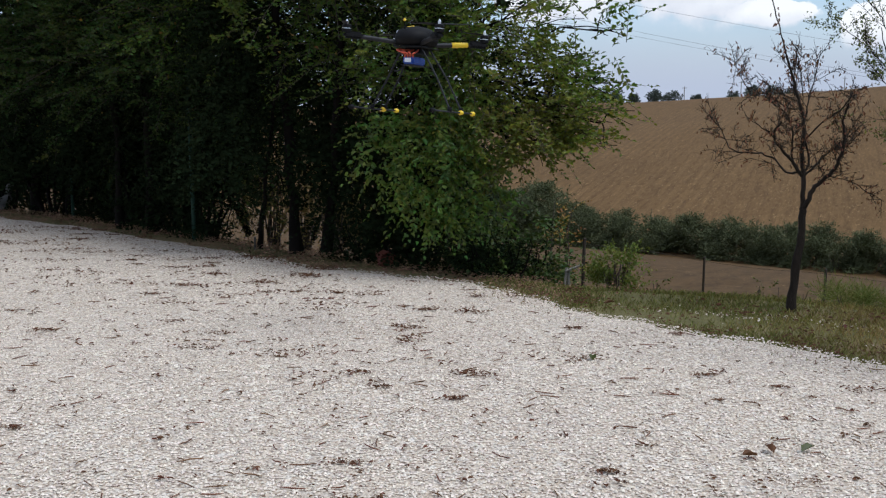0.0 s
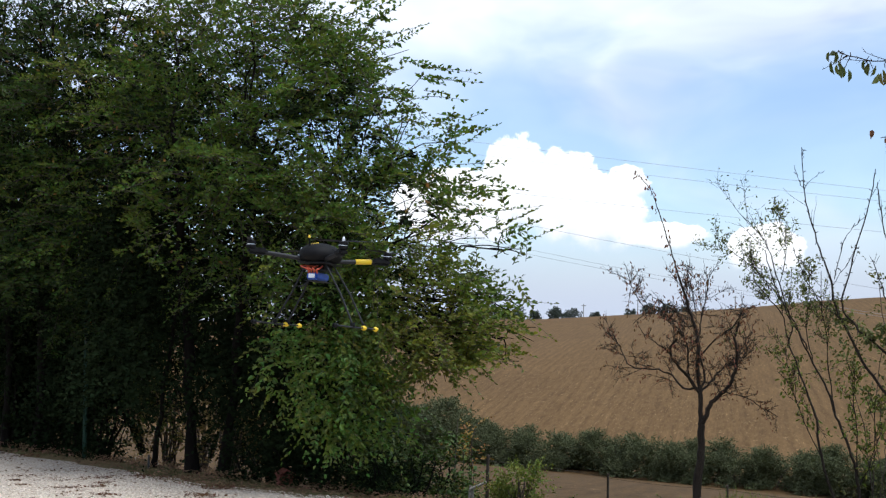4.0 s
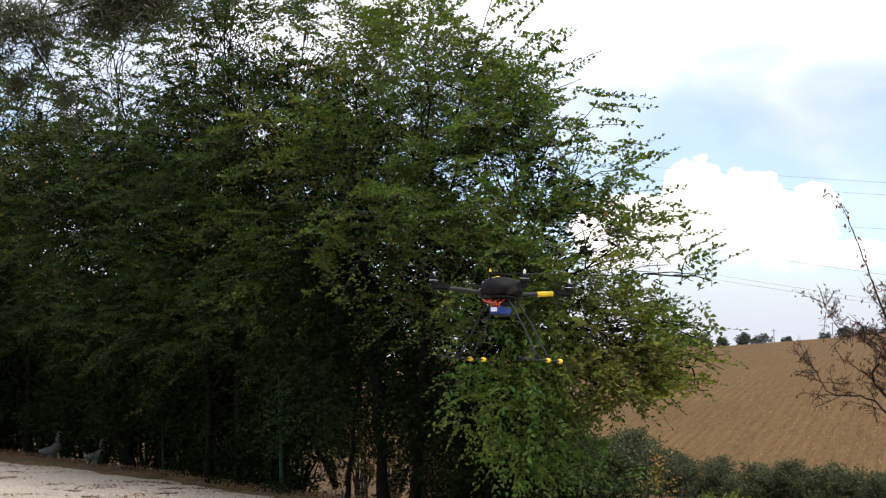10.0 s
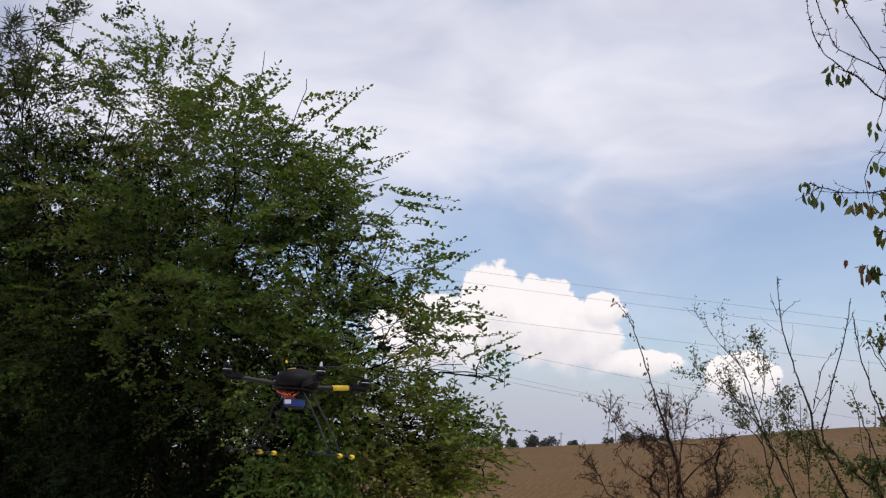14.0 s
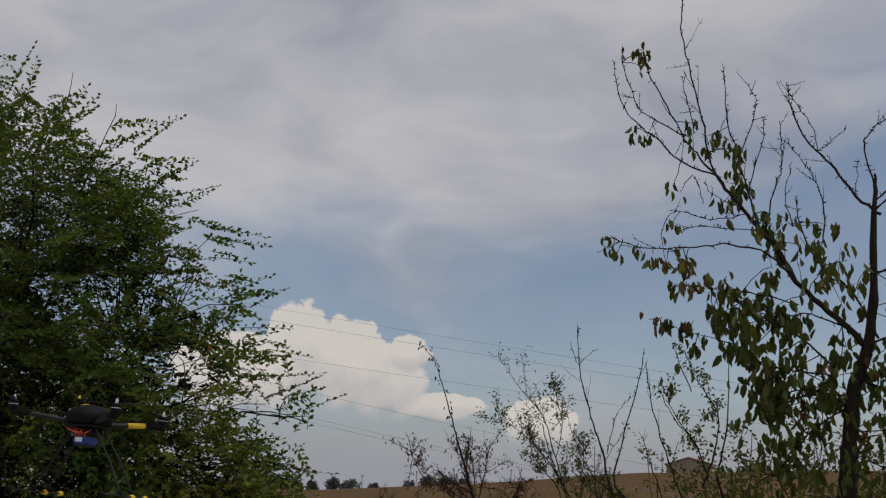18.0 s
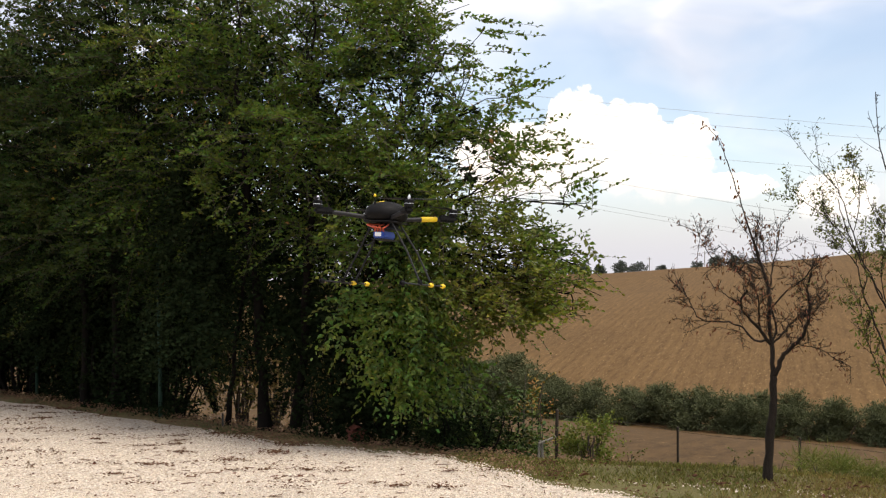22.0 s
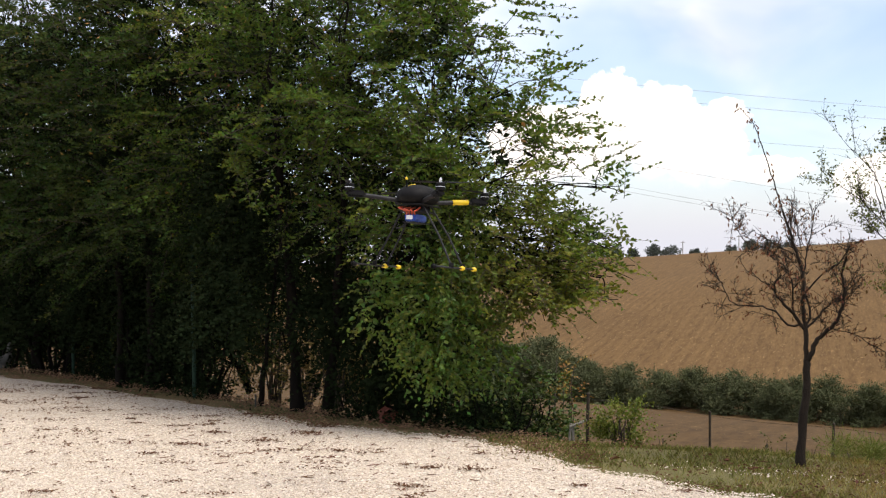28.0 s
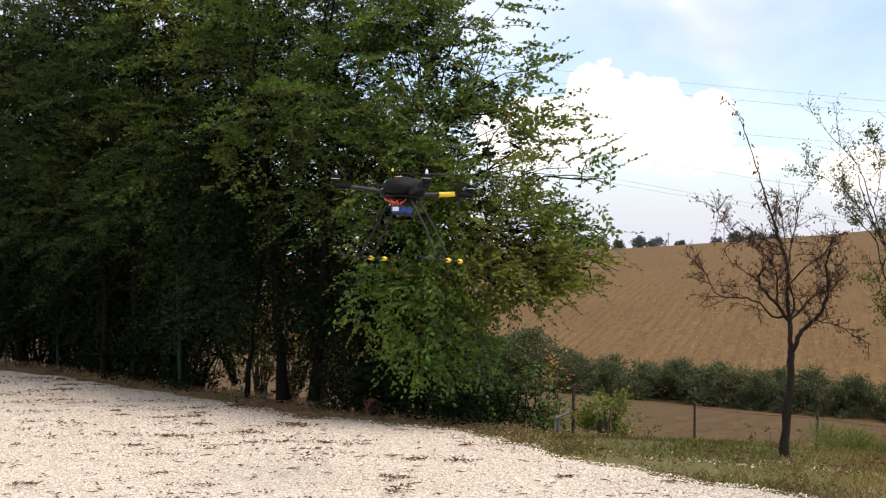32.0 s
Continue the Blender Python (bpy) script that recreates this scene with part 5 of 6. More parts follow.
limb(cherry, ((4.19, 5.47, 2.27), (4.46, 5.36, 2.21), (4.72, 5.25, 2.18), (4.92, 5.18, 2.09)), 0.008, 0.004)
limb(cherry, ((4.17, 5.49, 2.13), (3.96, 5.54, 2.19), (3.77, 5.57, 2.15), (3.64, 5.56, 2.04)), 0.0072, 0.003)
woods = np.concatenate(cherry.ways)


def tassels(name, spots, spread, leaf, material, label=""):
    """Leaves that hang in small bunches from side twigs: place and number of leaves."""
    twigs, base = Tubes(4), []
    for x, y, z, many in spots:
        c = np.array((x, y, z)) - cherry.foot
        near = woods[np.argmin(np.linalg.norm(woods - c - (0, 0, 0.06), axis=1))]
        for _ in range(1 + many // 9):
            way = bend(near, c + rng.normal(0, spread, 3) * (1 if many > 9 else 0.4), rng, 0.06, 5)
            twigs.rod(way, np.linspace(0.0035, 0.002, 5))
            base.extend(way[2:])
            for _ in range(min(many, 9)):
                base.append(way[-1] + rng.normal(0, spread * 0.6, 3))
    tagged(part("side_twig", twigs.mesh("side_twig", BARK_DARK), None, cherry.thing), kind="stuff")
    count = int(sum(s[3] for s in spots) * 1.25)
    hung_leaves(name, np.array(base), count, rng, cherry.thing, material, leaf, 0.46, 1.5, label)


tassels("top_leaf", ((3.17, 6.21, 4.55, 8), (3.20, 6.20, 4.43, 6), (3.16, 6.09, 3.88, 7), (3.05, 6.04, 3.87, 4), (3.20, 5.86, 3.45, 6), (3.32, 5.94, 3.48, 3), (3.25, 5.99, 3.29, 3), (3.31, 5.79, 3.91, 5), (3.32, 5.79, 3.80, 4), (3.64, 6.04, 3.96, 7), (3.54, 5.94, 3.81, 3), (3.58, 5.72, 3.72, 12), (3.61, 5.79, 3.63, 14), (3.74, 5.97, 3.57, 14), (3.70, 5.96, 3.45, 12)), 0.03, (0.055, 0.085), CHERRY_LEAF)
tassels("leaf_spray", ((2.90, 6.15, 3.18, 3), (2.86, 5.96, 3.08, 3), (2.91, 5.98, 3.06, 4), (3.02, 6.01, 3.05, 5), (3.00, 5.74, 3.00, 4), (3.15, 5.88, 3.01, 5), (3.17, 5.74, 2.98, 3), (3.35, 5.92, 3.01, 6), (3.19, 5.64, 2.87, 4), (3.38, 5.81, 2.88, 4)), 0.03, (0.065, 0.095), CHERRY_LEAF)
tassels("hanging_foliage", ((3.63, 6.04, 2.72, 34), (3.56, 5.77, 2.59, 40), (3.56, 6.09, 2.76, 16), (3.50, 6.11, 2.54, 14), (3.55, 5.68, 2.76, 16), (3.82, 5.84, 2.84, 18), (3.76, 5.54, 2.52, 20), (3.95, 5.65, 2.51, 10), (3.71, 5.78, 2.27, 24), (3.72, 5.66, 2.19, 28), (3.84, 5.64, 2.12, 24), (3.89, 5.84, 2.00, 16), (3.91, 5.58, 3.23, 14), (3.80, 5.58, 3.15, 18), (3.83, 5.82, 3.28, 12), (3.99, 5.59, 3.10, 14), (4.20, 5.61, 2.98, 20), (4.11, 5.40, 2.79, 22), (4.03, 5.50, 2.80, 10), (4.03, 5.74, 2.70, 8), (4.08, 5.56, 2.47, 22), (4.18, 5.48, 2.40, 14), (3.94, 5.53, 2.32, 12)), 0.10, (0.065, 0.105), CHERRY_LEAF)
tassels("hanging_foliage", ((4.28, 5.15, 2.87, 16), (4.57, 5.39, 2.82, 20), (4.42, 5.07, 2.83, 16), (4.70, 5.23, 2.89, 14), (4.64, 5.02, 2.78, 14), (4.48, 5.47, 2.65, 20), (4.47, 5.19, 2.54, 24), (4.74, 5.24, 2.53, 24), (4.73, 5.04, 2.55, 14), (4.37, 5.19, 2.33, 24), (4.63, 5.24, 2.28, 24), (4.73, 5.11, 2.28, 20), (4.85, 5.00, 2.35, 16), (4.37, 5.31, 2.06, 24), (4.48, 5.09, 2.00, 24), (4.73, 5.09, 1.97, 20), (4.72, 4.80, 2.06, 14), (4.36, 5.44, 2.21, 16), (4.01, 5.67, 2.06, 24), (3.81, 5.68, 2.09, 20), (4.11, 5.68, 2.35, 10), (3.72, 5.66, 2.32, 12), (4.86, 4.82, 2.70, 8)), 0.11, (0.065, 0.105), CHERRY_LEAF)
tassels("dry_foliage", ((3.21, 6.19, 2.68, 2), (3.16, 6.03, 2.66, 2), (3.42, 6.04, 2.67, 3), (3.47, 5.96, 2.95, 3), (3.33, 6.19, 3.09, 2), (4.05, 5.77, 2.60, 3), (3.83, 5.79, 2.41, 3), (3.72, 5.90, 2.42, 4), (3.92, 5.45, 2.31, 3), (3.96, 5.70, 2.10, 4), (4.22, 5.57, 1.97, 6), (4.20, 5.37, 2.38, 4), (3.01, 6.18, 4.51, 3)), 0.03, (0.05, 0.085), DRY_LEAF, "a few dead red-brown leaves")
tassels("hanging_foliage", [(4.12 + 0.36 * math.cos(a), 5.58 + 0.33 * math.sin(a), z, 18) for a, z in zip(np.arange(34) * 2.4, np.linspace(1.1, 2.25, 34))], 0.13, (0.05, 0.088), CHERRY_LEAF)
hung_leaves("foliage", [p for p in cherry.tips if p[2] < 3.0], 380, rng, cherry.thing, CHERRY_LEAF, (0.055, 0.095), 0.46, 1.3)

# pine whose branch reaches in from the side of the yard
pine = thing("pine_tree", (-8.4, 9.4, 0), "pine tree with long needles and a rough dark trunk", "tree")
wood = Tubes(8)
wood.rod(limb_path(((0, 0, -0.05), (0.05, 0, 2.4), (0.0, 0.1, 4.8), (0.1, 0.1, 7.0)), rng), np.linspace(0.2, 0.06, 13))
part("trunk", wood.mesh("trunk", BARK), BARK, pine)
ends = []
for points in (((0.0, 0.05, 4.0), (1.8, 0.0, 4.35), (3.5, 0.0, 4.66), (4.2, 0.25, 4.88), (4.8, 0.5, 5.2)), ((0.0, 0.05, 4.9), (1.8, 1.2, 5.4), (3.6, 2.0, 6.1)), ((0.0, 0.0, 4.4), (-1.5, 0.5, 4.8), (-2.6, 0.8, 5.0)),
               ((0, 0, 4.0), (0.8, -1.4, 4.5), (1.4, -2.6, 4.7)), ((0, 0, 5.4), (0.9, -0.6, 6.2), (1.5, -0.8, 6.8)), ((0, 0, 5.2), (-0.8, 1.4, 5.9), (-1.2, 2.2, 6.3))):
    tubes = Tubes(6)
    path = limb_path(points, rng)
    tubes.rod(path, np.linspace(0.032, 0.008, len(path)))
    found = []
    grow(tubes, path, 0.008, rng, 2, found, 0.6, 8, 0.3, 0.25)
    part("branch", tubes.mesh("branch", BARK), BARK, pine)
    ends.extend(found)
ends = np.asarray(ends)
many = 34000
base = ends[rng.integers(0, len(ends), many)] + rng.normal(0, 0.03, (many, 3))
tuft = np.concatenate([rng.normal(0, 1, (9000, 3)) * (0.22, 0.2, 0.16) + (4.65, 0.45, 5.12), rng.normal(0, 1, (2500, 3)) * (0.3, 0.2, 0.1) + (3.7, 0.1, 4.7)])
base[:len(tuft)] = tuft
needle = rng.uniform(0.09, 0.15, many)
verts, faces = leaf_arrays(base, rng.normal(0, 1, (many, 3)) + (0, 0, 0.5), rng.normal(0, 1, (many, 3)), needle, needle * 0.045)
tagged(part("needle_mass", flat_mesh("needle_mass", verts, faces, PINE_LEAF), None, pine), kind="stuff")


# ---- small built things ----
def smooth_block(size, bevel=0.01, centre=(0, 0, 0)):
    bm = bmesh.new()
    bmesh.ops.create_cube(bm, size=1.0)
    bmesh.ops.scale(bm, vec=size, verts=bm.verts)
    bmesh.ops.bevel(bm, geom=bm.edges[:], offset=bevel, segments=2, affect="EDGES")
    bmesh.ops.translate(bm, vec=centre, verts=bm.verts)
    return bm


def turned(profile, sides=24, centre=(0, 0, 0)):
    """A round thing from its profile of (radius, height)."""
    bm = bmesh.new()
    rings = []
    for r, h in profile:
        rings.append([bm.verts.new((centre[0] + r * math.cos(2 * math.pi * k / sides), centre[1] + r * math.sin(2 * math.pi * k / sides), centre[2] + h)) for k in range(sides)])
    for a, b in zip(rings, rings[1:]):
        for k in range(sides):
            bm.faces.new((a[k], a[(k + 1) % sides], b[(k + 1) % sides], b[k]))
    bm.faces.new(rings[0][::-1])
    bm.faces.new(rings[-1])
    return bm


CONCRETE = surface("grey_concrete", (0.15, 0.14, 0.115), (0.25, 0.235, 0.20), 14.0, 0.9, 0.5, 90.0, second=(0.14, 0.135, 0.105))
# Terracotta and pale stone toned down: the trees' shade is put into their colour
TERRACOTTA = surface("terracotta", (0.12, 0.045, 0.026), (0.20, 0.08, 0.045), 12.0, 0.85, 0.3, 70.0)
WHITE_STONE = surface("shade_toned_pale_stone", (0.045, 0.044, 0.041), (0.095, 0.092, 0.086), 9.0, 0.85, 0.4, 60.0)
GREEN_METAL = surface("green_coated_post", (0.014, 0.034, 0.024), (0.028, 0.055, 0.038), 9.0, 0.7, shine=0.1)
RUSTY = surface("dark_rusty_post", (0.02, 0.017, 0.014), (0.05, 0.038, 0.028), 20.0, 0.8, 0.3, 90.0, shine=0.15)
GREY_WOOD = surface("grey_weathered_wood", (0.13, 0.12, 0.10), (0.25, 0.23, 0.20), 8.0, 0.85, 0.5, 60.0, stretch=(1, 1, 0.2))
RED_WOOD = surface("red_painted_wood", (0.085, 0.018, 0.010), (0.15, 0.034, 0.018), 10.0, 0.7, 0.3, 60.0)
PLASTER = surface("ochre_plaster", (0.28, 0.23, 0.165), (0.40, 0.33, 0.24), 0.6, 0.9)
ROOF_TILE = surface("clay_roof", (0.24, 0.13, 0.085), (0.36, 0.21, 0.14), 1.2, 0.9, 0.5, 6.0)
DARK_GLASS = surface("dark_window", (0.02, 0.025, 0.03), (0.05, 0.055, 0.06), 1.0, 0.15)
CABLE = surface("weathered_cable", (0.26, 0.26, 0.28), (0.36, 0.36, 0.38), 2.0, 0.6)

# fence posts along the trees
for x, y in ((-2.9, 12.5), (-5.35, 15.6), (-7.75, 18.75)):
    post = thing("fence_post", (x, y, 0), "slim green metal fence post in front of the trees", "fence post", "green fence posts")
    part("post", rod_mesh("post", ((0, 0, -0.1), (-0.008, 0, 1.0), (-0.02, 0.01, 2.0)), 0.024, GREEN_METAL), None, post)
    part("cap", turned(((0.027, 0.0), (0.027, 0.02), (0.012, 0.03)), 12, (-0.02, 0.01, 1.995)), GREEN_METAL, post)
# dark stakes down the bank
for x, y, top in ((1.25, 9.62, 0.36), (3.33, 13.66, -0.40), (4.4, 12.3, -0.35), (6.4, 11.2, -0.4)):
    z = float(height(x, y))
    stake = thing("fence_stake", (x, y, z), "thin dark metal fence stake on the bank", "fence post", "dark fence stakes")
    part("shaft", rod_mesh("shaft", ((0, 0, -0.1), (0.004, 0, (top - z) * 0.5), (0.012, 0, top - z)), 0.016, RUSTY, 6), None, stake)
    part("tip", turned(((0.018, 0.0), (0.018, 0.012), (0.006, 0.022)), 8, (0.012, 0, top - z - 0.004)), RUSTY, stake)
wire = new("fence_wire", rod_mesh("fence_wire", limb_path(((1.26, 9.62, 0.32), (2.3, 11.55, -0.03), (3.34, 13.66, -0.44), (3.9, 13.0, -0.44), (4.41, 12.3, -0.39), (5.4, 11.75, -0.46), (6.41, 11.2, -0.44)), None), 0.0022, RUSTY, 5))
tagged(wire, "thin dark wire strung between the fence stakes", "wire")
# grey timber brace at the fence's corner
zb = float(height(1.12, 9.66))
brace = thing("fence_brace", (1.12, 9.66, zb), "grey weathered timber brace at the fence corner", "fence")
part("post", rod_mesh("post", ((0.015, 0.0, -0.1), (0.005, 0.0, 0.08 - zb)), 0.014, GREY_WOOD, 8), None, brace)
part("strut", rod_mesh("strut", ((-0.06, -0.02, -0.06), (-0.03, -0.01, 0.05), (-0.01, 0.0, 0.10 - zb)), 0.012, GREY_WOOD, 8), None, brace)
part("rail", rod_mesh("rail", ((-0.02, -0.02, 0.07 - zb), (0.13, -0.045, 0.135 - zb)), 0.012, GREY_WOOD, 8), None, brace)
# short pale stake
peg = thing("marker_peg", (-2.05, 11.65, 0), "short pale wooden peg at the gravel's edge", "peg")
part("shaft", rod_mesh("shaft", ((0, 0, -0.05), (0.0, 0.0, 0.13)), 0.011, WHITE_STONE, 8), None, peg)
part("head", turned(((0.012, 0.0), (0.009, 0.01), (0.003, 0.014)), 8, (0, 0, 0.129)), WHITE_STONE, peg)

# round concrete cover in the grass
cover = thing("drain_cover", (3.58, 7.18, float(height(3.58, 7.18)) - 0.04), "round grey concrete drain cover in the grass", "drain cover")
part("ring", turned(((0.225, 0.0), (0.225, 0.05), (0.218, 0.06), (0.165, 0.06), (0.16, 0.045), (0.05, 0.045)), 32), CONCRETE, cover)
part("lid", turned(((0.15, 0.045), (0.15, 0.066), (0.145, 0.072), (0.02, 0.074)), 32), CONCRETE, cover)
part("lift_ring", rod_mesh("lift_ring", [(0.03 * math.cos(a), 0.03 * math.sin(a), 0.083) for a in np.linspace(0, 6.28, 13)], 0.005, RUSTY, 6), None, cover)

# garden figures of geese, lamp column, small red house
def goose(place, turn, size):
    path = limb_path(((-0.20, 0, 0.13), (-0.10, 0, 0.12), (0.02, 0, 0.13), (0.10, 0, 0.20), (0.11, 0, 0.30), (0.10, 0, 0.38), (0.14, 0, 0.42), (0.21, 0, 0.405)), rng)
    t = np.linspace(0, 1, len(path))
    radii = np.interp(t, (0, 0.12, 0.3, 0.45, 0.58, 0.72, 0.86, 0.93, 1.0), (0.012, 0.06, 0.088, 0.075, 0.046, 0.034, 0.036, 0.02, 0.006))
    tubes = Tubes(14)
    tubes.rod(path, radii)
    tubes.rod(((0, 0, 0.12), (0, 0, 0.05), (0, 0, 0.0)), (0.06, 0.07, 0.085))
    mesh = tubes.mesh("goose_statue", WHITE_STONE)
    ob = new("goose_statue", mesh)
    ob.matrix_world = pose(*place, 0, 0, turn) @ Matrix.Scale(size, 4)
    return tagged(ob, "pale stone garden goose standing under trees, coloured dark for shade", "statue", "garden geese")


goose((-7.75, 17.2, 0), 15, 1.0)
goose((-6.65, 16.3, 0), 20, 0.85)
column = thing("garden_column", (-9.45, 18.1, 0), "pale stone column on a terracotta pot base", "garden ornament")
part("base", turned(((0.12, 0.0), (0.14, 0.05), (0.15, 0.24), (0.165, 0.26), (0.165, 0.30), (0.12, 0.305)), 24), TERRACOTTA, column)
part("shaft", turned(((0.075, 0.30), (0.07, 0.36), (0.065, 0.72), (0.085, 0.76)), 20), WHITE_STONE, column)
part("cap", turned(((0.15, 0.76), (0.16, 0.80), (0.05, 0.90), (0.01, 0.91)), 20), RUSTY, column)

hut = thing("little_house", (-0.57, 10.45, 0.0), "small red wooden birdhouse on the ground under boughs", "birdhouse", turn=25)
part("wall", smooth_block((0.24, 0.2, 0.18), 0.006, (0, 0, 0.09)), RED_WOOD, hut)
roof = bmesh.new()
for x0, x1 in ((-0.15, 0.0), (0.15, 0.0)):
    corner = [roof.verts.new(p) for p in ((x0, -0.13, 0.165), (x1, -0.13, 0.255), (x1, 0.13, 0.255), (x0, 0.13, 0.165), (x0, -0.13, 0.18), (x1, -0.13, 0.272), (x1, 0.13, 0.272), (x0, 0.13, 0.18))]
    for f in ((0, 1, 2, 3), (4, 5, 6, 7), (0, 1, 5, 4), (1, 2, 6, 5), (2, 3, 7, 6), (3, 0, 4, 7)):
        roof.faces.new([corner[k] for k in f])
bmesh.ops.recalc_face_normals(roof, faces=roof.faces)
part("roof", roof, RED_WOOD, hut)
hut.scale = (0.56, 0.56, 0.56)
part("opening", turned(((0.032, 0.0), (0.032, 0.006), (0.02, 0.007)), 16), RUSTY, hut).matrix_local = pose(0, -0.1, 0.1, 90, 0, 0)

# house, masts and cables far off
spot = heading_vec(29.45, 0) * 316
far_house = thing("farmhouse", (spot.x, spot.y, float(height(spot.x, spot.y)) - 0.6), "ochre plastered farmhouse with a low clay roof", "house", turn=-40)
body = bmesh.new()
outline = ((-6.2, 0), (6.2, 0), (6.2, 4.2), (0, 6.0), (-6.2, 4.2))
front, back = [body.verts.new((x, -4, z)) for x, z in outline], [body.verts.new((x, 4, z)) for x, z in outline]
body.faces.new(front)
body.faces.new(back[::-1])
for k in range(5):
    body.faces.new((front[k], front[(k + 1) % 5], back[(k + 1) % 5], back[k]))
bmesh.ops.recalc_face_normals(body, faces=body.faces)
part("wall", body, PLASTER, far_house)
for side in (-1, 1):
    slab = smooth_block((6.9, 8.9, 0.22), 0.03)
    ob = part("roof_slope", slab, ROOF_TILE, far_house)
    ob.matrix_local = pose(side * 3.2, 0, 5.22, 0, side * 16.2, 0)
for x, z in ((-4, 2.2), (-1.3, 2.2), (1.5, 2.2), (4.2, 2.2)):
    window = part("window", smooth_block((0.95, 0.16, 1.25), 0.02, (x, -4.0, z)), DARK_GLASS, far_house)
    part("window_frame", smooth_block((1.15, 0.10, 0.12), 0.01, (x, -4.08, z - 0.7)), WHITE_STONE, window)
part("chimney", smooth_block((0.6, 0.6, 1.3), 0.03, (2.0, 1.0, 6.1)), PLASTER, far_house)
for az, tall in ((15.4, 5.0), (20.3, 4.6), (28.0, 6.5), (12.6, 4.2)):
    p = heading_vec(az, 0) * 305
    mast = thing("utility_pole", (p.x, p.y, float(height(p.x, p.y))), "slim utility pole on the brow of the hill", "utility pole", "utility poles on the hill")
    part("pole", rod_mesh("pole", ((0, 0, -0.3), (0, 0, tall * 0.5), (0.05, 0, tall)), 0.11, GREY_WOOD, 8), None, mast)
    part("crossarm", smooth_block((1.3, 0.12, 0.12), 0.01, (0.05, 0, tall - 0.4)), GREY_WOOD, mast)
for a, b in (((12.68, 8.5), (30.59, 5.79)), ((15.98, 7.42), (30.78, 5.27)), ((15.19, 5.81), (28.86, 4.08)), ((12.11, 4.39), (20.86, 2.66)), ((12.13, 3.09), (20.0, 1.54)), ((12.13, 2.85), (20.0, 1.36))):
    p = np.array(heading_vec(*a) * 150) + (0, 0, 1.6)
    q = np.array(heading_vec(*b) * 138) + (0, 0, 1.6)
    t = np.linspace(-1.6, 2.6, 30)[:, None]
    path = p + (q - p) * t
    path[:, 2:] += 0.25 * (t - 0.0) * (t - 1.0)
    cable = new("power_cable", rod_mesh("power_cable", path, 0.019, CABLE, 5))
    tagged(cable, "thin grey overhead power cable across the sky", "cable", "overhead cables")


# ---- drone ----
BLACK = surface("matt_black_shell", (0.004, 0.004, 0.0045), (0.009, 0.009, 0.010), 20.0, 0.6, 0.1, 160.0, shine=0.12)
CARBON = surface("carbon_tube", (0.011, 0.011, 0.012), (0.028, 0.028, 0.031), 60.0, 0.45, shine=0.15)
YELLOW = surface("yellow_plastic", (0.62, 0.42, 0.01), (0.75, 0.52, 0.02), 20.0, 0.45)
BLUE = surface("blue_battery_wrap", (0.01, 0.05, 0.30), (0.02, 0.08, 0.42), 16.0, 0.35)
RED_WIRE = surface("red_wire", (0.35, 0.04, 0.02), (0.55, 0.10, 0.04), 40.0, 0.45)
SILVER = surface("bright_metal", (0.62, 0.62, 0.64), (0.78, 0.78, 0.80), 40.0, 0.3, metal=1.0)
LABEL = surface("white_label", (0.66, 0.68, 0.70), (0.78, 0.80, 0.82), 30.0, 0.5)

drone = new("drone")
tagged(drone, "black four-rotor drone hovering, with yellow-tipped landing skids", "drone")
shell = turned(((0.10, -0.045), (0.13, -0.03), (0.142, -0.005), (0.14, 0.02), (0.125, 0.045), (0.095, 0.064), (0.05, 0.076), (0.012, 0.08)), 32)
bmesh.ops.scale(shell, vec=(0.92, 1.12, 1.0), verts=shell.verts)
shell_ob = part("shell", shell, BLACK, drone, smooth=True)
patch = turned(((0.045, 0.0), (0.045, 0.006), (0.02, 0.009)), 20)
bmesh.ops.scale(patch, vec=(0.7, 1.3, 1.0), verts=patch.verts)
part("top_patch", patch, YELLOW, shell_ob, "yellow patch on the shell").matrix_local = pose(-0.03, -0.05, 0.066, 14, -10, 10)
for k in range(4):
    part("vent", smooth_block((0.006, 0.035, 0.006), 0.002), CARBON, shell_ob).matrix_local = pose(0.07 + 0.012 * k, -0.06, 0.052 - 0.006 * k, 15, 30, -35)
part("frame_plate", smooth_block((0.20, 0.24, 0.006), 0.002, (0, 0, -0.052)), CARBON, drone)
part("lower_plate", smooth_block((0.16, 0.22, 0.005), 0.002, (0, 0, -0.095)), CARBON, drone)
part("electronics_box", smooth_block((0.11, 0.13, 0.038), 0.006, (0, 0.01, -0.074)), BLACK, drone)
battery = part("battery", smooth_block((0.075, 0.165, 0.048), 0.008, (0, -0.02, -0.136)), BLUE, drone, "blue battery pack")
part("label", smooth_block((0.045, 0.004, 0.026), 0.0015, (0.0, -0.1035, -0.135)), LABEL, battery, "white label on the battery")
part("battery_tray", smooth_block((0.10, 0.20, 0.005), 0.002, (0, -0.01, -0.165)), CARBON, drone)
for k in range(4):
    a = -0.05 + 0.033 * k
    path = limb_path(((a, -0.06, -0.07), (a * 1.3 - 0.01, -0.115, -0.075 - 0.006 * k), (a * 0.6 + 0.015, -0.122, -0.098), (0.02 * (k - 1.5), -0.09, -0.118)), rng)
    part("wire", rod_mesh("wire", path, 0.0055, RED_WIRE, 6), None, drone, "red power wire")
part("plug_lead", rod_mesh("plug_lead", limb_path(((-0.03, -0.08, -0.165), (-0.06, -0.10, -0.20), (-0.085, -0.12, -0.205)), rng), 0.006, CARBON, 6), None, drone)
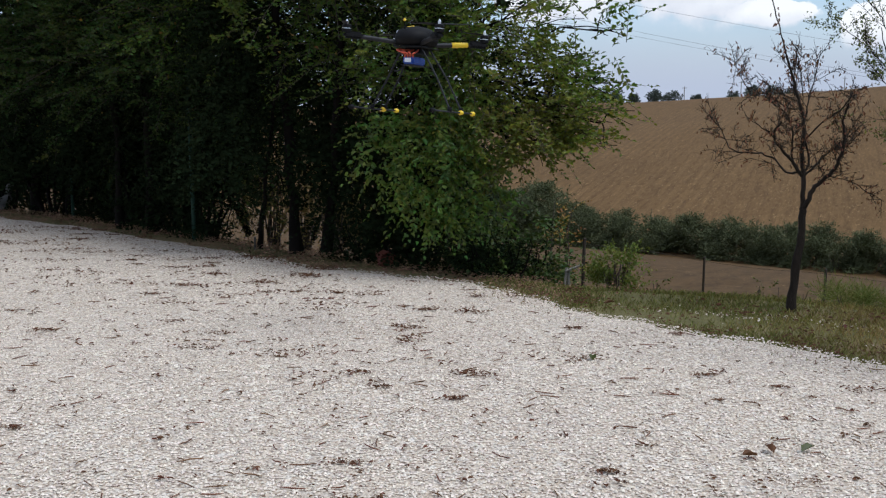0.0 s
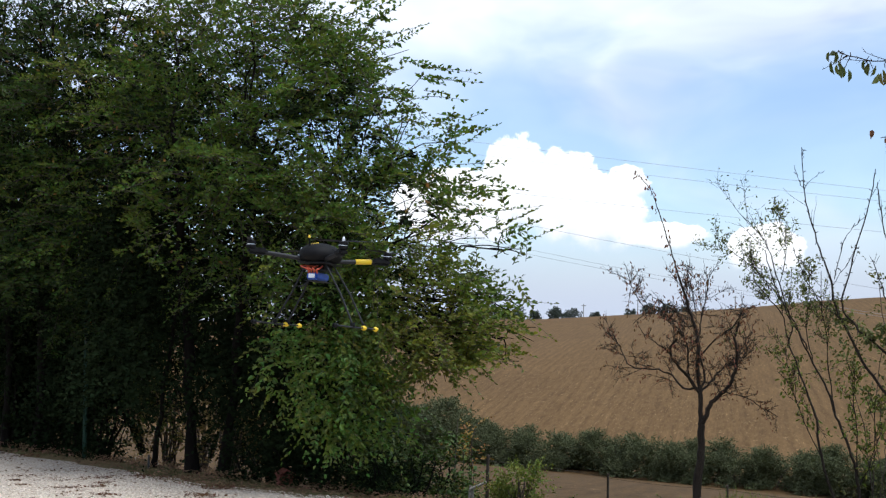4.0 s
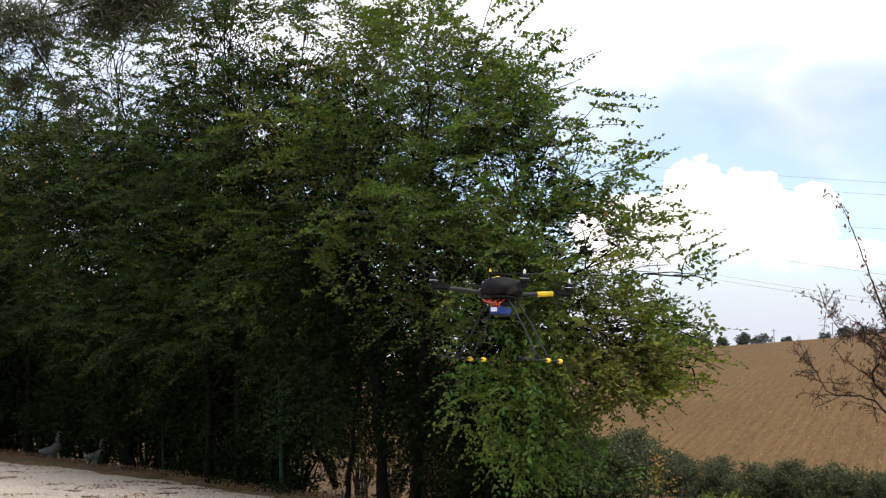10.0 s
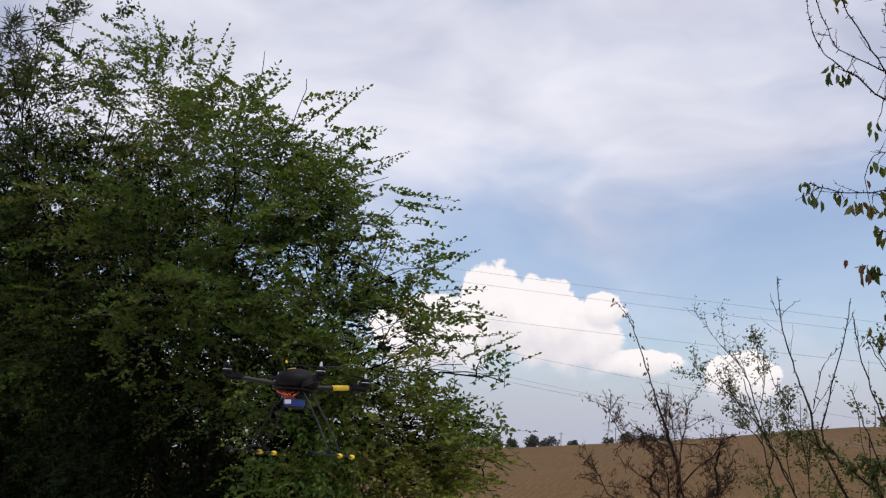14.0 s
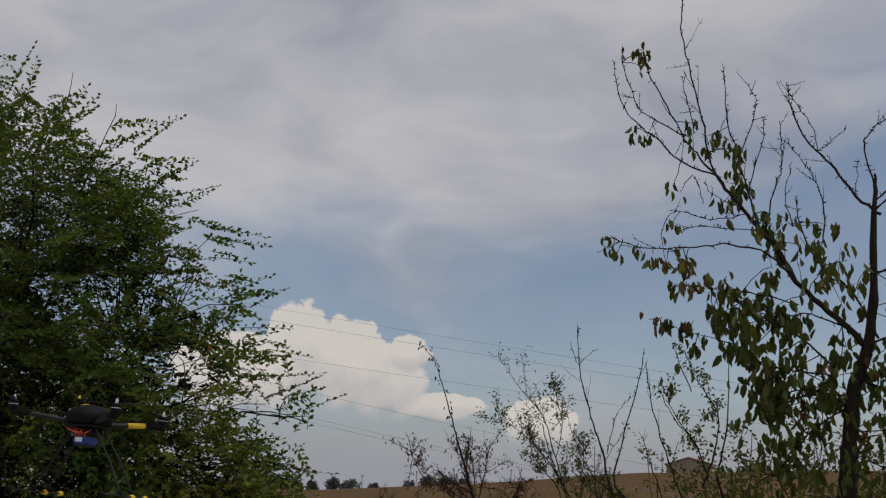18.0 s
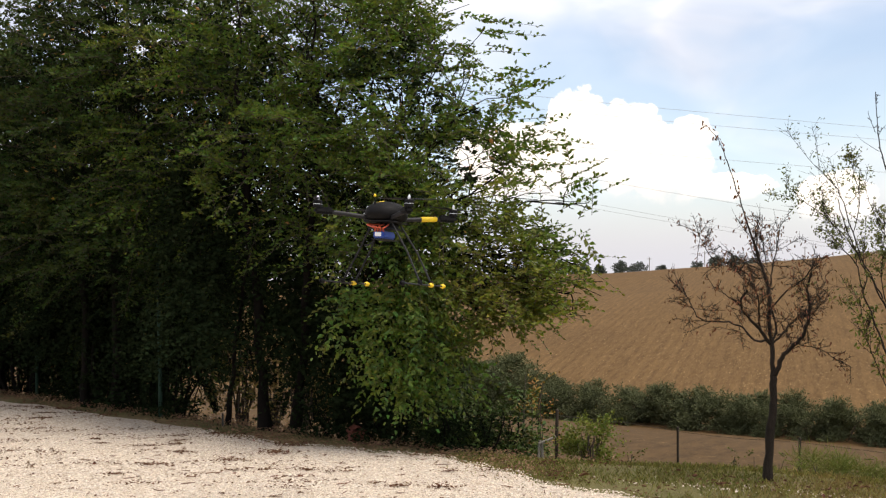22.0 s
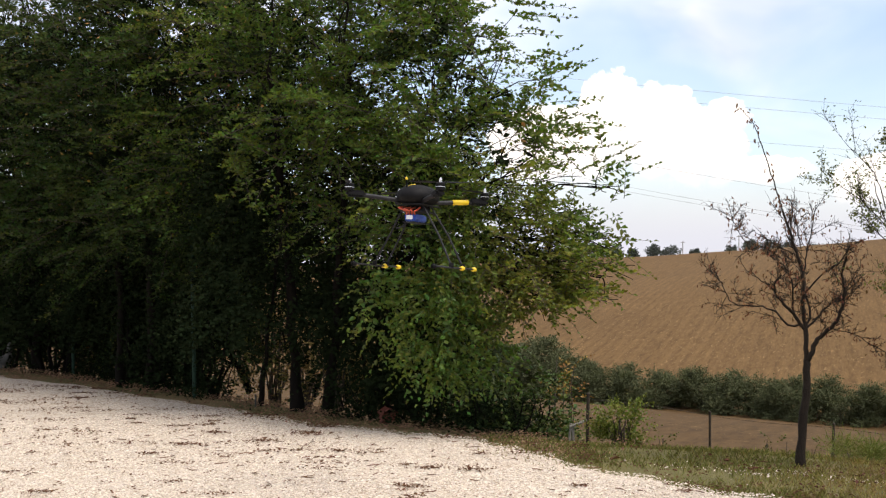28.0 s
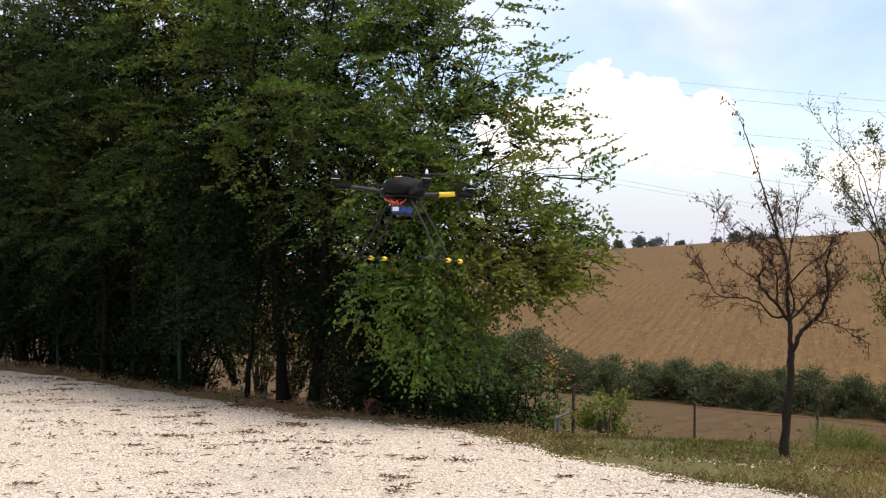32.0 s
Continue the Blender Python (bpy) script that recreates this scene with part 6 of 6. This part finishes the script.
for sx, sy in ((-1, 1), (1, 1), (-1, -1), (1, -1)):
    hub = np.array((0.32 * sx, 0.32 * sy, 0.0))
    root = np.array((0.07 * sx, 0.07 * sy, -0.03))
    arm = part("arm", rod_mesh("arm", (root, hub * 0.5 + root * 0.5, hub - (0, 0, 0.005)), 0.0145, CARBON, 12), None, drone)
    if sy > 0:
        a, b = root + (hub - root) * 0.38, root + (hub - root) * 0.68
        part("sleeve", rod_mesh("sleeve", (a, a, (a + b) / 2, b, b), (0.012, 0.017, 0.017, 0.017, 0.012), YELLOW, 14), None, arm, "yellow sleeve")
    mount = smooth_block((0.054, 0.125, 0.042), 0.013)
    mount_ob = part("motor_mount", mount, BLACK, drone)
    mount_ob.matrix_local = pose(0.29 * sx, 0.29 * sy, -0.004, 0, 0, -45 * sx * sy)
    motor = part("motor", turned(((0.027, 0.0), (0.029, 0.006), (0.029, 0.02), (0.027, 0.022), (0.027, 0.026), (0.029, 0.028), (0.029, 0.042), (0.018, 0.048), (0.008, 0.05)), 20, (hub[0], hub[1], 0.012)), BLACK, drone, smooth=False)
    part("stripe", turned(((0.0296, 0.0), (0.0296, 0.003)), 20, (hub[0], hub[1], 0.032)), SILVER, motor)
    part("nut", turned(((0.009, 0.0), (0.0095, 0.014), (0.006, 0.026), (0.002, 0.03)), 12, (hub[0], hub[1], 0.06)), SILVER, motor, "shiny propeller nut")
    blade = bmesh.new()
    for side in (-1, 1):
        before = None
        for t in np.linspace(0, 1, 9):
            chord = np.interp(t, (0, 0.12, 0.35, 0.8, 1.0), (0.010, 0.018, 0.036, 0.022, 0.006))
            pitch = np.interp(t, (0, 1), (0.45, 0.12))
            now = []
            for f, lift in ((-0.5, 0.0), (0.0, 0.003), (0.5, 0.0), (0.0, -0.001)):
                now.append(blade.verts.new((side * (0.006 + 0.19 * t), side * f * chord * math.cos(pitch), f * chord * math.sin(pitch) + lift)))
            if before:
                for k in range(4):
                    blade.faces.new((before[k], before[(k + 1) % 4], now[(k + 1) % 4], now[k]))
            before = now
        blade.faces.new(before)
    bmesh.ops.recalc_face_normals(blade, faces=blade.faces)
    part("propeller", blade, CARBON, drone, smooth=True).matrix_local = pose(hub[0], hub[1], 0.062, 0, 0, 40 * sx + 25 * sy)
for sx in (-1, 1):
    for sy in (-1, 1):
        leg = part("leg", rod_mesh("leg", ((0.07 * sx, 0.055 * sy, -0.06), (0.175 * sx, 0.04 + 0.07 * sy, -0.24), (0.28 * sx, 0.04 + 0.08 * sy, -0.435)), 0.006, CARBON, 10), None, drone)
        part("joint", turned(((0.014, -0.012), (0.016, 0.0), (0.014, 0.016)), 12, (0.277 * sx, 0.04 + 0.08 * sy, -0.43)), BLACK, leg)
    skid = part("skid", rod_mesh("skid", ((0.282 * sx, -0.29, -0.442), (0.282 * sx, 0.0, -0.444), (0.282 * sx, 0.29, -0.442)), 0.0055, CARBON, 10), None, drone)
    for y, material, name in ((-0.285, BLACK, "rear_foam"), (0.11, YELLOW, "foam"), (0.285, YELLOW, "foam")):
        c = np.array((0.282 * sx, y, -0.443))
        part(name, rod_mesh(name, (c - (0, 0.02, 0), c - (0, 0.018, 0), c, c + (0, 0.018, 0), c + (0, 0.02, 0)), (0.006, 0.013, 0.016, 0.013, 0.006), material, 12), None, skid, "yellow foam foot" if material is YELLOW else "black foam foot")
part("antenna", rod_mesh("antenna", ((-0.02, -0.12, 0.03), (-0.02, -0.13, 0.105)), 0.0045, BLACK, 8), None, drone)
part("antenna_tip", turned(((0.008, 0.0), (0.009, 0.008), (0.004, 0.018)), 10, (-0.02, -0.13, 0.1)), YELLOW, drone, "yellow antenna tip")
drone.matrix_world = pose(-0.18, 6.9, 1.98, -3, 2, -27)


# ---- loose ground cover ----
rng = np.random.default_rng(77)
PEBBLE = surface("limestone_chips", (0.48, 0.40, 0.315), (0.84, 0.76, 0.645), 30.0, 0.9, vary=0.5)
STRAW = surface("straw_litter", (0.16, 0.098, 0.050), (0.38, 0.25, 0.14), 9.0, 0.85, vary=0.8)
LITTER = surface("dry_litter", (0.078, 0.038, 0.020), (0.19, 0.098, 0.052), 9.0, 0.85, vary=0.45, shine=0.2)
GRASS = surface("grass_blades", (0.105, 0.118, 0.030), (0.20, 0.19, 0.062), 1.2, 0.7, vary=0.8, thin=0.3, second=(0.30, 0.235, 0.10), shine=0.15)


def yard_points(count, near, far, rng, wide=26.0):
    r = np.sqrt(rng.uniform(near ** 1.3, far ** 1.3, count) ** (2 / 1.3))
    a = np.radians(rng.uniform(-wide, wide, count))
    x, y = r * np.sin(a), r * np.cos(a)
    u, v = uv_of(x, y)
    ok = v < edge_at(u) - 0.05
    x, y = x[ok], y[ok]
    return x, y, 0.03 + 0.012 * np.sin(x * 1.7) * np.sin(y * 1.3 + 0.6)


x, y, z = yard_points(120000, 3.2, 11.5, rng)
n = len(x)
size = rng.uniform(0.004, 0.0095, (n, 1, 1)) * rng.uniform(0.6, 1.3, (n, 1, 3)) * (1, 1, 0.65)
octa = np.array(((1, 0, 0), (0, 1, 0), (-1, 0, 0), (0, -1, 0), (0, 0, 1), (0, 0, -1)), float)
turn = rng.uniform(0, 6.28, n)
cos, sin = np.cos(turn)[:, None], np.sin(turn)[:, None]
shape = octa[None] * size * rng.uniform(0.75, 1.25, (n, 6, 1))
shape[:, 4, :2] += rng.normal(0, 0.005, (n, 2))
px = shape[..., 0] * cos - shape[..., 1] * sin + x[:, None]
py = shape[..., 0] * sin + shape[..., 1] * cos + y[:, None]
pz = shape[..., 2] + z[:, None] + 0.004
tri = np.array(((0, 1, 4), (1, 2, 4), (2, 3, 4), (3, 0, 4)))
faces = (np.arange(n)[:, None, None] * 6 + tri[None]).reshape(-1, 3)
chips = new("gravel_chips", flat_mesh("gravel_chips", np.stack([px, py, pz], -1).reshape(-1, 3), faces, PEBBLE))
tagged(chips, "loose pale limestone chips on the yard", "gravel", kind="stuff")


def scatter_leaves(name, centres, spread, count, leaf, rng, material, label, flat=0.3, lift=0.012, drawn=(1.0, 1.0)):
    """Dead leaves lying in small drifts."""
    pick = rng.integers(0, len(centres), count)
    base = centres[pick] + np.concatenate([rng.normal(0, 1, (count, 2)) * spread[pick][:, None] * drawn, np.zeros((count, 1))], 1)
    base[:, 2] += rng.uniform(0.002, lift, count)
    a = rng.uniform(0, 6.28, count)
    axis = np.stack([np.cos(a), np.sin(a), rng.normal(0, flat * 0.6, count)], 1)
    normal = np.array((0, 0, 1.0)) + rng.normal(0, flat, (count, 3))
    long = rng.uniform(*leaf, count)
    verts, faces = leaf_arrays(base, axis, normal, long, long * rng.uniform(0.25, 0.55, count), 0.35)
    return tagged(new(name, flat_mesh(name, verts, faces, material)), label, "leaf litter", kind="stuff")


x, y, z = yard_points(70, 3.6, 13.0, rng, 28.0)
scatter_leaves("leaf_litter", np.stack([x, y, z + 0.006], 1), rng.choice((0.02, 0.035, 0.05), len(x)), 2200, (0.01, 0.03), rng, LITTER, "small drifts of dry brown leaves on gravel", drawn=(1.8, 0.7))
x, y, z = yard_points(900, 3.4, 15.5, rng, 30.0)
drifts = np.stack([x, y, z + 0.006], 1)
scatter_leaves("leaf_litter", drifts, rng.choice((0.008, 0.02, 0.05, 0.08), len(x), p=(0.6, 0.22, 0.12, 0.06)), 1900, (0.012, 0.036), rng, LITTER, "dry brown leaves in small drifts on the gravel")
x, y, z = yard_points(6500, 3.2, 14.0, rng, 28.0)
scatter_leaves("leaf_litter", np.stack([x, y, z + 0.006], 1), np.full(len(x), 0.05), len(x), (0.006, 0.02), rng, LITTER, "tiny brown crumbs of dry leaf on the gravel")
# thicker drifts towards the trees
u = rng.uniform(-26, -4.5, 190)
v = edge_at(u) - np.abs(rng.normal(0, 1.5, 190)) - 0.1
x, y = xy_of(u, v)
drifts = np.stack([x, y, np.full(190, 0.037)], 1)
scatter_leaves("leaf_litter", drifts, rng.choice((0.03, 0.07, 0.12), 190), 10000, (0.012, 0.035), rng, LITTER, "dry brown leaf drifts on the gravel near trees", drawn=(2.0, 0.7))
# thin twigs lying on the gravel
x, y, z = yard_points(420, 3.4, 10.0, rng, 28.0)
sticks = Tubes(4)
for k in range(len(x)):
    a, long = rng.uniform(0, 6.28), rng.uniform(0.03, 0.12)
    step = np.array((math.cos(a), math.sin(a), 0.0)) * long
    p = np.array((x[k], y[k], z[k] + 0.012))
    sticks.rod((p - step / 2, p + rng.normal(0, 0.006, 3) * (1, 1, 0.3), p + step / 2), (0.003, 0.0035, 0.002))
tagged(new("twig_litter", sticks.mesh("twig_litter", LITTER)), "thin dry twigs lying on the gravel", "twigs", kind="stuff")
# brown strip of leaves and earth along the edge under the trees
u = rng.uniform(-30, -5.0, 700)
v = edge_at(u) + rng.uniform(-0.25, 1.2, 700)
x, y = xy_of(u, v)
drifts = np.stack([x, y, height(x, y) + 0.012], 1)
scatter_leaves("leaf_litter", drifts, np.full(700, 0.14), 34000, (0.012, 0.034), rng, STRAW, "brown leaf litter under the row of trees", 0.4, 0.02)
# pale pebbles strewn through the grass
u = rng.uniform(-6.0, 4.0, 130)
v = edge_at(u) + np.abs(rng.normal(0, 0.4, 130)) - 0.05
x, y = xy_of(u, v)
# bare stony patches near the young tree
for cx, cy, many in ((1.96, 8.0, 14), (2.2, 7.88, 70), (2.45, 7.9, 80), (2.7, 7.6, 30), (2.85, 7.58, 60), (1.68, 8.1, 12)):
    a, b = rng.normal(0, 0.17, many), rng.normal(0, 0.045, many)
    x, y = np.append(x, cx + a * ALONG[0] + b * SLOPE[0]), np.append(y, cy + a * ALONG[1] + b * SLOPE[1])
n = len(x)
shape = octa[None] * rng.uniform(0.004, 0.011, (n, 1, 1)) * rng.uniform(0.7, 1.3, (n, 6, 1)) * (1, 1, 0.7)
faces = (np.arange(n)[:, None, None] * 6 + tri[None]).reshape(-1, 3)
pebbles = new("pebbles", flat_mesh("pebbles", (shape + np.stack([x, y, height(x, y) + 0.004], 1)[:, None]).reshape(-1, 3), faces, PEBBLE))
tagged(pebbles, "pale pebbles strewn through the grass", "gravel", kind="stuff")
# one darker clump in a trodden patch, and a few single fallen leaves
scatter_leaves("leaf_litter", np.array(((-0.35, 7.15, 0.035), (-0.1, 7.3, 0.035), (-0.6, 7.5, 0.035))), np.array((0.2, 0.22, 0.2)), 420, (0.006, 0.018), rng, STRAW, "pale brown leaf crumbs on trodden gravel", drawn=(1.6, 0.8))
clump = np.array(((-0.22, 6.95, 0.035),))
scatter_leaves("leaf_clump", clump, np.array((0.045,)), 34, (0.022, 0.045), rng, LITTER, "dark clump of dead leaves on the gravel", 0.4, 0.025)
for px, py, material, label, turn in ((1.57, 4.62, SAP_LEAF, "fallen yellow-green leaf lying on the gravel", 30), (1.44, 4.6, DRY_LEAF, "fallen red-brown leaf lying on the gravel", 100), (1.36, 4.57, DRY_LEAF, "fallen red-brown leaf lying on the gravel", 200),
                                      (0.88, 6.35, SAP_LEAF, "fallen yellow-green leaf lying on the gravel", 80), (1.23, 8.19, DRY_LEAF, "fallen orange-brown leaf lying on the gravel", 10)):
    a = radians(turn)
    verts, faces = leaf_arrays(np.zeros((1, 3)), np.array(((math.cos(a), math.sin(a), 0.25),)), np.array(((0.1, 0.1, 1.0),)), np.array((0.085,)), np.array((0.05,)), 0.3)
    leaf = new("fallen_leaf", flat_mesh("fallen_leaf", verts, faces, material))
    leaf.location = (px, py, 0.045)
    tagged(leaf, label, "leaf", "fallen leaves")

# grass on the bank, thin and patchy
count = 70000
u = rng.uniform(-6.2, 4.5, count)
v = edge_at(u) + np.where(rng.random(count) < 0.03, rng.uniform(-0.45, 0.0, count), rng.uniform(-0.1, 2.3, count))
x, y = xy_of(u, v)
patchy = np.array([noise.noise((a * 1.6, b * 1.6, 0.3)) for a, b in zip(x, y)])
ok = patchy > rng.uniform(-0.7, 0.3, count)
x, y = x[ok], y[ok]
n = len(x)
base = np.stack([x, y, height(x, y) - 0.004], 1)
a = rng.uniform(0, 6.28, n)
axis = np.stack([np.cos(a) * 0.55, np.sin(a) * 0.55, rng.uniform(0.5, 1.1, n)], 1)
long = rng.uniform(0.025, 0.065, n)
verts, faces = leaf_arrays(base, axis, rng.normal(0, 1, (n, 3)), long, np.full(n, 0.006), 0.2)
tagged(new("grass", flat_mesh("grass", verts, faces, GRASS)), "short patchy green and straw-coloured grass", "grass", kind="stuff")
# pale stones and litter lying in the grass
u = rng.uniform(-5.0, 2.0, 60)
v = edge_at(u) + rng.uniform(0.2, 1.4, 60)
x, y = xy_of(u, v)
scatter_leaves("leaf_litter", np.stack([x, y, height(x, y) + 0.02], 1), np.full(60, 0.06), 420, (0.025, 0.05), rng, LITTER, "brown dead leaves lying in the grass", 0.5, 0.03)
# brown leaf crumbs round the stony patches and along the lawn's edge
u = rng.uniform(-6.0, 3.0, 90)
v = edge_at(u) + rng.uniform(-0.1, 0.35, 90)
x, y = xy_of(u, v)
x, y = np.concatenate([x, (2.0, 2.25, 2.45, 2.6, 2.75)]), np.concatenate([y, (7.95, 7.85, 7.85, 7.75, 7.58)])
scatter_leaves("leaf_litter", np.stack([x, y, height(x, y) + 0.02], 1), np.append(np.full(90, 0.06), np.full(5, 0.16)), 1500, (0.012, 0.035), rng, LITTER, "brown leaf crumbs where gravel meets grass", 0.5, 0.03)
